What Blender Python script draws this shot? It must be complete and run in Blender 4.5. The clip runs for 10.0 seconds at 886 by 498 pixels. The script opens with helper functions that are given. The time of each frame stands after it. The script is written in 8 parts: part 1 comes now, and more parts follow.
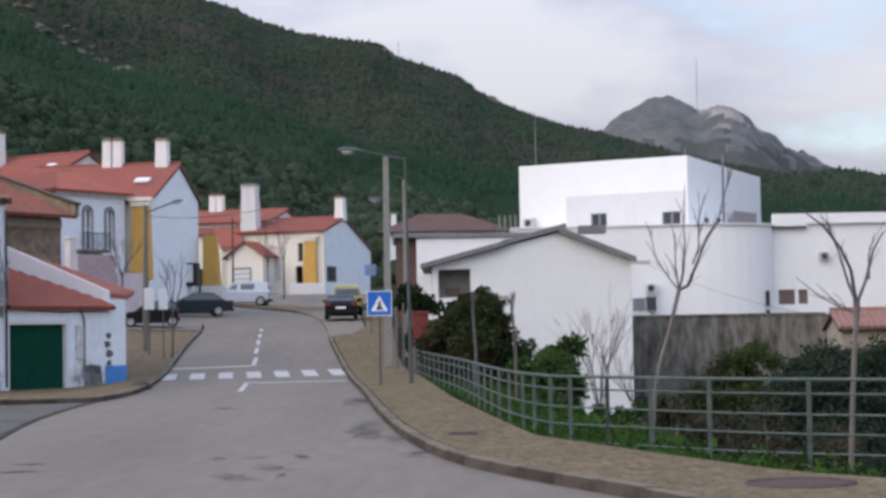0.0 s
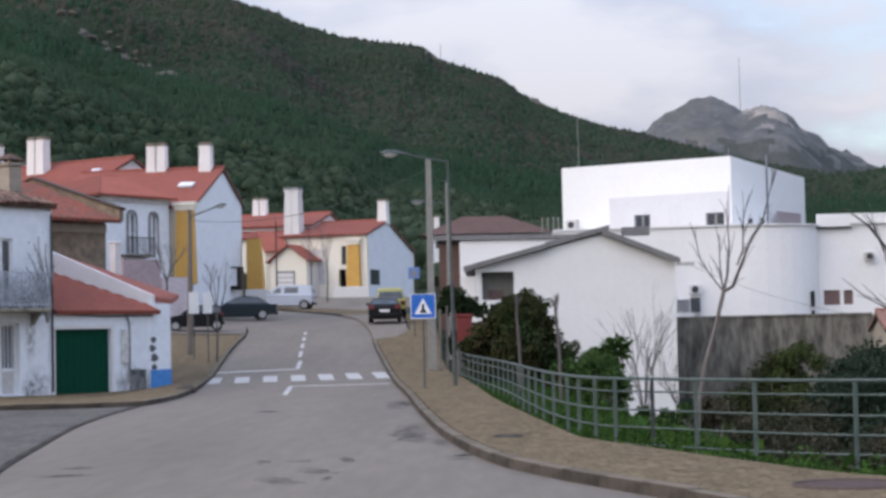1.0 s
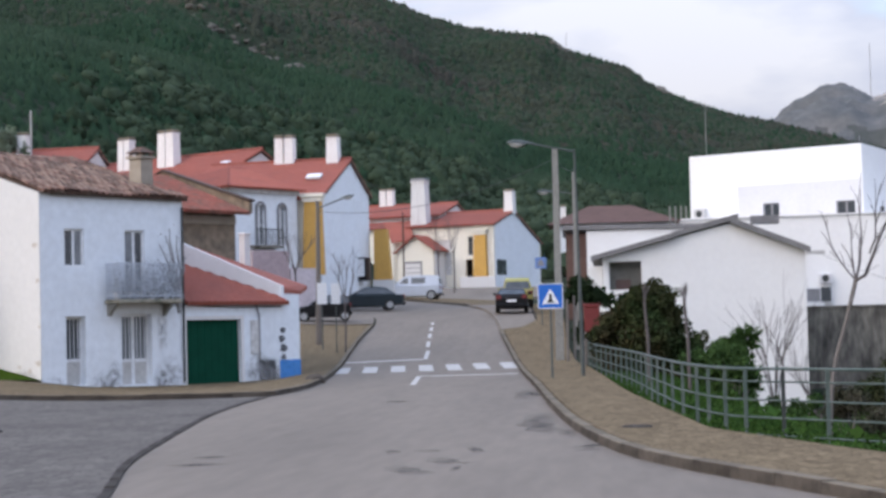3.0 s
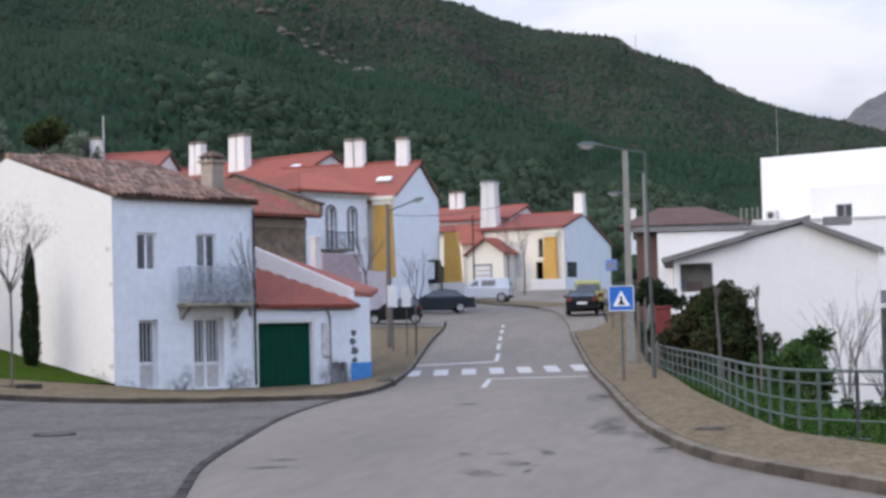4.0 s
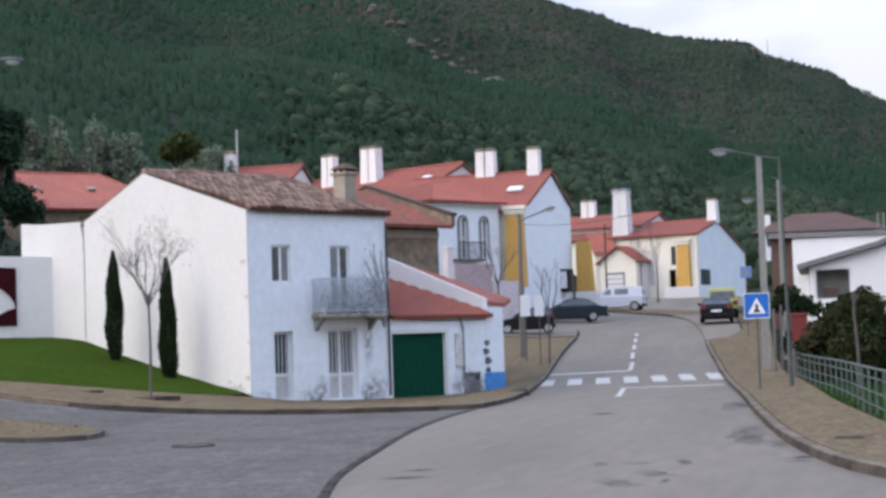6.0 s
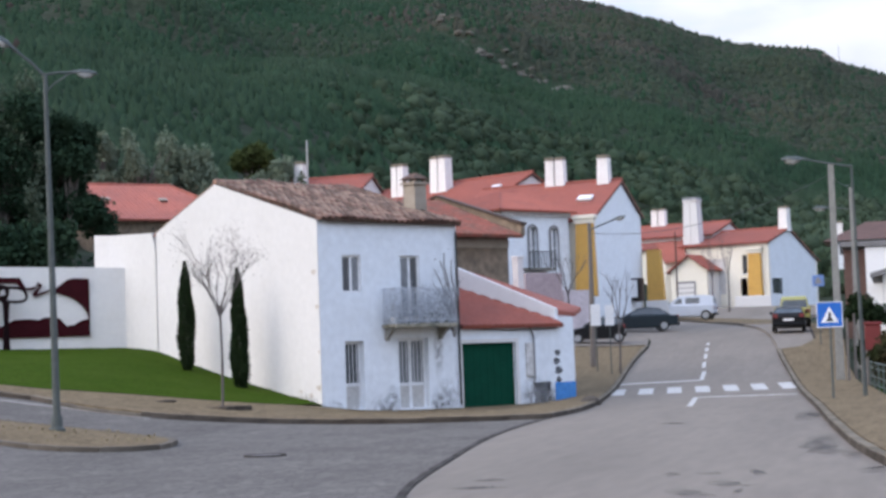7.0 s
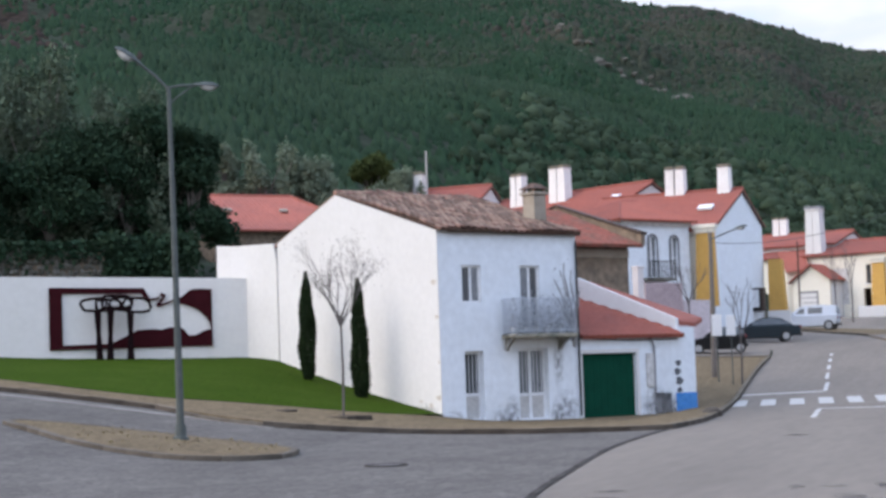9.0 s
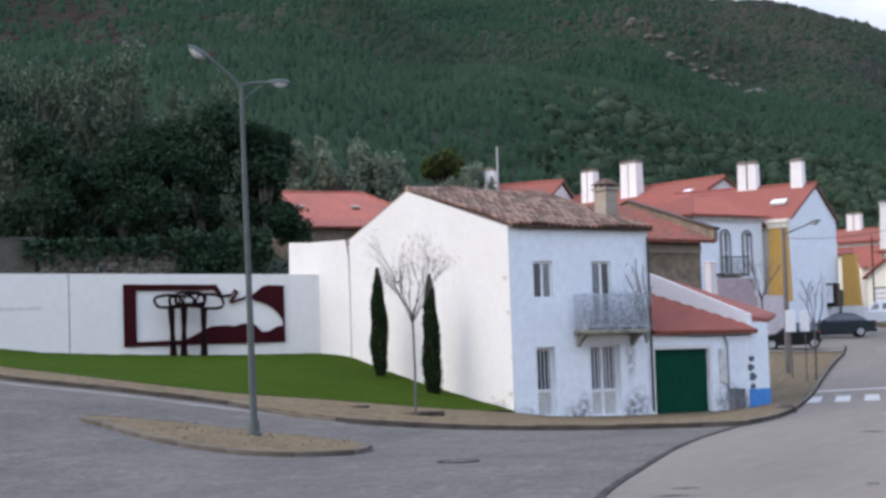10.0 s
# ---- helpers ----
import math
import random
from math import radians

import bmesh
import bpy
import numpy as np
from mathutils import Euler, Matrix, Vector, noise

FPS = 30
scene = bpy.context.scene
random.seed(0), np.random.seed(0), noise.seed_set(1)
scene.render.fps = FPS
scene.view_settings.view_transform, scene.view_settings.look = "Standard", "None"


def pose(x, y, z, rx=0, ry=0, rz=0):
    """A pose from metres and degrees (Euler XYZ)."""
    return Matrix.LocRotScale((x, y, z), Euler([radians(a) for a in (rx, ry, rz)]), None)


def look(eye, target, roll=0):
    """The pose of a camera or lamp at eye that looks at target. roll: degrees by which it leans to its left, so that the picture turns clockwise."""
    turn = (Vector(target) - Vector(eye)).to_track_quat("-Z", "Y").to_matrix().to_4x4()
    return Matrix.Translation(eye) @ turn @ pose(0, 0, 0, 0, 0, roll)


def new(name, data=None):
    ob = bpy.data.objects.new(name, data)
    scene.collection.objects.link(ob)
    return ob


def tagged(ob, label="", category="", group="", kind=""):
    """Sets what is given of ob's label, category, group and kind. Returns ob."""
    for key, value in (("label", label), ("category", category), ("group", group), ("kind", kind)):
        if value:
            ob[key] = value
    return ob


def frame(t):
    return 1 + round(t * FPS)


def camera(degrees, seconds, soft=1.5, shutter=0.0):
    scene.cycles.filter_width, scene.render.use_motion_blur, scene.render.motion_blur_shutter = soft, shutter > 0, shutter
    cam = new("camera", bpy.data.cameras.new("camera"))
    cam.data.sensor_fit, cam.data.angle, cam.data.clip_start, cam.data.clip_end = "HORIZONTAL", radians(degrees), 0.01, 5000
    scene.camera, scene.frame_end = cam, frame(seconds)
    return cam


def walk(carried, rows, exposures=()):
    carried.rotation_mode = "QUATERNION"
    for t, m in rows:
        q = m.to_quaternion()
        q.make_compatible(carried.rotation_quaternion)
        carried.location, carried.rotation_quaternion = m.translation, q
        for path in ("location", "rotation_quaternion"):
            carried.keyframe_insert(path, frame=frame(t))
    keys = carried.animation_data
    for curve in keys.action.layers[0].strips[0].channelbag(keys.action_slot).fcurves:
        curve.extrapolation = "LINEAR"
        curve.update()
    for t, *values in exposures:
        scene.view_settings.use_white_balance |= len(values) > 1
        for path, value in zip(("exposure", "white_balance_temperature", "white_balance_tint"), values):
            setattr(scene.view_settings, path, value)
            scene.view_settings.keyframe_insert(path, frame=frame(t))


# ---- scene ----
# ---------------------------------------------------------------- camera
cam = camera(27.0, 10.0, soft=3.1)
# seconds, x, z, yaw, pitch, lean to the right
ROWS = [
    (0.0, -0.000, 1.600, 0.000, 2.550, 1.000),
    (0.5, -0.004, 1.600, 0.682, 2.652, 1.158),
    (1.0, -0.007, 1.601, 1.336, 2.656, 1.287),
    (1.5, -0.011, 1.601, 2.232, 2.628, 1.361),
    (2.0, -0.015, 1.601, 3.203, 2.570, 1.316),
    (2.5, -0.019, 1.602, 4.172, 2.456, 1.368),
    (4.0, -0.034, 1.605, 7.439, 2.572, 1.505),
    (4.5, -0.040, 1.606, 8.277, 2.840, 1.654),
    (5.0, -0.045, 1.607, 9.172, 2.962, 1.620),
    (5.5, -0.051, 1.608, 10.312, 2.880, 1.847),
    (7.0, -0.069, 1.614, 13.672, 3.362, 2.051),
    (7.5, -0.076, 1.616, 14.496, 3.428, 2.120),
    (8.0, -0.082, 1.618, 15.366, 3.489, 1.769),
    (8.5, -0.088, 1.620, 16.333, 3.647, 1.852),
    (9.0, -0.094, 1.622, 17.353, 3.796, 1.933),
    (9.5, -0.101, 1.624, 18.474, 3.747, 1.979),
    (10.0, -0.107, 1.627, 19.568, 3.743, 1.938),
]
walk(cam, [(t, pose(x, 0, z, 0, 0, yaw) @ pose(0, 0, 0, 90 + pitch) @ pose(0, 0, 0, 0, 0, -lean)) for t, x, z, yaw, pitch, lean in ROWS],
     exposures=[(0.0, 0.04, 6800, 11.5), (2.5, 0.22, 6730, 11), (6.0, 0.35, 6640, 10.5), (7.6, 0.43, 6620, 10), (10.0, 0.41, 6620, 9.6)])

# ---------------------------------------------------------------- light
SUN_FROM = Vector((-0.74, -0.52, 0.5)).normalized()


def make_world():
    w = bpy.data.worlds.new("sky")
    scene.world = w
    w.use_nodes = True
    n, l = w.node_tree.nodes, w.node_tree.links
    n.clear()
    out = n.new("ShaderNodeOutputWorld")
    bg = n.new("ShaderNodeBackground")
    sky = n.new("ShaderNodeTexSky")
    sky.sky_type, sky.sun_disc = "NISHITA", False
    sky.sun_elevation = math.asin(SUN_FROM.z)
    sky.sun_rotation = math.atan2(SUN_FROM.x, SUN_FROM.y)
    dim = n.new("ShaderNodeVectorMath")
    dim.operation = "SCALE"
    dim.inputs["Scale"].default_value = SKY
    co = n.new("ShaderNodeTexCoord")
    mp = n.new("ShaderNodeMapping")
    mp.inputs["Scale"].default_value = (1.0, 1.0, 2.6)
    mp.inputs["Location"].default_value = (0.35, 0.2, 0.1)
    big = n.new("ShaderNodeTexNoise")
    big.inputs["Scale"].default_value, big.inputs["Detail"].default_value, big.inputs["Roughness"].default_value = 4.5, 6.0, 0.55
    cover = n.new("ShaderNodeValToRGB")
    cover.color_ramp.elements[0].position, cover.color_ramp.elements[1].position = 0.24, 0.46
    shade = n.new("ShaderNodeTexNoise")
    shade.inputs["Scale"].default_value, shade.inputs["Detail"].default_value = 9.0, 6.0
    grey = n.new("ShaderNodeValToRGB")
    grey.color_ramp.elements[0].position, grey.color_ramp.elements[1].position = 0.38, 0.62
    grey.color_ramp.elements[0].color = CLOUD_DARK
    grey.color_ramp.elements[1].color = CLOUD_LIGHT
    mix = n.new("ShaderNodeMixRGB")
    l.new(co.outputs["Generated"], mp.inputs["Vector"])
    l.new(mp.outputs["Vector"], big.inputs["Vector"])
    l.new(mp.outputs["Vector"], shade.inputs["Vector"])
    l.new(big.outputs["Fac"], cover.inputs["Fac"])
    l.new(shade.outputs["Fac"], grey.inputs["Fac"])
    l.new(sky.outputs["Color"], dim.inputs[0])
    # the cloud thins out overhead
    thin = n.new("ShaderNodeMapRange")
    thin.inputs["To Min"].default_value, thin.inputs["To Max"].default_value = 1.0, 0.1
    share = n.new("ShaderNodeMath")
    share.operation = "MULTIPLY"
    height = n.new("ShaderNodeSeparateXYZ")
    l.new(co.outputs["Generated"], height.inputs["Vector"])
    l.new(height.outputs["Z"], thin.inputs["Value"])
    l.new(thin.outputs["Result"], share.inputs[0])
    l.new(cover.outputs["Color"], share.inputs[1])
    l.new(share.outputs["Value"], mix.inputs["Fac"])
    l.new(dim.outputs["Vector"], mix.inputs["Color1"])
    l.new(grey.outputs["Color"], mix.inputs["Color2"])
    # an overcast sky is brighter overhead than at the horizon
    up = n.new("ShaderNodeSeparateXYZ")
    gain = n.new("ShaderNodeMapRange")
    gain.inputs["To Min"].default_value, gain.inputs["To Max"].default_value = 0.75, 3.5
    lift = n.new("ShaderNodeVectorMath")
    lift.operation = "SCALE"
    l.new(co.outputs["Generated"], up.inputs["Vector"])
    l.new(up.outputs["Z"], gain.inputs["Value"])
    l.new(mix.outputs["Color"], lift.inputs[0])
    l.new(gain.outputs["Result"], lift.inputs["Scale"])
    l.new(lift.outputs["Vector"], bg.inputs["Color"])
    l.new(bg.outputs["Background"], out.inputs["Surface"])


SKY = 0.19
CLOUD_DARK, CLOUD_LIGHT = (0.43, 0.45, 0.585, 1), (0.63, 0.63, 0.715, 1)
make_world()
lamp = bpy.data.lights.new("sun", "SUN")
lamp.energy, lamp.angle, lamp.color = 1.18, radians(76), (1.0, 0.87, 0.72)
sun = new("sun", lamp)
sun.matrix_world = look(SUN_FROM * 80, (0, 0, 0))


# ---------------------------------------------------------------- materials
def mat(name, base, rough=0.8, metal=0.0, second=None, scale=3.0, amount=0.5, grain=40.0, grain_amount=0.12, bump=0.0, bump_scale=60.0, island=0.0, obj=0.0, spec=0.35, stretch=(1, 1, 1), cells=0.0):
    """A surface of one colour, with a second one in patches, fine grain, relief, and a change from piece to piece."""
    m = bpy.data.materials.new(name)
    m.use_nodes = True
    n, l = m.node_tree.nodes, m.node_tree.links
    b = n["Principled BSDF"]
    b.inputs["Roughness"].default_value, b.inputs["Metallic"].default_value = rough, metal
    b.inputs["Specular IOR Level"].default_value = spec
    tex = n.new("ShaderNodeTexCoord")
    co = n.new("ShaderNodeMapping")
    co.inputs["Scale"].default_value = stretch
    l.new(tex.outputs["Object"], co.inputs["Vector"])
    col = n.new("ShaderNodeMixRGB")
    col.inputs["Color1"].default_value = (*base, 1)
    col.inputs["Color2"].default_value = (*(second or [c * 0.7 for c in base]), 1)
    patch = n.new("ShaderNodeTexNoise")
    patch.inputs["Scale"].default_value, patch.inputs["Detail"].default_value, patch.inputs["Roughness"].default_value = scale, 5.0, 0.6
    ramp = n.new("ShaderNodeMapRange")
    ramp.inputs["From Min"].default_value, ramp.inputs["From Max"].default_value = 0.42, 0.68
    ramp.inputs["To Max"].default_value = amount
    l.new(co.outputs["Vector"], patch.inputs["Vector"])
    l.new(patch.outputs["Fac"], ramp.inputs["Value"])
    l.new(ramp.outputs["Result"], col.inputs["Fac"])
    fine = n.new("ShaderNodeTexNoise")
    fine.inputs["Scale"].default_value, fine.inputs["Detail"].default_value = grain, 3.0
    l.new(co.outputs["Vector"], fine.inputs["Vector"])
    hsv = n.new("ShaderNodeHueSaturation")
    val = n.new("ShaderNodeMapRange")
    val.inputs["From Min"].default_value, val.inputs["From Max"].default_value = 0.3, 0.7
    val.inputs["To Min"].default_value, val.inputs["To Max"].default_value = 1 - grain_amount, 1 + grain_amount
    l.new(fine.outputs["Fac"], val.inputs["Value"])
    last = val.outputs["Result"]
    if cells:
        # small stones: each a little lighter or darker, with dark joints between
        stone, edge = n.new("ShaderNodeTexVoronoi"), n.new("ShaderNodeTexVoronoi")
        edge.feature = "DISTANCE_TO_EDGE"
        tone, joint = n.new("ShaderNodeMapRange"), n.new("ShaderNodeMapRange")
        for v in (stone, edge):
            v.inputs["Scale"].default_value = cells
            l.new(co.outputs["Vector"], v.inputs["Vector"])
        tone.inputs["To Min"].default_value, tone.inputs["To Max"].default_value = 0.82, 1.18
        joint.inputs["From Max"].default_value, joint.inputs["To Min"].default_value = 0.12, 0.68
        both = n.new("ShaderNodeMath")
        both.operation = "MULTIPLY"
        again = n.new("ShaderNodeMath")
        again.operation = "MULTIPLY"
        l.new(stone.outputs["Color"], tone.inputs["Value"])
        l.new(edge.outputs["Distance"], joint.inputs["Value"])
        l.new(tone.outputs["Result"], both.inputs[0])
        l.new(joint.outputs["Result"], both.inputs[1])
        l.new(both.outputs["Value"], again.inputs[0])
        l.new(last, again.inputs[1])
        last = again.outputs["Value"]
    for source, much in (("island", island), ("obj", obj)):
        if much:
            src = n.new("ShaderNodeNewGeometry" if source == "island" else "ShaderNodeObjectInfo")
            rnd = n.new("ShaderNodeMapRange")
            rnd.inputs["To Min"].default_value, rnd.inputs["To Max"].default_value = 1 - much, 1 + much
            l.new(src.outputs["Random Per Island" if source == "island" else "Random"], rnd.inputs["Value"])
            mul = n.new("ShaderNodeMath")
            mul.operation = "MULTIPLY"
            l.new(last, mul.inputs[0])
            l.new(rnd.outputs["Result"], mul.inputs[1])
            last = mul.outputs["Value"]
    l.new(last, hsv.inputs["Value"])
    l.new(col.outputs["Color"], hsv.inputs["Color"])
    l.new(hsv.outputs["Color"], b.inputs["Base Color"])
    if bump:
        bn = n.new("ShaderNodeTexNoise")
        bn.inputs["Scale"].default_value, bn.inputs["Detail"].default_value = bump_scale, 4.0
        bp = n.new("ShaderNodeBump")
        bp.inputs["Strength"].default_value, bp.inputs["Distance"].default_value = bump, 0.02
        l.new(co.outputs["Vector"], bn.inputs["Vector"])
        l.new(bn.outputs["Fac"], bp.inputs["Height"])
        l.new(bp.outputs["Normal"], b.inputs["Normal"])
    return m


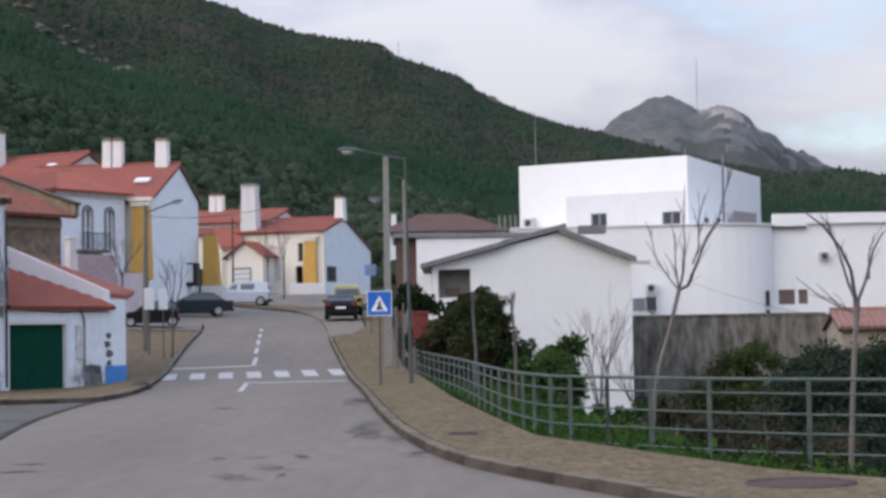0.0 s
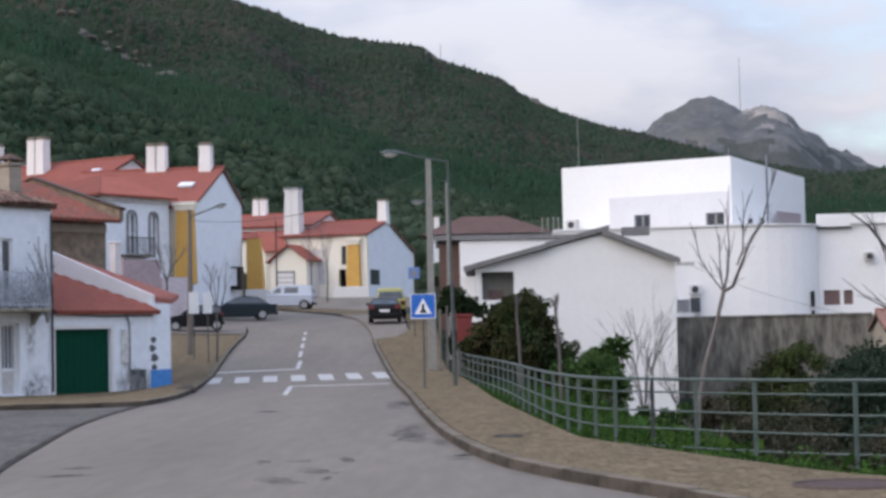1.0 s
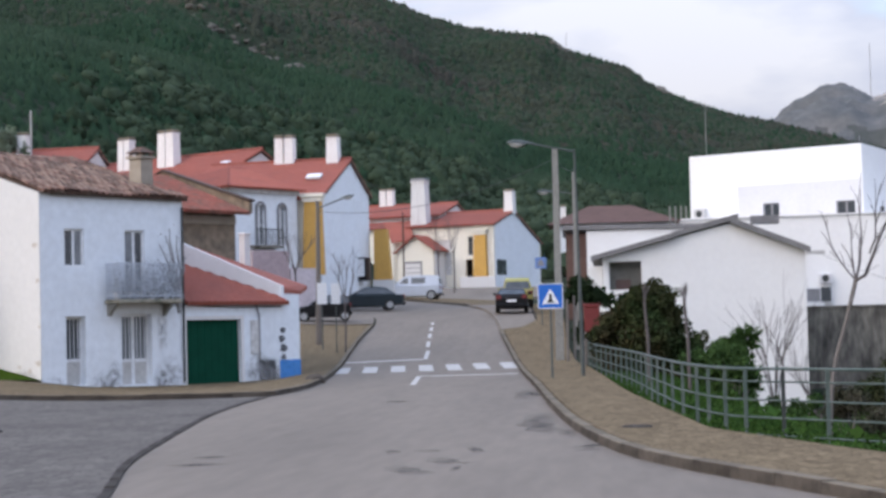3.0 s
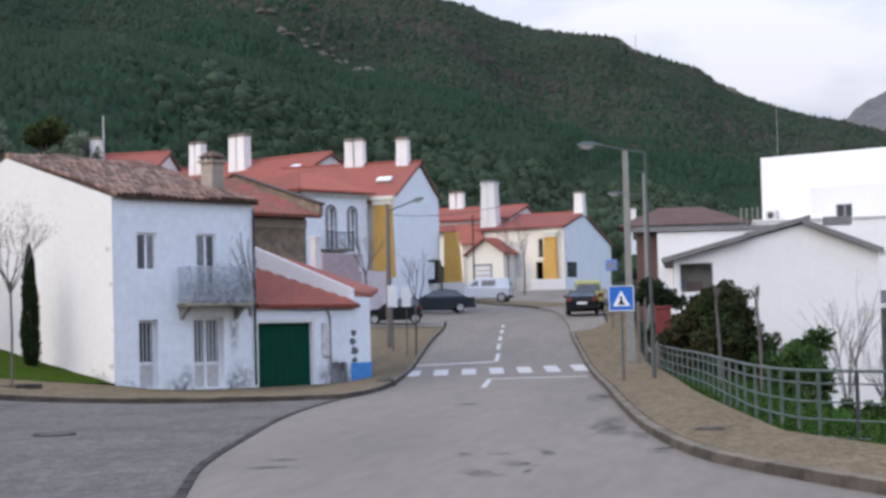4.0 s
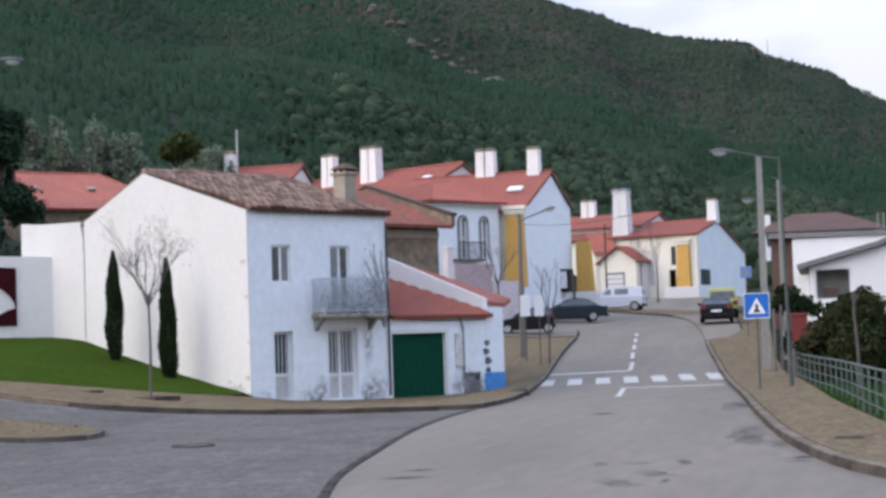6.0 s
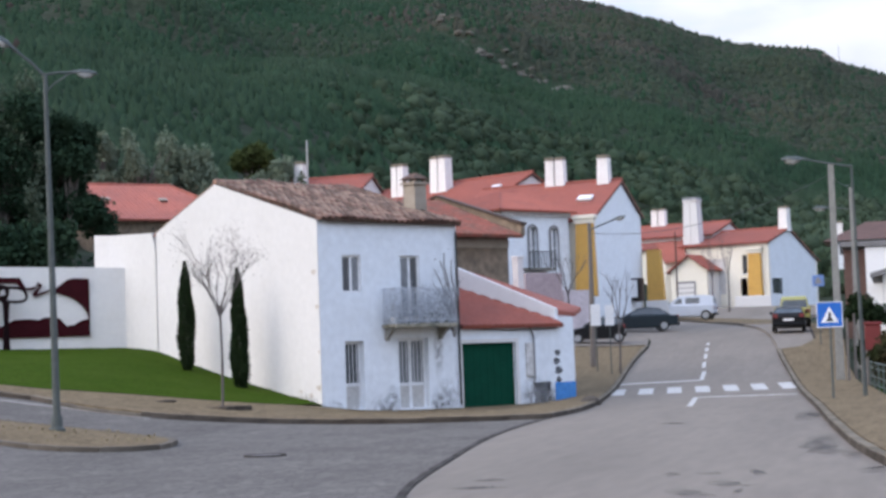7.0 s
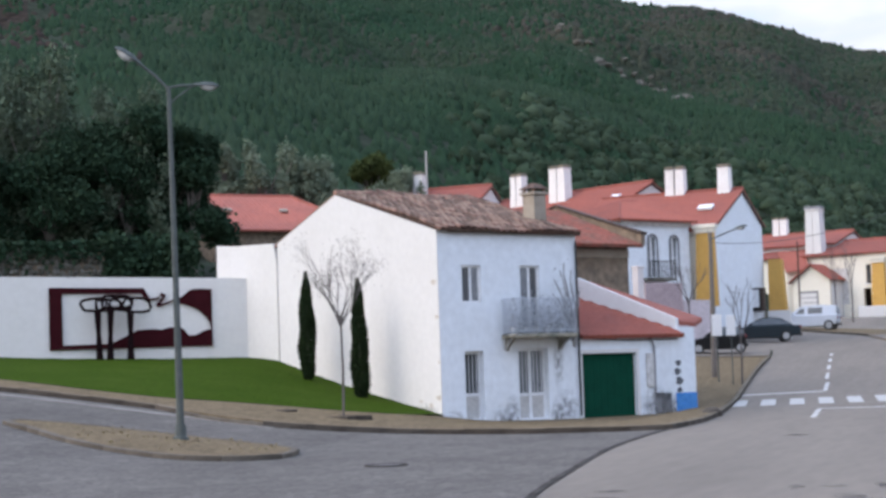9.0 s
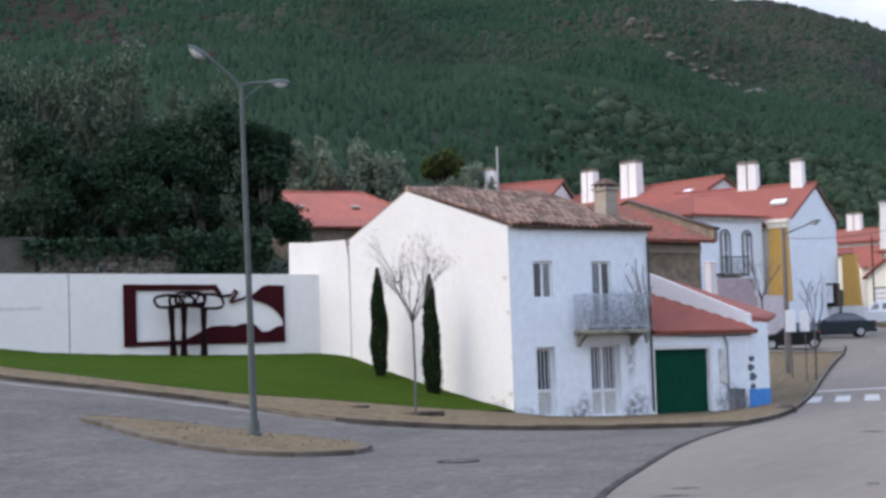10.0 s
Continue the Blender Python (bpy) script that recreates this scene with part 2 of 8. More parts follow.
M = dict(
    asphalt=mat("asphalt", (0.206, 0.177, 0.147), 0.9, second=(0.158, 0.137, 0.115), scale=0.5, amount=0.75, grain=5, grain_amount=0.07, bump=0.25, bump_scale=90, stretch=(1.0, 0.13, 1.0), spec=0.1),
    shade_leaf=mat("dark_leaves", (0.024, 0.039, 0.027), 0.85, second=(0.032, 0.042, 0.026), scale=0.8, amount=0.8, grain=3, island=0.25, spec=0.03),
    patch=mat("asphalt_stain", (0.15, 0.138, 0.13), 0.8, scale=1.5, amount=0.6, grain=12, bump=0.2),
    setts=mat("worn_setts", (0.140, 0.126, 0.112), 0.9, second=(0.098, 0.088, 0.078), scale=0.4, amount=0.8, grain=2.2, grain_amount=0.09, bump=0.25, bump_scale=22, cells=7.0, spec=0.1, stretch=(1.0, 0.5, 1.0)),
    calcada=mat("limestone_setts", (0.180, 0.136, 0.084), 0.95, second=(0.124, 0.095, 0.059), scale=1.3, amount=0.45, grain=6, grain_amount=0.14, bump=0.4, bump_scale=26, cells=8.5, spec=0.04, stretch=(1.0, 0.4, 1.0)),
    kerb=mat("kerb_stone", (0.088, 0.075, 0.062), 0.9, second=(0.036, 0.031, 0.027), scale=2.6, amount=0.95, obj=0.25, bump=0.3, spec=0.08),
    island_kerb=mat("sandy_kerb_stone", (0.13, 0.112, 0.09), 0.9, second=(0.065, 0.056, 0.046), scale=2.2, amount=0.9, obj=0.2, bump=0.3, spec=0.08),
    daub=mat("dark_grey_daub", (0.075, 0.08, 0.09), 0.9, second=(0.2, 0.21, 0.22), scale=5, amount=0.8),
    kerb_top=mat("pale_kerb_top", (0.165, 0.14, 0.105), 0.9, second=(0.085, 0.073, 0.058), scale=2.2, amount=0.9, obj=0.2, bump=0.2, spec=0.08),
    gutter=mat("pale_gutter", (0.245, 0.228, 0.205), 0.95, second=(0.17, 0.155, 0.14), scale=1.2, amount=0.8, grain=7, grain_amount=0.15, spec=0.05),
    seam=mat("dark_kerb", (0.058, 0.052, 0.047), 0.9, scale=2, obj=0.2, spec=0.05),
    paint=mat("road_paint", (0.47, 0.45, 0.42), 0.8, second=(0.33, 0.315, 0.29), scale=3.0, amount=0.6, grain=18),
    white=mat("whitewash", (0.685, 0.672, 0.658), 0.9, second=(0.62, 0.605, 0.585), scale=0.7, amount=0.45, grain=5, grain_amount=0.03, bump=0.08, bump_scale=14),
    # weathered patches, plus the blue shade of sunless faces put into the colour
    old_shaded_white=mat("weathered_shaded_whitewash", (0.75, 0.79, 0.83), 0.9, second=(0.66, 0.69, 0.715), scale=0.9, amount=0.45, grain=4, grain_amount=0.06, bump=0.12, bump_scale=12),
    mossy_slab=mat("mossy_slab", (0.31, 0.285, 0.225), 0.95, second=(0.10, 0.10, 0.072), scale=4.0, amount=0.95, grain=9, grain_amount=0.2),
    mossy_render=mat("mossy_cement", (0.085, 0.080, 0.066), 0.95, second=(0.042, 0.048, 0.033), scale=1.2, amount=0.9, grain=6, grain_amount=0.2),
    stain=mat("damp_stain", (0.50, 0.49, 0.475), 0.95, second=(0.7, 0.69, 0.68), scale=3.5, amount=0.9, grain=9),
    hall_panel=mat("greyer_white", (0.64, 0.635, 0.64), 0.9, second=(0.58, 0.575, 0.58), scale=0.7, amount=0.5, grain=5, grain_amount=0.03),
    stack_white=mat("bright_stack", (0.80, 0.785, 0.765), 0.9, second=(0.70, 0.68, 0.65), scale=1.4, amount=0.5, grain=5, grain_amount=0.04),
    hall_white=mat("bright_whitewash", (0.79, 0.785, 0.77), 0.9, second=(0.74, 0.73, 0.715), scale=0.6, amount=0.4, grain=4, grain_amount=0.02, bump=0.06, bump_scale=10),
    beige=mat("beige_render", (0.36, 0.31, 0.25), 0.9, second=(0.24, 0.2, 0.16), scale=3, amount=0.6),
    pale_pink=mat("pinkish_whitewash", (0.60, 0.53, 0.55), 0.9, scale=1.2, amount=0.4, grain=6),
    pink=mat("pink_plaster", (0.46, 0.36, 0.37), 0.9, scale=1.2, amount=0.4, grain=6),
    ochre=mat("ochre_plaster", (0.58, 0.34, 0.09), 0.85, second=(0.50, 0.29, 0.08), scale=1.1, amount=0.5, grain=5, grain_amount=0.05),
    blue=mat("blue_paint", (0.05, 0.22, 0.56), 0.7, second=(0.1, 0.3, 0.6), scale=2.5, grain=8),
    green_door=mat("green_paint", (0.002, 0.052, 0.030), 0.8, scale=2, grain=20, grain_amount=0.1, spec=0.1),
    terracotta=mat("red_tile", (0.30, 0.088, 0.060), 0.85, second=(0.225, 0.077, 0.058), scale=0.8, amount=0.6, grain=6, grain_amount=0.12, island=0.14, obj=0.14),
    terracotta_far=mat("faded_tile", (0.42, 0.13, 0.09), 0.8, second=(0.30, 0.11, 0.085), scale=0.4, amount=0.7, grain=4, grain_amount=0.12, island=0.1),
    old_tile=mat("lichen_tile", (0.172, 0.090, 0.068), 0.9, second=(0.205, 0.165, 0.12), scale=3.2, amount=0.8, grain=6, grain_amount=0.45, island=0.5, obj=0.48),
    brown_roof=mat("brown_tile", (0.115, 0.068, 0.056), 0.9, scale=0.6, amount=0.6, grain=3),
    grey_roof=mat("fibre_cement", (0.205, 0.20, 0.20), 0.85, scale=1.0, grain=6),
    rubble=mat("rubble_wall", (0.235, 0.18, 0.13), 0.95, second=(0.13, 0.105, 0.08), scale=2.2, amount=0.8, grain=5, grain_amount=0.25, bump=0.6, bump_scale=6),
    concrete=mat("stained_concrete", (0.185, 0.170, 0.142), 0.9, second=(0.05, 0.047, 0.040), scale=1.5, amount=0.95, grain=4, grain_amount=0.35, bump=0.2, stretch=(1.3, 1.3, 0.4)),
    post=mat("concrete_post", (0.25, 0.245, 0.225), 0.85, scale=2, grain=9),
    metal=mat("galvanised_steel", (0.088, 0.102, 0.098), 0.65, 0.25, scale=2, grain=9),
    dark_metal=mat("dark_steel", (0.05, 0.055, 0.055), 0.6, 0.3, scale=2),
    rail=mat("green_rail_paint", (0.066, 0.095, 0.085), 0.55, second=(0.14, 0.155, 0.145), scale=3, grain=9),
    lead=mat("zinc", (0.24, 0.24, 0.25), 0.6, 0.3, scale=2),
    wood=mat("dark_wood", (0.06, 0.04, 0.03), 0.7, scale=4),
    pale_wood=mat("grey_door_paint", (0.50, 0.49, 0.47), 0.7, scale=3, amount=0.5, grain=9),
    frame=mat("white_joinery", (0.76, 0.77, 0.78), 0.6, scale=3, grain=9),
    glass=mat("window_glass", (0.06, 0.068, 0.075), 0.08, scale=1, spec=0.6),
    cream=mat("cream_wash", (0.80, 0.76, 0.66), 0.9, second=(0.73, 0.68, 0.57), scale=0.8, amount=0.4, grain=5, grain_amount=0.04),
    curtained=mat("curtained_glass", (0.20, 0.215, 0.23), 0.15, second=(0.11, 0.12, 0.135), scale=1.6, amount=0.8, spec=0.6),
    balcony_rail=mat("pale_iron", (0.44, 0.48, 0.54), 0.6, second=(0.28, 0.30, 0.32), scale=5, amount=0.7),
    stack_cap=mat("mossy_cap", (0.20, 0.165, 0.12), 0.9, scale=3, grain=9),
    faded_slat=mat("faded_slats", (0.44, 0.37, 0.37), 0.8, scale=4, amount=0.5),
    shutter=mat("brown_shutter", (0.17, 0.11, 0.10), 0.6, scale=4, amount=0.5),
    rust=mat("rusty_plate", (0.062, 0.040, 0.037), 0.95, second=(0.04, 0.03, 0.03), scale=4, amount=0.7, grain=14, spec=0.03),
    rusty=mat("worn_rusty_iron", (0.105, 0.078, 0.068), 0.95, second=(0.075, 0.058, 0.052), scale=3, amount=0.7, grain=14, spec=0.05),
    soil=mat("bare_soil", (0.07, 0.052, 0.038), 0.95, scale=5, grain=16, grain_amount=0.25, bump=0.5),
    # near-black that stands for the shade of insides and gaps
    dark=mat("dark_interior", (0.02, 0.02, 0.022), 0.9, scale=2),
    grass=mat("lawn", (0.033, 0.060, 0.006), 1.0, second=(0.047, 0.071, 0.010), scale=0.8, amount=0.7, grain=12, grain_amount=0.25, bump=0.3, bump_scale=20, spec=0.02),
    weed=mat("weeds", (0.032, 0.074, 0.016), 0.9, second=(0.05, 0.08, 0.02), scale=1.2, grain=3, island=0.4, spec=0.04),
    # sun on the summit's right flank put into a paler rock colour
    sunlit_bare_rock=mat("sunlit_bare_summit", (0.32, 0.285, 0.25), 0.95, second=(0.13, 0.125, 0.12), scale=0.06, amount=0.8, grain=0.5, grain_amount=0.2, bump=0.4, bump_scale=0.6, spec=0.1),
    # scrub on the far peak, its colour lightened and greyed with haze
    hazed_peak_scrub=mat("hazed_peak_scrub", (0.072, 0.078, 0.072), 0.95, second=(0.10, 0.10, 0.094), scale=0.05, amount=0.8, grain=0.7, grain_amount=0.2, spec=0.03),
    russet_wood=mat("russet_heath", (0.044, 0.033, 0.029), 0.95, second=(0.030, 0.036, 0.024), scale=0.03, amount=0.9, grain=0.2, grain_amount=0.14, island=0.1, spec=0.03),
    red_earth=mat("reddish_clearing", (0.037, 0.027, 0.022), 0.95, second=(0.028, 0.029, 0.021), scale=0.08, amount=0.8, grain=0.7, grain_amount=0.3, bump=0.4, bump_scale=2, spec=0.04),
    earth=mat("scrub_earth", (0.034, 0.041, 0.028), 0.95, second=(0.027, 0.037, 0.023), scale=0.06, amount=0.8, grain=0.7, grain_amount=0.3, bump=0.4, bump_scale=2, spec=0.04),
    leaf=mat("leaves", (0.025, 0.050, 0.029), 0.8, scale=0.5, second=(0.036, 0.057, 0.032), amount=0.7, grain=2, island=0.22, spec=0.04),
    olive=mat("olive_leaves", (0.098, 0.128, 0.088), 0.85, scale=0.35, second=(0.052, 0.077, 0.046), amount=0.8, grain=2, island=0.2, spec=0.04),
    silver_leaf=mat("silver_leaves", (0.150, 0.185, 0.130), 0.85, scale=0.35, second=(0.11, 0.142, 0.095), amount=0.7, grain=2, island=0.12, spec=0.04),
    cypress=mat("cypress_leaves", (0.022, 0.036, 0.016), 0.85, scale=2, grain=4, island=0.4, spec=0.04),
    shrub=mat("shrub_leaves", (0.028, 0.045, 0.017), 0.85, second=(0.056, 0.043, 0.022), scale=0.9, amount=0.85, grain=3, island=0.18, spec=0.04),
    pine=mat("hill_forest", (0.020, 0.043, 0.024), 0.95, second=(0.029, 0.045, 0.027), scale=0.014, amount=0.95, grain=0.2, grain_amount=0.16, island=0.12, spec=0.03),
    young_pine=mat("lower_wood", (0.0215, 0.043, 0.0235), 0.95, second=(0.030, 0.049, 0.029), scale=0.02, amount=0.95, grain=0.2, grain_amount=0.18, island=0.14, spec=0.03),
    oak=mat("hill_scrub", (0.046, 0.066, 0.040), 0.9, second=(0.030, 0.048, 0.028), scale=0.03, amount=0.9, grain=1.0, grain_amount=0.16, bump=0.3, bump_scale=1.6, island=0.14, spec=0.03),
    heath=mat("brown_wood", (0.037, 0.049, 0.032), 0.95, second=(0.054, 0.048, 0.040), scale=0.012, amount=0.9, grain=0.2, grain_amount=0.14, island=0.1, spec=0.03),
    # peak rock, with distance haze mixed into its grey
    rock=mat("rock", (0.086, 0.090, 0.088), 0.95, second=(0.15, 0.142, 0.135), scale=0.05, amount=0.9, grain=0.9, grain_amount=0.25, bump=0.5, bump_scale=0.6),
    outcrop=mat("pale_rock", (0.10, 0.092, 0.075), 0.95, second=(0.155, 0.143, 0.122), scale=0.3, amount=0.9, grain=0.9, grain_amount=0.25, bump=0.5, bump_scale=0.6),
    bark=mat("bark", (0.17, 0.15, 0.135), 0.9, scale=4, grain=14, bump=0.3),
    twig=mat("twigs", (0.115, 0.10, 0.095), 0.9, scale=4),
    mural_dark=mat("blackish_enamel", (0.010, 0.004, 0.005), 0.8, scale=2, grain=8, spec=0.08),
    mural=mat("dark_red_enamel", (0.036, 0.005, 0.008), 0.8, scale=2, grain=8, spec=0.08),
    pale_sign=mat("faded_sign_blue", (0.13, 0.22, 0.45), 0.6, scale=3, amount=0.4),
    sign_blue=mat("sign_blue", (0.015, 0.13, 0.50), 0.4, scale=2, amount=0.2),
    sign_white=mat("sign_white", (0.78, 0.79, 0.80), 0.45, scale=2, amount=0.15),
    black=mat("black_paint", (0.008, 0.008, 0.009), 0.4, scale=2, spec=0.2),
    navy=mat("dark_car_paint", (0.014, 0.023, 0.029), 0.38, scale=2, spec=0.25),
    silver=mat("white_car_paint", (0.50, 0.54, 0.60), 0.35, scale=2, amount=0.2, spec=0.6),
    yellow=mat("yellow_green_paint", (0.34, 0.33, 0.11), 0.4, scale=2, amount=0.2),
    tyre=mat("rubber", (0.015, 0.015, 0.015), 0.8, scale=4),
    red=mat("red_paint", (0.17, 0.03, 0.028), 0.6, scale=2),
)


def fading_stain(name, colour, upright, spots_scale, most):
    """A stain with a ragged, fading outline of its own."""
    m = bpy.data.materials.new(name)
    m.use_nodes = True
    n, l = m.node_tree.nodes, m.node_tree.links
    b = n["Principled BSDF"]
    b.inputs["Base Color"].default_value, b.inputs["Roughness"].default_value = (*colour, 1), 0.95
    co, mid, ball = n.new("ShaderNodeTexCoord"), n.new("ShaderNodeMapping"), n.new("ShaderNodeTexGradient")
    mid.inputs["Location"].default_value, mid.inputs["Scale"].default_value = ((-1, 0, -1), (2, 0, 2)) if upright else ((-1, -1, 0), (2, 2, 0))
    ball.gradient_type = "SPHERICAL"
    spots, cut, mul = n.new("ShaderNodeTexNoise"), n.new("ShaderNodeMapRange"), n.new("ShaderNodeMath")
    spots.inputs["Scale"].default_value, spots.inputs["Detail"].default_value = spots_scale, 8.0
    cut.inputs["From Min"].default_value, cut.inputs["From Max"].default_value = 0.34, 0.85
    cut.inputs["To Max"].default_value = most
    mul.operation = "MULTIPLY"
    l.new(co.outputs["Generated"], mid.inputs["Vector"])
    l.new(mid.outputs["Vector"], ball.inputs["Vector"])
    l.new(co.outputs["Object"], spots.inputs["Vector"])
    l.new(spots.outputs["Fac"], cut.inputs["Value"])
    l.new(ball.outputs["Fac"], mul.inputs[0])
    l.new(cut.outputs["Result"], mul.inputs[1])
    l.new(mul.outputs["Value"], b.inputs["Alpha"])
    return m


M["grime"] = fading_stain("damp_grime", (0.42, 0.42, 0.43), True, 5.0, 0.85)
M["tar"] = fading_stain("tar_stain", (0.05, 0.046, 0.043), False, 3.2, 1.15)


# ---------------------------------------------------------------- building blocks
def part(name, bm, material, parent=None, label="", smooth=False):
    """Links a bmesh as one mesh object, under a thing or a part."""
    me = bpy.data.meshes.new(name)
    bmesh.ops.recalc_face_normals(bm, faces=bm.faces)
    bm.to_mesh(me)
    bm.free()
    me.materials.append(material)
    if smooth:
        me.polygons.foreach_set("use_smooth", [True] * len(me.polygons))
    ob = new(name, me)
    ob.parent = parent
    if label:
        ob["label"] = label
    return ob


def raw(name, verts, faces, material, parent=None, smooth=False):
    me = bpy.data.meshes.new(name)
    me.from_pydata(verts, [], faces)
    me.materials.append(material)
    if smooth:
        me.polygons.foreach_set("use_smooth", [True] * len(me.polygons))
    ob = new(name, me)
    ob.parent = parent
    return ob


def shared(name, me, m, parent=None):
    """One more piece on a mesh that alike pieces share."""
    ob = new(name, me)
    ob.parent = parent
    ob.matrix_local = m
    return ob


def thing(name, m, label, category, group="", kind=""):
    ob = new(name)
    ob.empty_display_size = 0.2
    ob.matrix_world = m
    return tagged(ob, label, category, group, kind)


def box(bm, x0, x1, y0, y1, z0, z1, bevel=0.0):
    vs = [bm.verts.new((x, y, z)) for x in (x0, x1) for y in (y0, y1) for z in (z0, z1)]
    quads = ((0, 1, 3, 2), (4, 6, 7, 5), (0, 4, 5, 1), (2, 3, 7, 6), (0, 2, 6, 4), (1, 5, 7, 3))
    fs = [bm.faces.new([vs[i] for i in q]) for q in quads]
    if bevel:
        es = list({e for f in fs for e in f.edges})
        bmesh.ops.bevel(bm, geom=es, offset=bevel, segments=1, affect="EDGES")
    return bm


def cube(x0, x1, y0, y1, z0, z1, bevel=0.0):
    return box(bmesh.new(), x0, x1, y0, y1, z0, z1, bevel)


def extrude(bm, pts, axis, a, b):
    """A prism: a polygon of two coordinates, drawn out along the axis from a to b."""
    def at(p, k):
        return {"x": (k, p[0], p[1]), "y": (p[0], k, p[1]), "z": (p[0], p[1], k)}[axis]
    lo = [bm.verts.new(at(p, a)) for p in pts]
    hi = [bm.verts.new(at(p, b)) for p in pts]
    bm.faces.new(lo)
    bm.faces.new(hi[::-1])
    for i in range(len(pts)):
        j = (i + 1) % len(pts)
        bm.faces.new((lo[i], lo[j], hi[j], hi[i]))
    return bm


def wall_with_holes(x0, x1, z0, z1, y0, y1, holes):
    """A wall slab across x and z, of thickness y0 to y1, with rectangular openings right through it."""
    bm = bmesh.new()
    xs = sorted({x0, x1, *[h[0] for h in holes], *[h[1] for h in holes]})
    zs = sorted({z0, z1, *[h[2] for h in holes], *[h[3] for h in holes]})
    vs = {}

    def v(x, y, z):
        key = (round(x, 4), round(y, 4), round(z, 4))
        if key not in vs:
            vs[key] = bm.verts.new(key)
        return vs[key]

    def solid(i, j):
        if not (0 <= i < len(xs) - 1 and 0 <= j < len(zs) - 1):
            return False
        cx, cz = (xs[i] + xs[i + 1]) / 2, (zs[j] + zs[j + 1]) / 2
        return not any(h[0] < cx < h[1] and h[2] < cz < h[3] for h in holes)

    for i in range(len(xs) - 1):
        for j in range(len(zs) - 1):
            if not solid(i, j):
                continue
            a, b, c, d = xs[i], xs[i + 1], zs[j], zs[j + 1]
            for y in (y0, y1):
                bm.faces.new((v(a, y, c), v(b, y, c), v(b, y, d), v(a, y, d)))
            if not solid(i - 1, j):
                bm.faces.new((v(a, y0, c), v(a, y1, c), v(a, y1, d), v(a, y0, d)))
            if not solid(i + 1, j):
                bm.faces.new((v(b, y0, c), v(b, y1, c), v(b, y1, d), v(b, y0, d)))
            if not solid(i, j - 1):
                bm.faces.new((v(a, y0, c), v(b, y0, c), v(b, y1, c), v(a, y1, c)))
            if not solid(i, j + 1):
                bm.faces.new((v(a, y0, d), v(b, y0, d), v(b, y1, d), v(a, y1, d)))
    return bm


def tube(bm, pts, radii, seg=8):
    """A round bar along points, with a radius at each."""
    rings = []
    pts = [Vector(p) for p in pts]
    for i, p in enumerate(pts):
        d = (pts[min(i + 1, len(pts) - 1)] - pts[max(i - 1, 0)]).normalized()
        side = d.cross(Vector((0, 0, 1)) if abs(d.z) < 0.9 else Vector((1, 0, 0))).normalized()
        up = side.cross(d)
        r = radii[i] if isinstance(radii, (list, tuple)) else radii
        rings.append([bm.verts.new(p + (side * math.cos(a) + up * math.sin(a)) * r) for a in (2 * math.pi * k / seg for k in range(seg))])
    for a, b in zip(rings, rings[1:]):
        for k in range(seg):
            bm.faces.new((a[k], a[(k + 1) % seg], b[(k + 1) % seg], b[k]))
    bm.faces.new(rings[0][::-1])
    bm.faces.new(rings[-1])
    return bm


def lofted(bm, rings, closed=True):
    """Skin over rings of the same number of points."""
    made = [[bm.verts.new(p) for p in r] for r in rings]
    n = len(made[0])
    for a, b in zip(made, made[1:]):
        for k in range(n if closed else n - 1):
            bm.faces.new((a[k], a[(k + 1) % n], b[(k + 1) % n], b[k]))
    if closed:
        bm.faces.new(made[0][::-1])
        bm.faces.new(made[-1])
    return bm


def roof_slope(x0, x1, eave, ridge, lo=None, hi=None, pitch=0.26, thick=0.1, rows=1):
    """A slope of round clay tiles over x0 to x1, from the eave (y, z) to the ridge (y, z); lo and hi cut it, as shares of the way up, at x."""
    bm = bmesh.new()
    n = max(2, int(round((x1 - x0) / pitch)))
    prof = ((0.0, 0.0), (0.22, 0.035), (0.5, 0.055), (0.78, 0.035))
    xs = [(x0 + (i + a) * (x1 - x0) / n, h) for i in range(n) for a, h in prof] + [(x1, 0.0)]
    d = Vector((0, ridge[0] - eave[0], ridge[1] - eave[1]))
    nrm = Vector((0, -d.z, d.y)).normalized()
    if nrm.z < 0:
        nrm = -nrm
    e = Vector((0, eave[0], eave[1]))
    top, under = [], []
    for x, h in xs:
        a, b = (lo(x) if lo else 0.0), (hi(x) if hi else 1.0)
        b = max(b, a + 0.002)
        col = []
        for k in range(rows + 1):
            f = a + (b - a) * k / rows
            col.append(bm.verts.new(Vector((x, 0, 0)) + e + d * f + nrm * h))
        top.append(col)
        under.append([bm.verts.new(Vector((x, 0, 0)) + e + d * f - nrm * thick) for f in (a, b)])
    for i in range(len(xs) - 1):
        for k in range(rows):
            bm.faces.new((top[i][k], top[i + 1][k], top[i + 1][k + 1], top[i][k + 1]))
        bm.faces.new((under[i][0], under[i][1], under[i + 1][1], under[i + 1][0]))
        bm.faces.new((top[i][0], under[i][0], under[i + 1][0], top[i + 1][0]))
        bm.faces.new((top[i][-1], top[i + 1][-1], under[i + 1][1], under[i][1]))
    for i in (0, -1):
        bm.faces.new((*top[i], under[i][1], under[i][0]))
    return bm


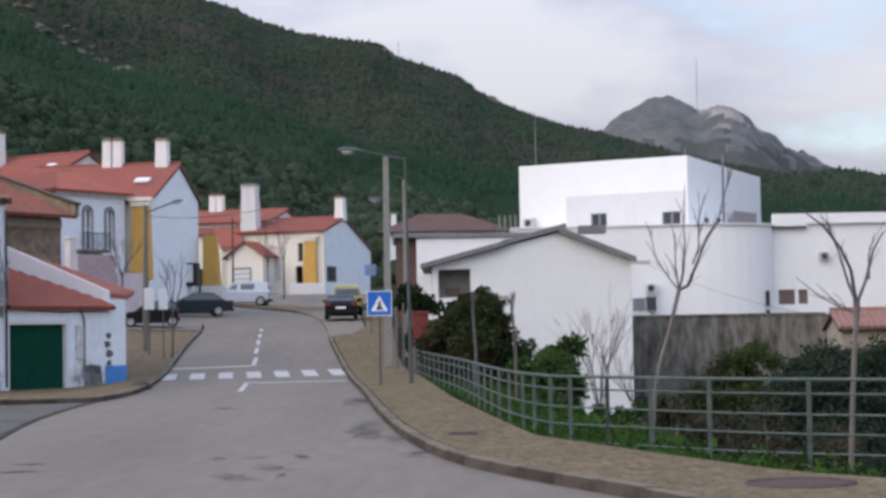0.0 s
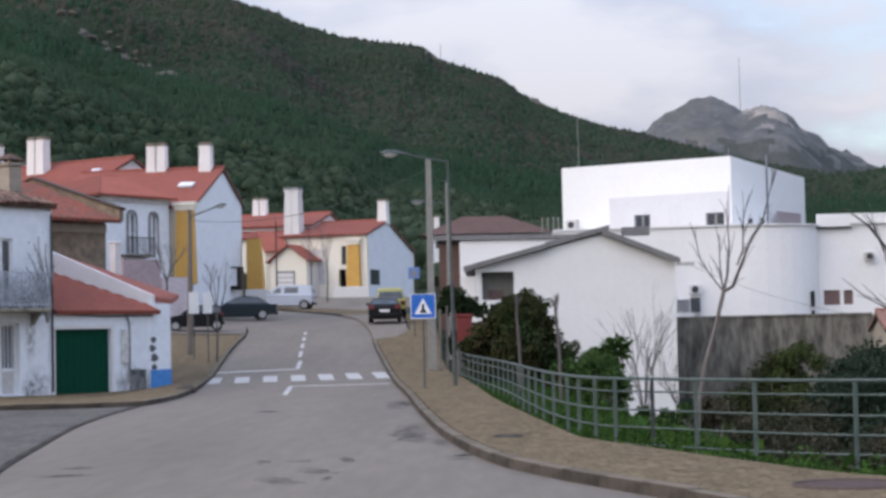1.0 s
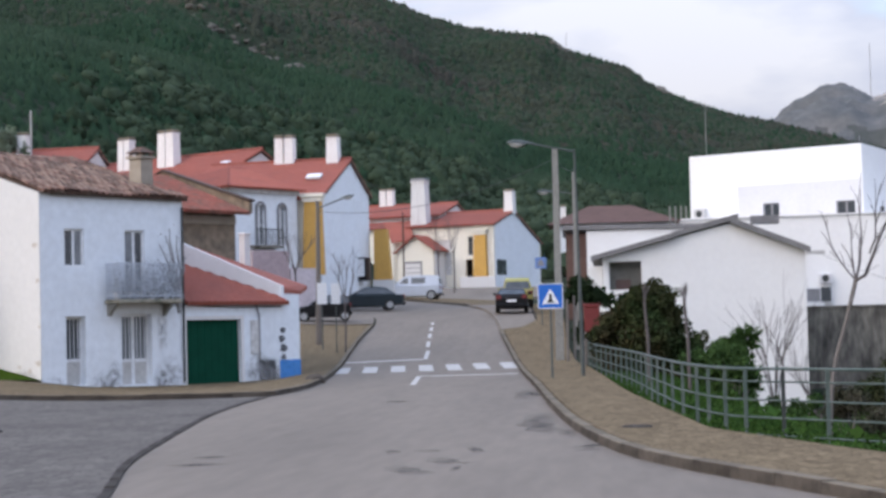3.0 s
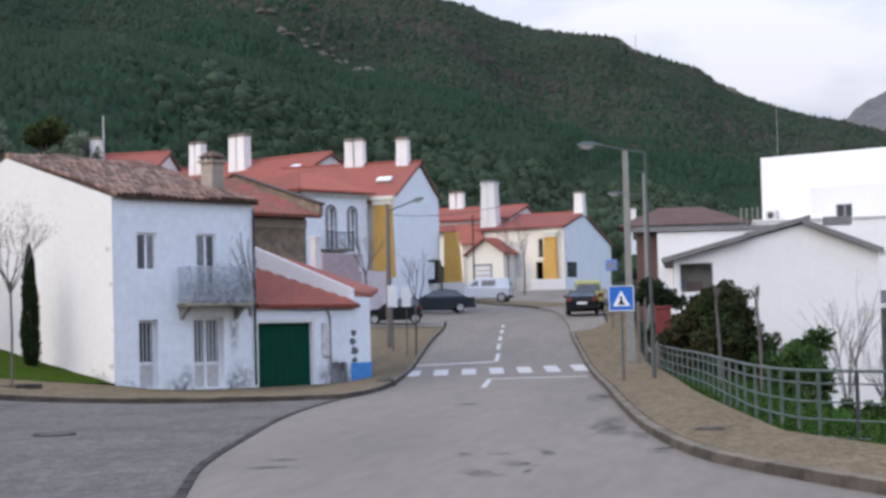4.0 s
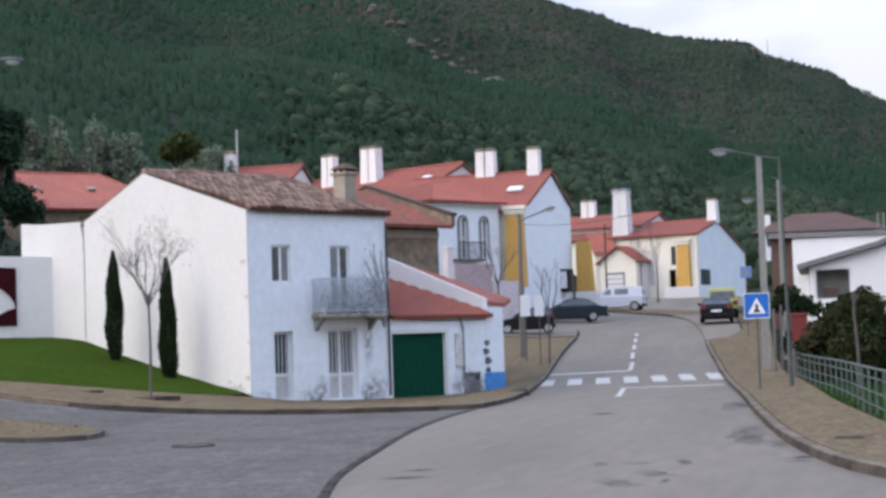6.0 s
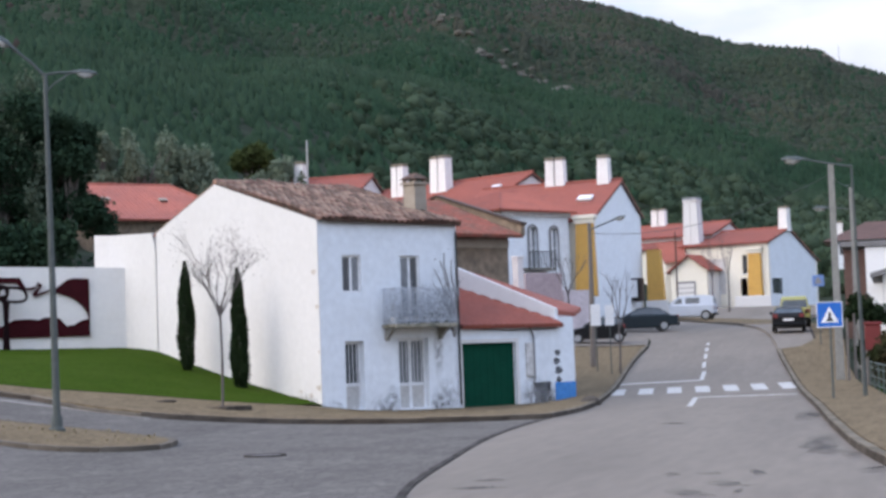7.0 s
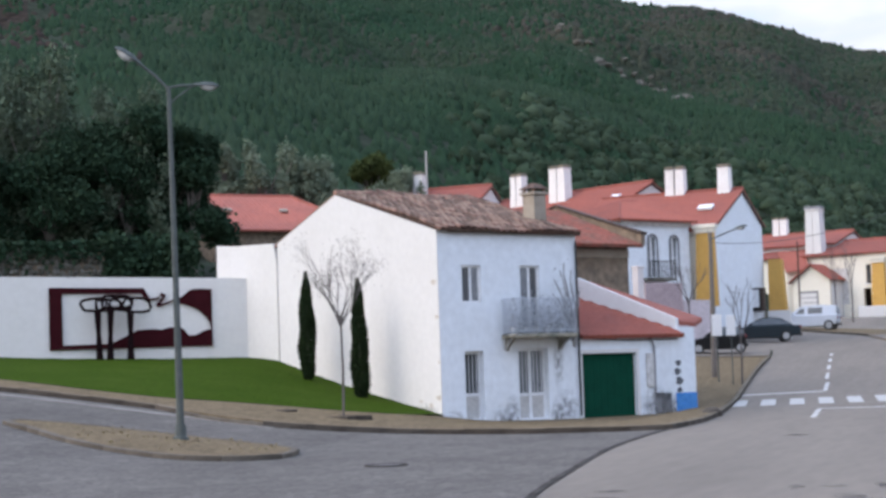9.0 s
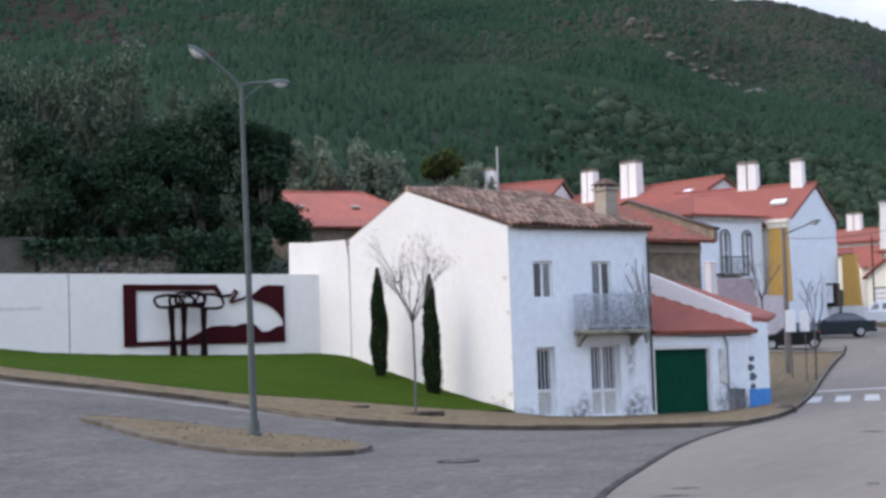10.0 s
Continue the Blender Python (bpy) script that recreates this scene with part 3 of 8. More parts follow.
def window(parent, x0, x1, z0, z1, y, name="window", mullions=1, rails=0, frame_mat="frame", glass="glass", depth=0.12, sill=True, arch=False, stile=0.065, panes=None):
    """A window set into an opening: frame with uprights, panes behind, and a sill; the wall's face is at y, inside is +y."""
    f, yy = 0.065, y + depth
    bm = bmesh.new()
    for a, b, c, d in ((x0, x0 + f, z0, z1), (x1 - f, x1, z0, z1), (x0 + f, x1 - f, z0, z0 + f), (x0 + f, x1 - f, z1 - f, z1)):
        box(bm, a, b, yy, yy + 0.06, c, d)
    for k in range(1, mullions + 1):
        xm = x0 + (x1 - x0) * k / (mullions + 1)
        box(bm, xm - stile, xm + stile, yy - 0.01, yy + 0.05, z0 + f, z1 - f)
    for k in range(1, rails + 1):
        zm = z0 + (z1 - z0) * k / (rails + 1)
        box(bm, x0 + f, x1 - f, yy + 0.003, yy + 0.045, zm - 0.02, zm + 0.02)
    w = part(name, bm, M[frame_mat], parent)
    for k in range(mullions + 1):
        a = x0 + (x1 - x0) * k / (mullions + 1)
        b = x0 + (x1 - x0) * (k + 1) / (mullions + 1)
        part("pane", cube(a + 0.01, b - 0.01, yy + 0.02, yy + 0.03, z0 + 0.01, z1 - 0.01), M[panes[k] if panes else glass], w)
    if sill:
        part("sill", cube(x0 - 0.08, x1 + 0.08, y - 0.07, y + depth, z0 - 0.07, z0, 0.01), M["old_shaded_white"], w)
    return w


def chimney(parent, x, y, z0, z1, w, d, flues=1, white="stack_white", cap="stack_cap"):
    """A tapered whitewashed stack, split into flues, with a capped vent head."""
    ch = None
    w, d, z1 = w * 0.92, d * 0.92, z1 + 0.08
    for k in range(flues):
        cx = x + (k - (flues - 1) / 2) * (w + 0.06)
        t = 0.86
        h = z1 - z0
        bm = bmesh.new()
        ring = lambda s, z: [(cx - w / 2 * s, y - d / 2 * s, z), (cx + w / 2 * s, y - d / 2 * s, z), (cx + w / 2 * s, y + d / 2 * s, z), (cx - w / 2 * s, y + d / 2 * s, z)]
        lofted(bm, [ring(1, z0), ring(t, z1 - 0.3), ring(t * 1.1, z1 - 0.28), ring(t * 1.1, z1 - 0.2)])
        ch = part("chimney", bm, M[white], parent)
        part("cap", lofted(bmesh.new(), [ring(t * 0.85, z1 - 0.198), ring(t * 0.85, z1 - 0.1), ring(t * 1.14, z1 - 0.09), ring(t * 0.9, z1)]), M[cap], ch, "weathered vent cap")
    return ch


def house(name, m, L, W, eave_f, eave_b, ridge_y, ridge_z, base, label, group="", holes=(), wall="white", gable="white", roof="terracotta", over=0.35, verge=0.15, rows=1):
    """A gabled house: x along the ridge, y into the depth, z as in the world."""
    h = thing(name, m, label, "house", group)
    part("wall", wall_with_holes(0, L, base, eave_f, 0, 0.3, list(holes)), M[wall], h)
    part("wall", cube(0, L, W - 0.3, W, base, eave_b), M[wall], h)
    for x, nm in ((0, "gable_wall"), (L - 0.3, "gable_wall")):
        part(nm, extrude(bmesh.new(), [(0.302, base), (W - 0.302, base), (W - 0.302, eave_b), (ridge_y, ridge_z - 0.12), (0.302, eave_f)], "x", x, x + 0.3), M[gable], h)
        part(nm, extrude(bmesh.new(), [(0.0, eave_f + 0.003), (0.302, eave_f + 0.003), (0.302, eave_f + 0.1)], "x", x, x + 0.3), M[gable], h)
    kf = (ridge_z - eave_f) / ridge_y
    kb = (ridge_z - eave_b) / (W - ridge_y)
    part("roof", roof_slope(-verge, L + verge, (-over, eave_f - over * kf + 0.06), (ridge_y, ridge_z + 0.06), rows=rows), M[roof], h)
    part("roof", roof_slope(-verge, L + verge, (W + over, eave_b - over * kb + 0.06), (ridge_y, ridge_z + 0.06)), M[roof], h)
    part("ridge", tube(bmesh.new(), [(-verge, ridge_y, ridge_z + 0.09), (L + verge, ridge_y, ridge_z + 0.09)], 0.11, 8), M[roof], h)
    for x in (-verge, L + verge - 0.12):
        part("verge", extrude(bmesh.new(), [(-over, eave_f - over * kf - 0.12), (ridge_y, ridge_z - 0.12), (ridge_y, ridge_z - 0.03), (-over, eave_f - over * kf - 0.03)], "x", x, x + 0.12), M["wood"], h)
        part("verge", extrude(bmesh.new(), [(W + over, eave_b - over * kb - 0.12), (ridge_y, ridge_z - 0.12), (ridge_y, ridge_z - 0.03), (W + over, eave_b - over * kb - 0.03)], "x", x, x + 0.12), M["wood"], h)
    return h


# ---------------------------------------------------------------- ground
def soft(x, w=1.0):
    return w * np.log1p(np.exp(np.clip(np.asarray(x, float) / w, -50, 50)))


def street(X, Y):
    """Height of the roadway: level in front, rising past the crossing, and rising to the side street."""
    return 0.13 * soft(-np.asarray(X, float) - 15.0) + 0.075 * soft(np.asarray(Y, float) - 66, 4) - 0.04 * soft(np.asarray(Y, float) - 94, 5)


def sm(a, b, x):
    k = np.clip((np.asarray(x, float) - a) / (b - a), 0, 1)
    return k * k * (3 - 2 * k)


RAIL_X, RAIL_Y = (11.5, 8.2, 5.5, 3.87, 2.33, 1.57, 1.1, 0.84, 0.23, -0.93, -2.6, -3.6), (18.5, 20.9, 23.1, 24.5, 26.6, 28.0, 31.5, 36.0, 48.0, 62.0, 76, 92)
VERGE_X = (11.0, 7.6, 5.5, 4.23, 3.71, 3.3, 2.9, 2.42, 2.09, 1.59, 1.27, 1.0, 0.64, 0.15, -0.47, -1.0, -1.3, -2.6, -3.6)
VERGE_Y = (4.5, 10.5, 15.0, 17.87, 18.47, 19.35, 20.71, 22.1, 23.28, 24.87, 26.05, 29.51, 34.5, 41.87, 54.44, 62.26, 64.0, 76, 92)


def hills(az, r):
    """Height of the wooded slope and of the rocky peak behind it, by bearing in degrees and distance."""
    top = np.interp(az, (-180, -60, -36, -24, -13.5, -11.4, -9.5, -8.0, -6.5, -5.5, -4.5, -3.5, -2.5, -1.4, -0.6, 0.0, 0.6, 1.2, 2.1, 3.1, 3.9, 4.6, 6.0, 7.5, 9.0, 10.5, 11.5, 12.2, 12.9, 13.6, 20, 60, 180),
                    (2, 9, 12.8, 12.4, 11.25, 10.74, 10.64, 10.28, 9.83, 9.3, 9.06, 9.02, 9.0, 8.95, 8.74, 8.54, 8.32, 7.76, 7.34, 6.98, 6.74, 6.55, 6.12, 5.72, 5.33, 5.05, 5.1, 5.17, 5.08, 4.96, 4.0, 2, 2))
    crest = 720 * np.tan(np.radians(top)) - 9.9
    foot = np.interp(az, (-180, -34, -26, -18, -10, 20, 180), (80, 84, 90, 128, 190, 150, 80))
    k = np.clip((r - foot) / (720 - foot), 0, 1)
    z = crest * (0.72 * k + 0.28 * k * k)
    z = np.where(r > 720, crest * (0.35 + 0.65 * np.exp(-((r - 720) / 160.0) ** 2)), z)
    peak = np.interp(az, (2, 4.6, 5.6, 6.5, 7.4, 8.0, 8.6, 9.3, 9.8, 10.8, 11.6, 13.6, 18, 24), (2, 6.1, 6.72, 6.96, 6.94, 6.64, 6.82, 6.5, 6.1, 5.38, 4.9, 4.3, 3, 0))
    high = 1600 * np.tan(np.radians(peak)) - 11.0
    return np.maximum(z, high * np.exp(-((r - 1600) / 330.0) ** 2))


def bumps(X, Y, size, seed):
    """Smooth uneven ground, about -1 to 1."""
    z = np.zeros_like(X)
    rng = np.random.RandomState(seed)
    for k in range(7):
        a, p, s = rng.uniform(0, 6.28), rng.uniform(0, 6.28), size * rng.uniform(0.5, 1.6)
        z += np.sin((X * math.cos(a) + Y * math.sin(a)) * 6.28 / s + p + 1.5 * np.sin((X * math.sin(a) - Y * math.cos(a)) * 4.1 / s + k))
    return z / 3.5


def land(X, Y):
    """Height of the open ground everywhere."""
    X, Y = np.asarray(X, float), np.asarray(Y, float)
    r, az = np.hypot(X, Y), np.degrees(np.arctan2(X, Y))
    base = street(np.clip(X, -70, 70), np.clip(Y, -60, 200)) - 0.10
    side = X - np.interp(Y, VERGE_Y, VERGE_X)
    right = (0.22 * sm(0.0, 1.6, side) + sm(1.8, 8.5, side) * (3.1 - 2.6 * sm(91, 112, Y))) * sm(2, 10, Y)
    back = sm(62, 84, Y) * sm(-16.5, -24, X) * 3.0
    h = hills(az, r)
    rough = bumps(X, Y, 130.0, 3) * np.clip(h / 60, 0, 1) * 7 + bumps(X, Y, 45.0, 5) * np.clip(h / 60, 0, 1) * 2.5
    fade = 1 - sm(0.75, 1.0, np.where(r < 720, r / 720, 0.0)) * 0.75
    fade = np.where((r >= 720) & (r < 1200), 0.25, fade)
    crag = (bumps(X, Y, 60.0, 21) * 3 + np.abs(bumps(X, Y, 26.0, 22)) * 3 + bumps(X, Y, 13.0, 23) * 1.3) * np.exp(-((r - 1560) / 300.0) ** 2) * (h > 60)
    return base - right + back + h + rough * fade + crag


def in_clearing(az, r):
    """The bare reddish slopes among the pines."""
    return (((az + 31.9) / 1.9) ** 2 + ((r - 315.0) / 50.0) ** 2 < 1) | (((az + 28.7) / 2.4) ** 2 + ((r - 215.0) / 44.0) ** 2 < 1)


def ground_sheet():
    az = np.concatenate([np.linspace(-180, -42, 50)[:-1], np.linspace(-42, 22, 330), np.linspace(22, 180, 50)[1:-1]])
    r = np.concatenate([[1.5, 4, 7, 10], np.arange(12, 130, 1.1), np.geomspace(131, 760, 130), np.geomspace(775, 1240, 22), np.linspace(1255, 1720, 75), np.geomspace(1760, 4800, 40)])
    A, Rr = np.meshgrid(np.radians(az), r)
    X, Y = Rr * np.sin(A), Rr * np.cos(A)
    Z = land(X, Y)
    verts = np.stack([X, Y, Z], -1).reshape(-1, 3).tolist()
    n, faces = len(az), []
    for i in range(len(r) - 1):
        for j in range(n):
            k = (j + 1) % n
            faces.append((i * n + j, i * n + k, (i + 1) * n + k, (i + 1) * n + j))
    faces.append(tuple(range(n))[::-1])
    g = raw("ground", verts, faces, M["earth"], smooth=True)
    g.data.materials.append(M["rock"])
    g.data.materials.append(M["red_earth"])
    g.data.materials.append(M["hazed_peak_scrub"])
    g.data.materials.append(M["sunlit_bare_rock"])
    A2, R2 = np.meshgrid(az, r[:-1])
    z2 = Z[:-1] + bumps(X[:-1], Y[:-1], 40.0, 31) * 14
    # past bearing 7.9 the high rock takes the sunlit colour
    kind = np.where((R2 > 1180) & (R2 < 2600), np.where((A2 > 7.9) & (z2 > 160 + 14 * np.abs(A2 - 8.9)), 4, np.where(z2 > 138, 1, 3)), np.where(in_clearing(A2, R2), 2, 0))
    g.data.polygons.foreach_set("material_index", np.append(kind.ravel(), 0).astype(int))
    tagged(g, "scrubby brown-green earth rising to a wooded hill", "ground", kind="structure")
    return g


ground_sheet()


def along(pts, step):
    """Points of a smooth curve through pts, about a step apart."""
    p = np.array(pts, float)
    out = []
    for i in range(len(p) - 1):
        a, b, c, d = p[max(i - 1, 0)], p[i], p[i + 1], p[min(i + 2, len(p) - 1)]
        n = max(1, int(round(np.linalg.norm(c - b) / step)))
        for k in range(n):
            t = k / n
            out.append(0.5 * (2 * b + (c - a) * t + (2 * a - 5 * b + 4 * c - d) * t * t + (3 * b - a - 3 * c + d) * t ** 3))
    out.append(p[-1])
    return np.array(out)


def resample(p, n):
    s = np.concatenate([[0], np.cumsum(np.linalg.norm(np.diff(p, axis=0), axis=1))])
    q = np.linspace(0, s[-1], n)
    return np.stack([np.interp(q, s, p[:, k]) for k in range(p.shape[1])], -1)


def sheet(name, left, right, material, lift, label, category, n=160, across=24, skirt=0.0, height=None):
    """A surface that follows the street's height between two lines in plan."""
    a, b = resample(along(left, 1.0), n), resample(along(right, 1.0), n)
    f = np.linspace(0, 1, across)[None, :, None]
    P = a[:, None, :2] * (1 - f) + b[:, None, :2] * f
    Z = (height or street)(P[..., 0], P[..., 1]) + lift
    verts = np.concatenate([P, Z[..., None]], -1).reshape(-1, 3)
    faces = [(i * across + j, i * across + j + 1, (i + 1) * across + j + 1, (i + 1) * across + j) for i in range(n - 1) for j in range(across - 1)]
    verts = verts.tolist()
    if skirt:
        rim = [i * across for i in range(n)] + [(n - 1) * across + j for j in range(1, across)] + [i * across + across - 1 for i in range(n - 2, -1, -1)] + list(range(across - 2, 0, -1))
        k0 = len(verts)
        verts += [[verts[i][0], verts[i][1], verts[i][2] - skirt] for i in rim]
        m = len(rim)
        faces += [(rim[i], rim[(i + 1) % m], k0 + (i + 1) % m, k0 + i) for i in range(m)]
    ob = raw(name, verts, faces, material, smooth=False)
    return tagged(ob, label, category, kind="structure")


KERB_R = [(9.5, 3.0), (5.5, 9.5), (2.85, 14.6), (1.73, 17.6), (0.76, 20.33), (0.08, 22.98), (-0.5, 27.3), (-0.95, 32.3), (-1.47, 39.34), (-2.16, 49.3), (-3.13, 61.5), (-4.0, 71.5), (-4.9, 80.8), (-5.9, 92.6), (-7.4, 106.0), (-10.2, 121.0), (-16.0, 136.0), (-26.0, 147.0), (-40.0, 154.0)]
KERB_L = [(-8.6, 45.6), (-8.6, 50.0), (-8.95, 55.0), (-9.5, 60.5), (-10.0, 66.0), (-10.7, 73.3), (-11.4, 82.0), (-12.0, 91.9), (-13.2, 100.0), (-15.8, 110.0), (-21.0, 121.0), (-31.0, 131.0), (-45.0, 138.0)]
SEAM = [(-2.2, 3.0), (-3.4, 10.0), (-5.15, 18.14), (-6.15, 22.8), (-7.0, 28.5), (-7.9, 35.2), (-8.4, 41.0), (-8.6, 45.6)]
FRONT = [(-8.6, 45.6), (-9.6, 45.1), (-11.4, 44.7), (-14.4, 44.6), (-16.4, 43.4), (-18.1, 42.5), (-19.5, 42.55), (-20.6, 43.1), (-21.6, 43.95), (-23.8, 44.15), (-25.5, 44.2), (-27.0, 43.95), (-28.74, 43.9), (-36.0, 46.6), (-46.0, 51.4)]
tagged(sheet("road", SEAM + KERB_L[1:], KERB_R, M["asphalt"], 0.0, "worn grey asphalt road bending uphill", "road", n=260, across=30), kind="structure")
sheet("side_street", [(-30.0, 3.0), (-36.0, 20.0), (-42.0, 32.0), (-47.0, 40.0), (-52.0, 48.0)], SEAM[:-1] + FRONT, M["setts"], -0.004, "bluish grey worn side street surface", "road", n=240, across=60)
# the street goes on behind
sheet("road", [(-2.2, 3.0), (-1.5, -30.0)], [(9.5, 3.0), (22.0, -30.0)], M["asphalt"], 0.0, "worn grey asphalt road", "road", n=30, across=10)
sheet("side_street", [(-30.0, 3.0), (-28.0, -30.0)], [(-2.2, 3.0), (-1.5, -30.0)], M["setts"], -0.004, "bluish grey worn side street surface", "road", n=30, across=20)
# pavements: beside the rail, along the houses, and the square with the parked cars
PAVE_R = list(zip(VERGE_X, VERGE_Y))[:-2] + [(-2.0, 76.0), (-2.6, 92.0), (-3.6, 106), (-7.0, 123), (-13.0, 139.0), (-24.0, 151.0), (-39.0, 158.0)]
sheet("pavement", [(x + 0.12, y) for x, y in KERB_R[:-2]] + [(-25.9, 147.3), (-39.9, 154.3)], PAVE_R, M["calcada"], 0.12, "sandy limestone sett pavement beside the railing", "pavement", n=260, across=10, skirt=0.5)
# a lay-by for parked cars, let into the pavement
LAYBY = [(-4.3, 85.5), (-3.9, 91.0), (-4.5, 101.0), (-5.3, 114.0)]
sheet("layby", [(-5.22, 84.0), (-6.0, 92.6), (-7.5, 106.0), (-9.2, 116.0)], LAYBY, M["asphalt"], 0.128, "grey asphalt lay-by where cars are parked", "lay-by", n=60, across=8, skirt=0.2)
sheet("forecourt", [(-7.1, 123.0), (-13.1, 139.0), (-24.0, 151.2)], [(-5.0, 150.0), (-8.5, 158.9), (-24.0, 159.3)], M["asphalt"], 0.11, "grey forecourt rising to the white garden wall", "forecourt", n=60, across=24, skirt=0.3, height=lambda X, Y: street(X, Y) + 0.5 * sm(142, 158, Y))
LAWN_EDGE = [(-16.6, 52.2), (-17.1, 50.7), (-18.6, 49.4), (-20.2, 48.65), (-21.6, 47.85), (-22.9, 46.8), (-25.0, 46.55), (-27.0, 46.75), (-28.8, 46.8), (-30.8, 46.95), (-36.0, 49.0), (-46.0, 53.8)]
PAVE_L_OUT = [(x - 0.12, y) for x, y in KERB_L[::-1][4:]] + [(x, y + 0.12) for x, y in FRONT[1:]]
PAVE_L_IN = [(-18.5, 104.0), (-17.8, 92.0), (-17.0, 84.0), (-15.6, 76.0), (-13.4, 67.0), (-11.1, 62.0), (-11.2, 60.6), (-13.4, 57.3), (-15.9, 53.6)] + LAWN_EDGE[1:]


def tilted(X, Y):
    """The pavement falls towards the old house's door and the garage."""
    return street(X, Y) - 0.17 * sm(-17.2, -15.6, X) * (1 - sm(-11.6, -10.0, X)) * sm(46.5, 53.0, Y)


sheet("pavement", PAVE_L_OUT, PAVE_L_IN, M["calcada"], 0.12, "sandy sett pavement in front of the old house", "pavement", n=260, across=16, skirt=0.4, height=tilted)

# pale concrete gutter beside the kerb
GUTTER = [(-17.9, 42.4), (-19.76, 42.6), (-21.38, 42.75), (-23.0, 42.88), (-24.8, 43.0), (-26.35, 42.82), (-28.0, 42.7), (-35.5, 45.6), (-45.0, 50.2)]
sheet("gutter", [(x, y - 0.2) for x, y in GUTTER], [(x, y + 0.24) for x, y in GUTTER], M["gutter"], 0.006, "pale worn concrete gutter strip along the kerb", "gutter", n=80, across=3, skirt=0.05)

# lawn, rising from the pavement to the white walls
LAWN_TOP = [(-16.6, 52.5, 0.34), (-20.0, 54.7, 1.12), (-22.45, 56.3, 1.78), (-23.8, 57.2, 2.16), (-25.3, 58.25, 2.34), (-28.8, 56.3, 2.42), (-32.6, 54.1, 2.62), (-34.7, 52.9, 2.9), (-46.0, 46.6, 4.6)]


def lawn():
    n, across = 120, 30
    a, b = resample(along(LAWN_EDGE, 0.5), n), resample(along(LAWN_TOP, 0.5), n)
    verts, faces = [], []
    for i in range(n):
        z0 = float(street(a[i][0], a[i][1])) + 0.13
        for j in range(across):
            f = j / (across - 1)
            g = f + 0.25 * f * (1 - f)
            x, y = a[i][0] * (1 - f) + b[i][0] * f, a[i][1] * (1 - f) + b[i][1] * f
            verts.append((x, y, z0 * (1 - g) + b[i][2] * g + 0.02 * noise.noise((x * 2, y * 2, 0))))
    faces = [(i * across + j, i * across + j + 1, (i + 1) * across + j + 1, (i + 1) * across + j) for i in range(n - 1) for j in range(across - 1)]
    ob = raw("lawn", verts, faces, M["grass"], smooth=True)
    tagged(ob, "short bright green lawn sloping up to white walls", "grass", kind="structure")


lawn()


def leaves(name, points, size, material, parent=None, flat=0.0, seed=1, jitter=0.5, rising=0.0):
    """Many small leaf-like flakes at the given points, each turned its own way."""
    rng = np.random.RandomState(seed)
    p = np.asarray(points, float)
    n = len(p)
    a = rng.normal(size=(n, 3))
    a[:, 2] += rising
    a /= np.linalg.norm(a, axis=1)[:, None]
    b = rng.normal(size=(n, 3))
    b[:, 2] *= 1 - flat
    b -= a * (a * b).sum(1)[:, None]
    b /= np.linalg.norm(b, axis=1)[:, None] + 1e-9
    s = size * rng.uniform(1 - jitter, 1 + jitter, (n, 1))
    v = np.stack([p - a * s * 0.5, p + b * s * 0.32, p + a * s * 0.5, p - b * s * 0.32], 1).reshape(-1, 3)
    f = np.arange(4 * n).reshape(n, 4)
    return raw(name, v.tolist(), f.tolist(), material, parent)


def clumps(centres, radii, count, seed, shell=0.55, squash=1.0):
    """Points gathered in uneven clumps, thicker to the outside."""
    rng = np.random.RandomState(seed)
    out = []
    for c, r in zip(centres, radii):
        k = max(4, int(count * (r ** 2) / sum(q ** 2 for q in radii)))
        d = rng.normal(size=(k, 3))
        d /= np.linalg.norm(d, axis=1)[:, None]
        q = r * (shell + (1 - shell) * rng.uniform(0, 1, (k, 1)))
        q *= 1 + 0.22 * np.sin(d[:, :1] * 5 + c[0]) * np.cos(d[:, 2:] * 6 + c[1])
        e = d * q
        e[:, 2] *= squash
        out.append(np.asarray(c) + e)
    return np.concatenate(out)


def leafy_tree(name, x, y, z, height, spread, label, material, seed, count=2600, size=0.28, trunk=0.16, low=0.25, group="", category="tree", plumes=False):
    t = thing(name, pose(x, y, z), label, category, group)
    rng = random.Random(seed)
    bm = bmesh.new()
    top = height * 0.62
    tube(bm, [(0, 0, -0.4), (0.05, 0.03, height * 0.2), (0.12, -0.05, height * 0.42), (0.05, 0.05, top)], [trunk * 1.25, trunk, trunk * 0.75, trunk * 0.35], 8)
    centres, radii = [], []
    for k in range(70 if plumes else 18):
        a, h = rng.uniform(0, 6.28), height * rng.uniform(low + 0.06, 0.92)
        q = spread * rng.uniform(0.25, 0.95 if plumes else 0.75) * (1 - 0.5 * max(0, (h / height - 0.6) / 0.4))
        c = (q * math.cos(a), q * math.sin(a), h)
        centres.append(c)
        radii.append(spread * (rng.uniform(0.13, 0.24) if plumes else rng.uniform(0.3, 0.48)))
        s = height * rng.uniform(0.2, 0.45)
        tube(bm, [(0.05, 0, s), (c[0] * 0.5, c[1] * 0.5, (s + h) / 2 + 0.2), c], [trunk * 0.45, trunk * 0.3, trunk * 0.1], 5)
    part("trunk", bm, M["bark"], t)
    pts = clumps(centres, radii, count, seed, 0.2 if plumes else 0.45, 1.7 if plumes else 0.8)
    pts = pts[pts[:, 2] > height * low * 0.7]
    leaves("crown", pts, size, material, t, seed=seed, rising=1.6 if plumes else 0.0)
    return t


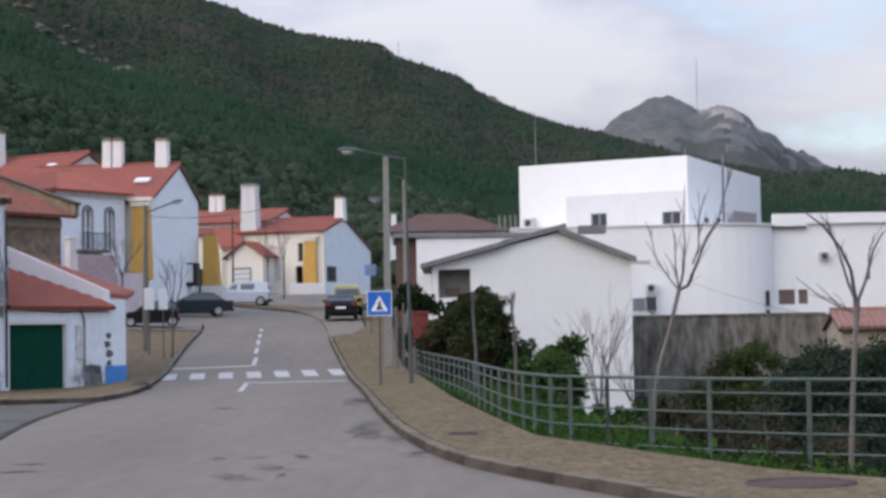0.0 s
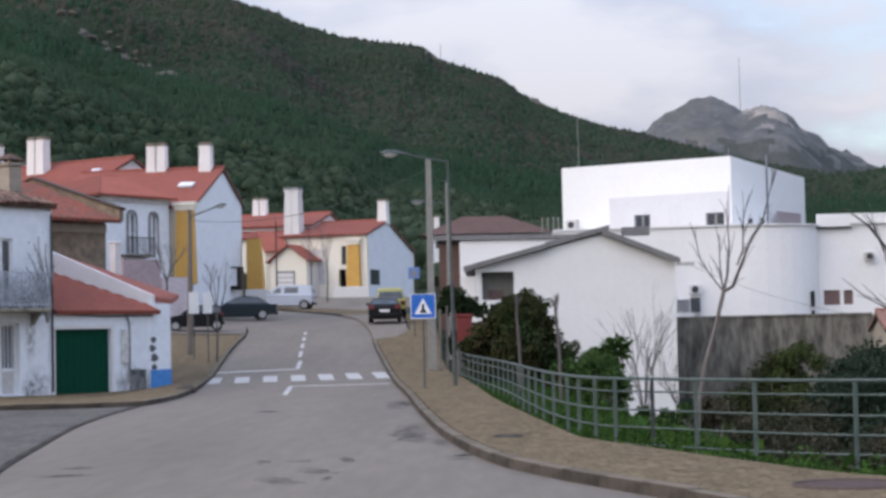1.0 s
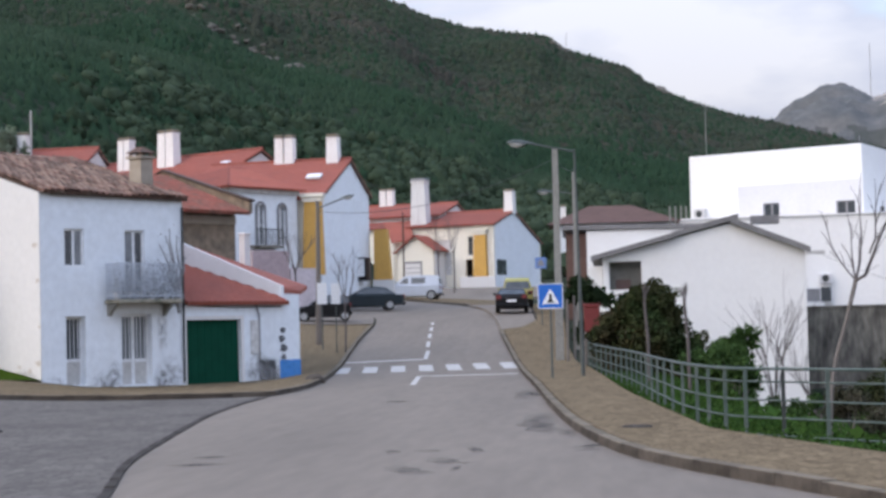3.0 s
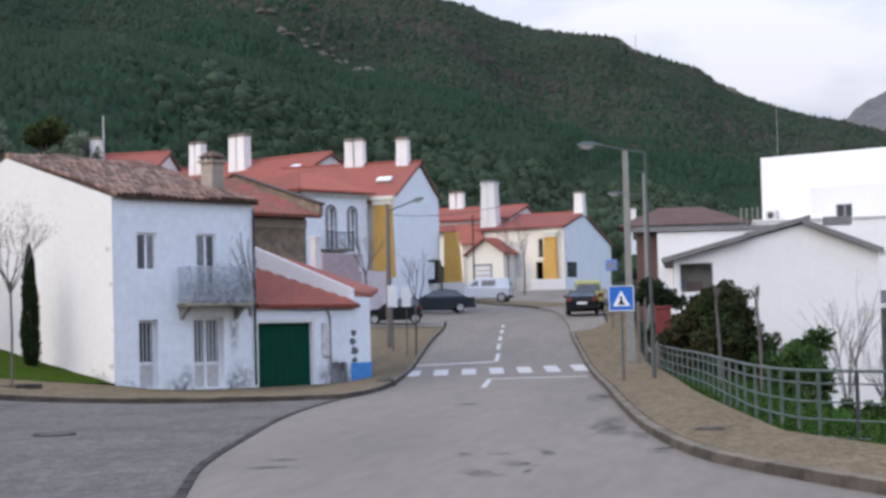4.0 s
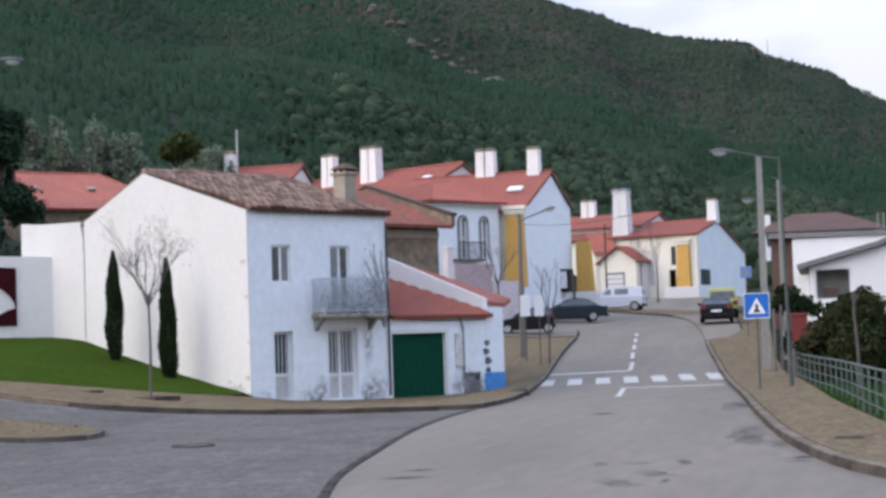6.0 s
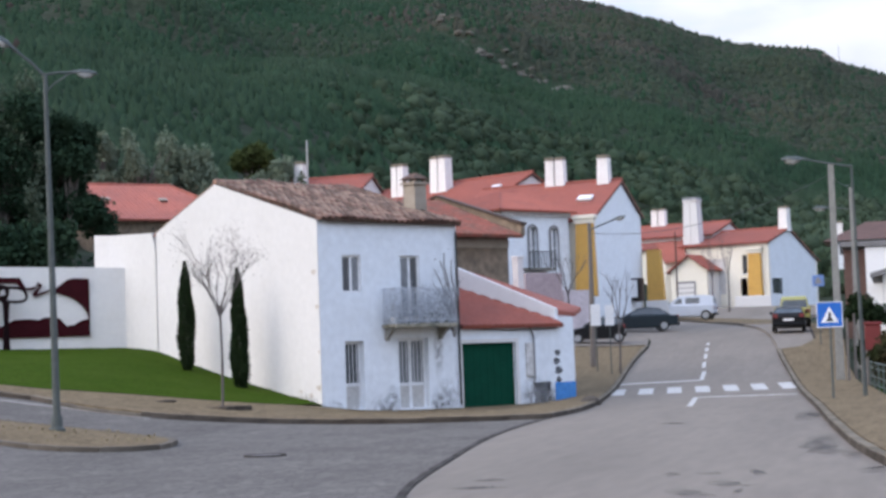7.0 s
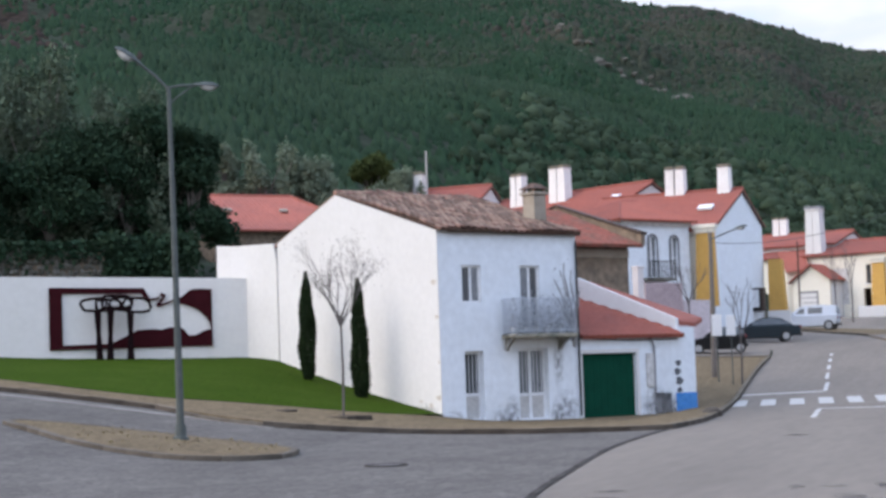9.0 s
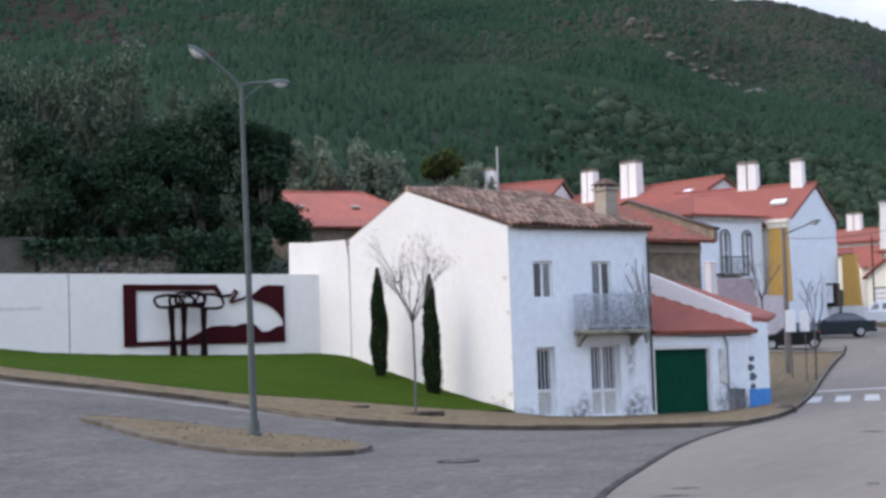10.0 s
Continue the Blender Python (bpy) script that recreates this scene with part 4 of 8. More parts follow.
def bare_tree(name, x, y, z, height, label, seed, fork=0.45, trunk=0.06, spread=0.35, twigs=4, lean=(0, 0), buds=0, group="", depth=3, reach=1.0, drift=0.0):
    """A leafless young tree: a thin stem that forks and forks again."""
    t = thing(name, pose(x, y, z), label, "tree", group)
    rng = random.Random(seed)
    bm, ends = bmesh.new(), []
    f = Vector((lean[0] * fork, lean[1] * fork, height * fork))
    tube(bm, [(0, 0, -0.2), f * 0.5 + Vector((0.03, 0, 0)), f], [trunk, trunk * 0.85, trunk * 0.7], 7)

    def grow(p, d, length, r, depth):
        q = p + d * length * 0.5 + Vector((rng.uniform(-1, 1), rng.uniform(-1, 1), 0.6)) * length * 0.06
        e = q + (d + Vector((0, 0, 0.18))).normalized() * length * 0.5
        tube(bm, [p, q, e], [r, r * 0.8, r * 0.55], 5 if depth else 4)
        ends.append(e)
        if depth == 0:
            return
        for k in range(rng.choice((2, 3)) if depth > 1 else 2):
            s = p.lerp(e, rng.uniform(0.45, 1.0))
            nd = (d + Vector((rng.uniform(-1, 1), rng.uniform(-1, 1), rng.uniform(0.0, 0.6))) * 0.6).normalized()
            grow(s, nd, length * rng.uniform(0.5, 0.75), r * 0.55, depth - 1)

    for k in range(twigs):
        a = 6.28 * k / twigs + rng.uniform(-0.4, 0.4)
        d = Vector((math.cos(a) * spread + drift, math.sin(a) * spread, 1)).normalized()
        grow(f - Vector((0, 0, rng.uniform(0, 0.18) * height * (1 - fork))), d, height * (1 - fork) * rng.uniform(0.42, 0.55) * reach, trunk * 0.5, depth)
    part("trunk", bm, M["twig"], t)
    if buds:
        pts = [e + Vector((rng.gauss(0, 0.13), rng.gauss(0, 0.13), rng.gauss(0, 0.13))) for e in ends for _ in range(buds)]
        leaves("crown", [tuple(p) for p in pts], 0.036, M["twig"], t, seed=seed)
    return t


# ---------------------------------------------------------------- the old two-storey house
FACE = 56.31
H1 = pose(-16.626, 52.338, 0, 0, 0, FACE)


def old_house():
    h = thing("old_house", H1, "old two-storey whitewashed house with a lichen-covered tile roof", "house")
    holes = [(0.90, 1.65, 3.66, 4.80), (3.23, 4.03, 2.74, 4.81), (0.92, 1.66, 0.16, 2.20), (3.06, 4.28, 0.10, 2.25)]
    part("wall", wall_with_holes(0, 5.62, -0.4, 5.82, 0, 0.4, holes), M["old_shaded_white"], h)
    part("gable_wall", extrude(bmesh.new(), [(0.402, -0.4), (8.5, -0.4), (8.5, 6.06), (5.13, 7.37), (0.402, 5.94)], "x", -0.02, 0.38), M["white"], h)
    part("gable_wall", extrude(bmesh.new(), [(0.0, 5.823), (0.402, 5.823), (0.402, 5.94), (0.0, 5.83)], "x", -0.02, 0.38), M["white"], h)
    part("gable_wall", cube(-0.021, -0.003, 0.0, 0.402, -0.4, 5.82), M["white"], h)
    part("gable_wall", extrude(bmesh.new(), [(0.402, -0.4), (8.098, -0.4), (8.098, 5.9), (5.13, 7.3), (0.402, 5.8)], "x", 5.22, 5.62), M["old_shaded_white"], h)
    part("wall", cube(0.38, 5.62, 8.1, 8.5, -0.4, 5.95), M["old_shaded_white"], h)
    part("floor", cube(0.4, 5.2, 0.42, 8.05, 2.5, 2.65), M["dark"], h)
    window(h, 0.90, 1.65, 3.66, 4.80, 0, mullions=1, depth=0.07, sill=False, stile=0.042, panes=("glass", "curtained"))
    window(h, 3.23, 4.03, 2.74, 4.81, 0, "balcony_door", mullions=1, depth=0.07, sill=False, stile=0.042, panes=("curtained", "glass"))
    # double doors with a barred light above a solid foot
    for x0, x1, z0, z1, n in ((0.92, 1.66, 0.16, 2.20, 1), (3.06, 4.28, 0.10, 2.25, 2)):
        door = part("door", cube(x0, x1, 0.22, 0.27, z0, z0 + 0.72), M["pale_wood"], h, "pale worn door with a barred glass light")
        part("pane", cube(x0, x1, 0.24, 0.25, z0 + 0.72, z1), M["glass" if n == 1 else "curtained"], door)
        bm = bmesh.new()
        for a in (x0, x1 - 0.07):
            box(bm, a, a + 0.07, 0.205, 0.225, z0, z1)
        box(bm, x0 + 0.07, x1 - 0.07, 0.208, 0.222, z1 - 0.09, z1)
        box(bm, x0 + 0.07, x1 - 0.07, 0.208, 0.222, z0 + 0.68, z0 + 0.78)
        if n == 2:
            box(bm, (x0 + x1) / 2 - 0.06, (x0 + x1) / 2 + 0.06, 0.2, 0.219, z0, z1 - 0.09)
        part("frame", bm, M["frame"], door)
        k = 5 if n == 1 else 8
        for i in range(1, k):
            x = x0 + (x1 - x0) * i / k
            part("bar", tube(bmesh.new(), [(x, 0.195, z0 + 0.75), (x, 0.195, z1 - 0.06)], 0.013, 5), M["frame"], door)
    # balcony
    b = part("balcony", cube(2.4, 4.98, -0.66, -0.002, 2.56, 2.68, 0.02), M["mossy_slab"], h, "small stone balcony with grey iron rails")
    for a in (2.5, 4.72):
        part("bracket", extrude(bmesh.new(), [(-0.45, 2.557), (-0.004, 2.557), (-0.004, 2.2), (-0.08, 2.18), (-0.14, 2.3), (-0.3, 2.44)], "x", a, a + 0.12), M["post"], b)
    bm = bmesh.new()
    for p, q in (((2.46, -0.6), (4.92, -0.6)), ((2.46, -0.6), (2.46, -0.02)), ((4.92, -0.6), (4.92, -0.02))):
        for z in (2.78, 3.76):
            tube(bm, [(*p, z), (*q, z)], 0.02, 5)
    part("rail", bm, M["balcony_rail"], b)
    for i in range(27):
        x = 2.46 + i * 2.46 / 26
        part("baluster", tube(bmesh.new(), [(x, -0.6, 2.68), (x, -0.6, 3.76)], 0.017, 5), M["balcony_rail"], b)
    for x in (2.46, 4.92):
        for k in range(1, 7):
            part("baluster", tube(bmesh.new(), [(x, -0.6 + k * 0.09, 2.68), (x, -0.6 + k * 0.09, 3.76)], 0.016, 5), M["balcony_rail"], b)
    # roof: board under the tiles, and rafter shadow line at the eave
    part("roof_board", extrude(bmesh.new(), [(-0.14, 5.845), (5.13, 7.38), (8.7, 5.92), (8.7, 5.84), (5.13, 7.30), (-0.14, 5.765)], "x", 0.36, 5.72), M["wood"], h)
    part("roof", roof_slope(0.0, 5.72, (8.72, 6.03), (5.13, 7.44)), M["old_tile"], h)
    part("ridge", tube(bmesh.new(), [(-0.01, 5.13, 7.45), (5.72, 5.13, 7.42)], 0.1, 8), M["old_tile"], h)
    # stack
    bm = bmesh.new()
    box(bm, 5.1, 5.6, 1.3, 1.85, 6.0, 7.22)
    box(bm, 5.03, 5.67, 1.23, 1.92, 7.222, 7.3)
    st = part("chimney", bm, M["beige"], h, "beige rendered chimney under a tiled cap")
    part("cap", lofted(bmesh.new(), [[(5.0, 1.2, 7.4), (5.7, 1.2, 7.4), (5.7, 1.95, 7.4), (5.0, 1.95, 7.4)], [(5.3, 1.5, 7.6), (5.4, 1.5, 7.6), (5.4, 1.7, 7.6), (5.3, 1.7, 7.6)]]), M["old_tile"], st)
    for a, c in ((5.1, 1.3), (5.52, 1.3), (5.1, 1.77), (5.52, 1.77)):
        part("cap_leg", cube(a, a + 0.08, c, c + 0.08, 7.302, 7.398), M["old_tile"], st)
    # pipes and a low wall next to it
    part("downpipe", tube(bmesh.new(), [(5.56, -0.06, 5.6), (5.56, -0.06, 0.1)], 0.034, 8), M["dark_metal"], h)
    part("cable", tube(bmesh.new(), [(4.6, -0.03, 2.55), (5.1, -0.04, 2.5), (5.6, -0.03, 2.52), (7.8, -0.03, 2.42), (10.0, -0.03, 2.44)], 0.018, 5), M["dark_metal"], h)
    return h


old_house()


def damp(parent, x0, x1, z0, z1, gable=False):
    """A patch of damp on a wall's face, as a skin a few millimetres thick."""
    if gable:
        ob = part("damp_patch", cube(x0, x1, -0.008, -0.004, z0, z1), M["grime"], parent)
        ob.matrix_local = Matrix(((0, 1, 0, -0.02), (1, 0, 0, 0), (0, 0, 1, 0), (0, 0, 0, 1)))
    else:
        part("damp_patch", cube(x0, x1, -0.008, -0.004, z0, z1), M["grime"], parent)


oh = bpy.data.objects["old_house"]
for a, b, c, d in ((4.3, 5.6, -0.4, 1.0), (1.75, 3.0, -0.4, 0.6), (4.45, 4.95, 0.9, 2.6), (0.0, 0.9, -0.4, 0.5), (2.4, 3.1, -0.4, 0.9), (4.2, 5.2, -0.4, 0.6)):
    damp(oh, a, b, c, d)
for a, b, c, d in ((0.05, 1.5, -0.2, 0.7),):
    damp(oh, a, b, c, d, True)


def peeled(parent, y, z, r, seed):
    """A spot on the gable where the whitewash has come off."""
    rng = random.Random(seed)
    k = [rng.uniform(0.5, 1.2) for _ in range(12)]
    part("peeled_spot", lofted(bmesh.new(), [[(x, max(0.02, y + r * k[i] * math.cos(6.2832 * i / 12)), z + 0.7 * r * k[i] * math.sin(6.2832 * i / 12)) for i in range(12)] for x in (-0.027, -0.0225)]), M["peel"], parent)


M["peel"] = mat("bare_plaster", (0.50, 0.45, 0.40), 0.95, second=(0.62, 0.58, 0.54), scale=6, amount=0.8)
for k, (y, z, r) in enumerate(((0.2, 4.3, 0.13), (0.1, 3.25, 0.11), (0.12, 0.85, 0.14), (0.5, 0.62, 0.12), (1.0, 0.75, 0.1), (0.06, 1.9, 0.06))):
    peeled(oh, y, z, r, k)


def barn():
    h = thing("garage_house", H1, "low whitewashed garage wing with a dark green door", "garage")
    part("wall", wall_with_holes(5.62, 10.88, -0.4, 2.62, 0.0, 0.35, [(5.72, 8.11, -0.12, 2.03)]), M["old_shaded_white"], h)
    part("wall", cube(10.06, 10.88, 0.0, 0.35, 2.623, 2.84), M["old_shaded_white"], h)
    part("wall", cube(10.53, 10.88, 0.352, 6.0, -0.4, 2.84), M["old_shaded_white"], h)
    d = part("garage_door", cube(5.72, 8.11, 0.12, 0.17, -0.12, 2.03), M["green_door"], h, "dark green metal garage door")
    for i in range(1, 8):
        x = 5.72 + 2.39 * i / 8
        part("rib", cube(x - 0.006, x + 0.006, 0.114, 0.119, -0.1, 2.0), M["green_door"], d)
    part("lintel", cube(5.64, 8.23, -0.02, -0.002, 2.04, 2.15), M["white"], h)
    for x in (5.64, 8.12):
        part("jamb", cube(x, x + (0.07 if x < 6 else 0.11), -0.02, -0.002, -0.3, 2.037), M["white"], h)
    # lean-to roof over the garage, cut on the slant by the wall behind
    part("roof", roof_slope(5.63, 10.2, (-0.22, 2.58), (4.4, 4.63), hi=lambda x: max(0.03, (1.42 * (10.35 - x) + 0.12) / 4.62 if x > 7.2 else 1.0), rows=6), M["terracotta"], h)
    # white slanting wall between the two roofs
    bm = bmesh.new()
    lo = [(7.15, 4.5, 4.55), (10.33, 0.2, 2.75)]
    rings = []
    for (x, y, z), up in zip(lo, (1.02, 0.38)):
        rings.append([(x - 0.1, y, z - 0.6), (x + 0.15, y + 0.12, z - 0.6), (x + 0.15, y + 0.12, z + up), (x - 0.1, y, z + up)])
    lofted(bm, rings)
    part("parapet", bm, M["white"], h, "pinkish white slanting parapet")
    # upper roof behind, falling towards the road
    bm = bmesh.new()
    top = [(7.45, 4.85, 4.95), (10.5, 0.66, 3.1), (12.9, 1.85, 3.02), (14.5, 3.0, 3.24), (11.5, 5.6, 4.68)]
    vt = [bm.verts.new(p) for p in top]
    vb = [bm.verts.new((x, y, z - 0.14)) for x, y, z in top]
    bm.faces.new(vt)
    bm.faces.new(vb[::-1])
    for i in range(5):
        bm.faces.new((vt[i], vt[(i + 1) % 5], vb[(i + 1) % 5], vb[i]))
    part("back_roof", bm, M["terracotta"], h)
    part("wall", extrude(bmesh.new(), [(10.9, 0.75), (12.7, 2.0), (13.6, 3.0), (11.6, 5.0), (10.9, 5.0)], "z", -0.3, 2.85), M["old_shaded_white"], h)
    part("blue_panel", cube(9.9, 10.883, -0.02, -0.002, -0.3, 0.66), M["blue"], h, "bright blue painted foot of the wall")
    part("meter_box", cube(8.55, 8.95, -0.06, -0.002, 0.9, 2.0, 0.01), M["stain"], h)
    part("drainpipe", tube(bmesh.new(), [(8.75, -0.06, 2.5), (8.9, -0.06, 2.2), (8.9, -0.06, 0.7)], 0.035, 6), M["lead"], h)
    for k, (x, z, s) in enumerate(((10.06, 1.64, 0.13), (10.0, 1.36, 0.15), (10.08, 1.06, 0.17), (10.08, 0.76, 0.12))):
        part("stain", lofted(bmesh.new(), [[(x + s * math.cos(a) * (1 + 0.3 * math.sin(3 * a + k)), y, z + s * 0.8 * math.sin(a)) for a in (6.28 * i / 10 for i in range(10))] for y in (-0.008, -0.002)]), M["daub"], h)
    part("stack", cube(12.66, 12.95, 4.32, 4.6, 3.4, 5.1), M["white"], h)
    part("stack_cap", lofted(bmesh.new(), [[(12.8 - r, 4.46 - r, z), (12.8 + r, 4.46 - r, z), (12.8 + r, 4.46 + r, z), (12.8 - r, 4.46 + r, z)] for r, z in ((0.14, 5.102), (0.18, 5.12), (0.18, 5.16), (0.14, 5.18))]), M["white"], h)
    return h


barn()
for a, b, c, d in ((8.2, 10.2, -0.4, 0.75), (8.15, 9.7, -0.4, 0.95), (8.9, 10.4, -0.4, 0.7)):
    damp(bpy.data.objects["garage_house"], a, b, c, d)


M["stone_tile"] = mat("mottled_tile", (0.265, 0.08, 0.055), 0.9, second=(0.15, 0.095, 0.07), scale=1.6, amount=0.9, grain=7, grain_amount=0.25, island=0.25)


def stone_house():
    """The rubble-walled house behind the garage."""
    h = thing("stone_house", H1, "old rubble stone house under a worn red tile roof", "house")
    part("wall", cube(13.193, 14.75, 6.9, 14.0, 1.0, 6.15), M["rubble"], h)
    part("beam", cube(8.6, 14.76, 6.84, 6.897, 5.66, 5.98, 0.01), M["beige"], h, "pale beam under the eave")
    part("gable_wall", extrude(bmesh.new(), [(6.9, 1.0), (14.0, 1.0), (14.0, 6.9), (10.5, 7.7), (6.9, 6.25)], "x", 8.6, 13.19), M["rubble"], h)
    part("roof", roof_slope(8.4, 15.0, (6.3, 6.1), (10.8, 7.78), rows=5), M["stone_tile"], h)
    part("roof", roof_slope(8.4, 15.0, (15.0, 6.6), (10.8, 7.78)), M["stone_tile"], h)
    part("verge", extrude(bmesh.new(), [(6.4, 6.1), (11.1, 7.78), (11.95, 7.5), (11.95, 7.72), (11.1, 7.98), (6.4, 6.5)], "x", 15.003, 15.2), M["rubble"], h)
    part("verge_cap", extrude(bmesh.new(), [(6.35, 6.503), (11.1, 7.983), (11.98, 7.723), (12.0, 7.8), (11.1, 8.07), (6.33, 6.6)], "x", 14.95, 15.26), M["wood"], h)
    return h


stone_house()


def mural_wall():
    m = pose(-25.35, 58.15, 0, 0, 0, 33)
    w = thing("garden_wall", m, "long white rendered garden wall behind a lawn", "wall", kind="structure")
    for a, b in ((-8.39, 0.035), (-16.4, -8.42), (-24.0, -16.43)):
        part("panel", extrude(bmesh.new(), [(a, 1.0), (b, 1.0), (b, 5.04 - 0.0235 * b), (a, 5.04 - 0.0235 * a)], "y", 0, 0.3), M["white"], w)
    part("slot", cube(-11.4, -9.3, -0.012, -0.002, 4.08, 4.15), M["stain"], w)
    side = thing("side_wall", H1, "tall white wall joining the old house", "wall", kind="structure")
    part("panel", extrude(bmesh.new(), [(8.6, 1.0), (12.45, 1.0), (12.34, 6.27), (11.1, 6.17), (8.8, 6.09), (8.62, 5.5)], "x", 0.0, 0.3), M["white"], side)
    part("joint", cube(0.06, 0.3, 8.503, 8.597, 1.0, 5.5), M["stain"], side)
    # a dark sheet stands for the shade in the notch
    part("shadow_gap", cube(0.25, 0.32, 8.503, 8.8, 5.503, 6.05), M["dark"], side, "dark sheet for the shade between two walls")
    mu = thing("wall_relief", m, "dark red metal relief of trees and hills", "relief")
    D = M["mural"]
    y0, y1 = -0.07, -0.003
    part("frame_side", cube(-6.63, -6.2, y0, y1, 2.75, 4.83), D, mu)
    part("frame_top", extrude(bmesh.new(), [(-6.198, 4.62), (-6.198, 4.82), (-3.5, 4.76), (-3.3, 4.4), (-3.0, 4.44), (-2.9, 4.6), (-2.75, 4.5), (-2.95, 4.2), (-2.6, 4.32), (-2.35, 4.40), (-2.2, 4.44), (-2.2, 4.40), (-2.4, 4.34), (-2.62, 4.24), (-3.02, 4.1), (-3.1, 4.2), (-2.86, 4.46), (-2.95, 4.5), (-3.02, 4.36), (-3.4, 4.32), (-3.6, 4.58)], "y", y0, y1), D, mu)
    part("frame_foot", extrude(bmesh.new(), [(-6.198, 2.75), (-6.198, 2.9), (-4.6, 2.92), (-4.2, 3.12), (-3.7, 3.36), (-3.2, 3.38), (-2.9, 3.34), (-2.7, 3.42), (-2.4, 3.42), (-2.2, 3.36), (-2.0, 3.12), (-1.75, 3.14), (-1.5, 3.28), (-1.21, 3.34), (-1.21, 2.76)], "y", y0, y1), D, mu)
    part("sail", extrude(bmesh.new(), [(-2.45, 4.28), (-2.15, 4.5), (-1.95, 4.66), (-1.75, 4.71), (-1.21, 4.68), (-1.21, 3.345), (-1.25, 3.345), (-1.27, 3.5), (-1.4, 3.72), (-1.62, 3.94), (-1.85, 4.07), (-2.1, 4.16)], "y", y0, y1), D, mu)
    for x, z0, z1, lean in ((-5.02, 2.0, 4.05, -0.06), (-4.7, 2.0, 4.05, 0.05), (-4.02, 2.0, 4.0, 0.02)):
        part("trunk", lofted(bmesh.new(), [[(x + lean * f - r, -0.5, z), (x + lean * f + r, -0.5, z), (x + lean * f + r, -0.42, z), (x + lean * f - r, -0.42, z)] for f, z, r in ((0, z0, 0.15), (0.3, z0 + 0.6, 0.11), (0.6, (z0 + z1) / 2 + 0.2, 0.075), (1, z1, 0.12))]), M["mural_dark"], mu)
    for cx, cz, rx, rz, ph in ((-5.2, 4.22, 0.42, 0.2, 0), (-4.75, 4.2, 0.4, 0.2, 1), (-4.45, 4.3, 0.5, 0.22, 2), (-4.3, 4.24, 0.36, 0.2, 4), (-3.8, 4.18, 0.46, 0.24, 3)):
        ring = [(cx + rx * (1 + 0.08 * math.sin(3 * a + ph)) * math.copysign(abs(math.cos(a)) ** 0.7, math.cos(a)), -0.46, cz + rz * (1 + 0.1 * math.sin(2 * a + ph)) * math.copysign(abs(math.sin(a)) ** 0.7, math.sin(a))) for a in (6.2832 * i / 22 for i in range(23))]
        part("crown", tube(bmesh.new(), ring, 0.055, 6), M["mural_dark"], mu)


mural_wall()


sheet("parking", [(-24.0, 90.0), (-27.0, 104.0), (-33.0, 118.0), (-40.0, 126.0)], [(-12.2, 92.5), (-13.2, 100.0), (-15.7, 110.0), (-21.0, 121.0)], M["asphalt"], -0.006, "grey asphalt parking area beside the road", "parking", n=60, across=20)


# ---------------------------------------------------------------- houses up the street
def windows_of(h, specs, **kw):
    for x0, x1, z0, z1 in specs:
        window(h, x0, x1, z0, z1, 0, **kw)


def pillar(h, x0, x1, y, z0, z1, w=0.12):
    """An ochre buttress, wider at its foot, under a cream cap."""
    ring = lambda e, z: [(x0 - e, y - 0.4 - e, z), (x1 + e, y - 0.4 - e, z), (x1 + e, y - 0.002, z), (x0 - e, y - 0.002, z)]
    p = part("buttress", lofted(bmesh.new(), [ring(w, z0), ring(0, z1)]), M["ochre"], h, "ochre-painted buttress")
    part("capital", lofted(bmesh.new(), [ring(0.08, z1 + 0.003), ring(0.1, z1 + 0.25), ring(0.2, z1 + 0.3), ring(0.2, z1 + 0.5)]), M["cream"], p, "cream capital")


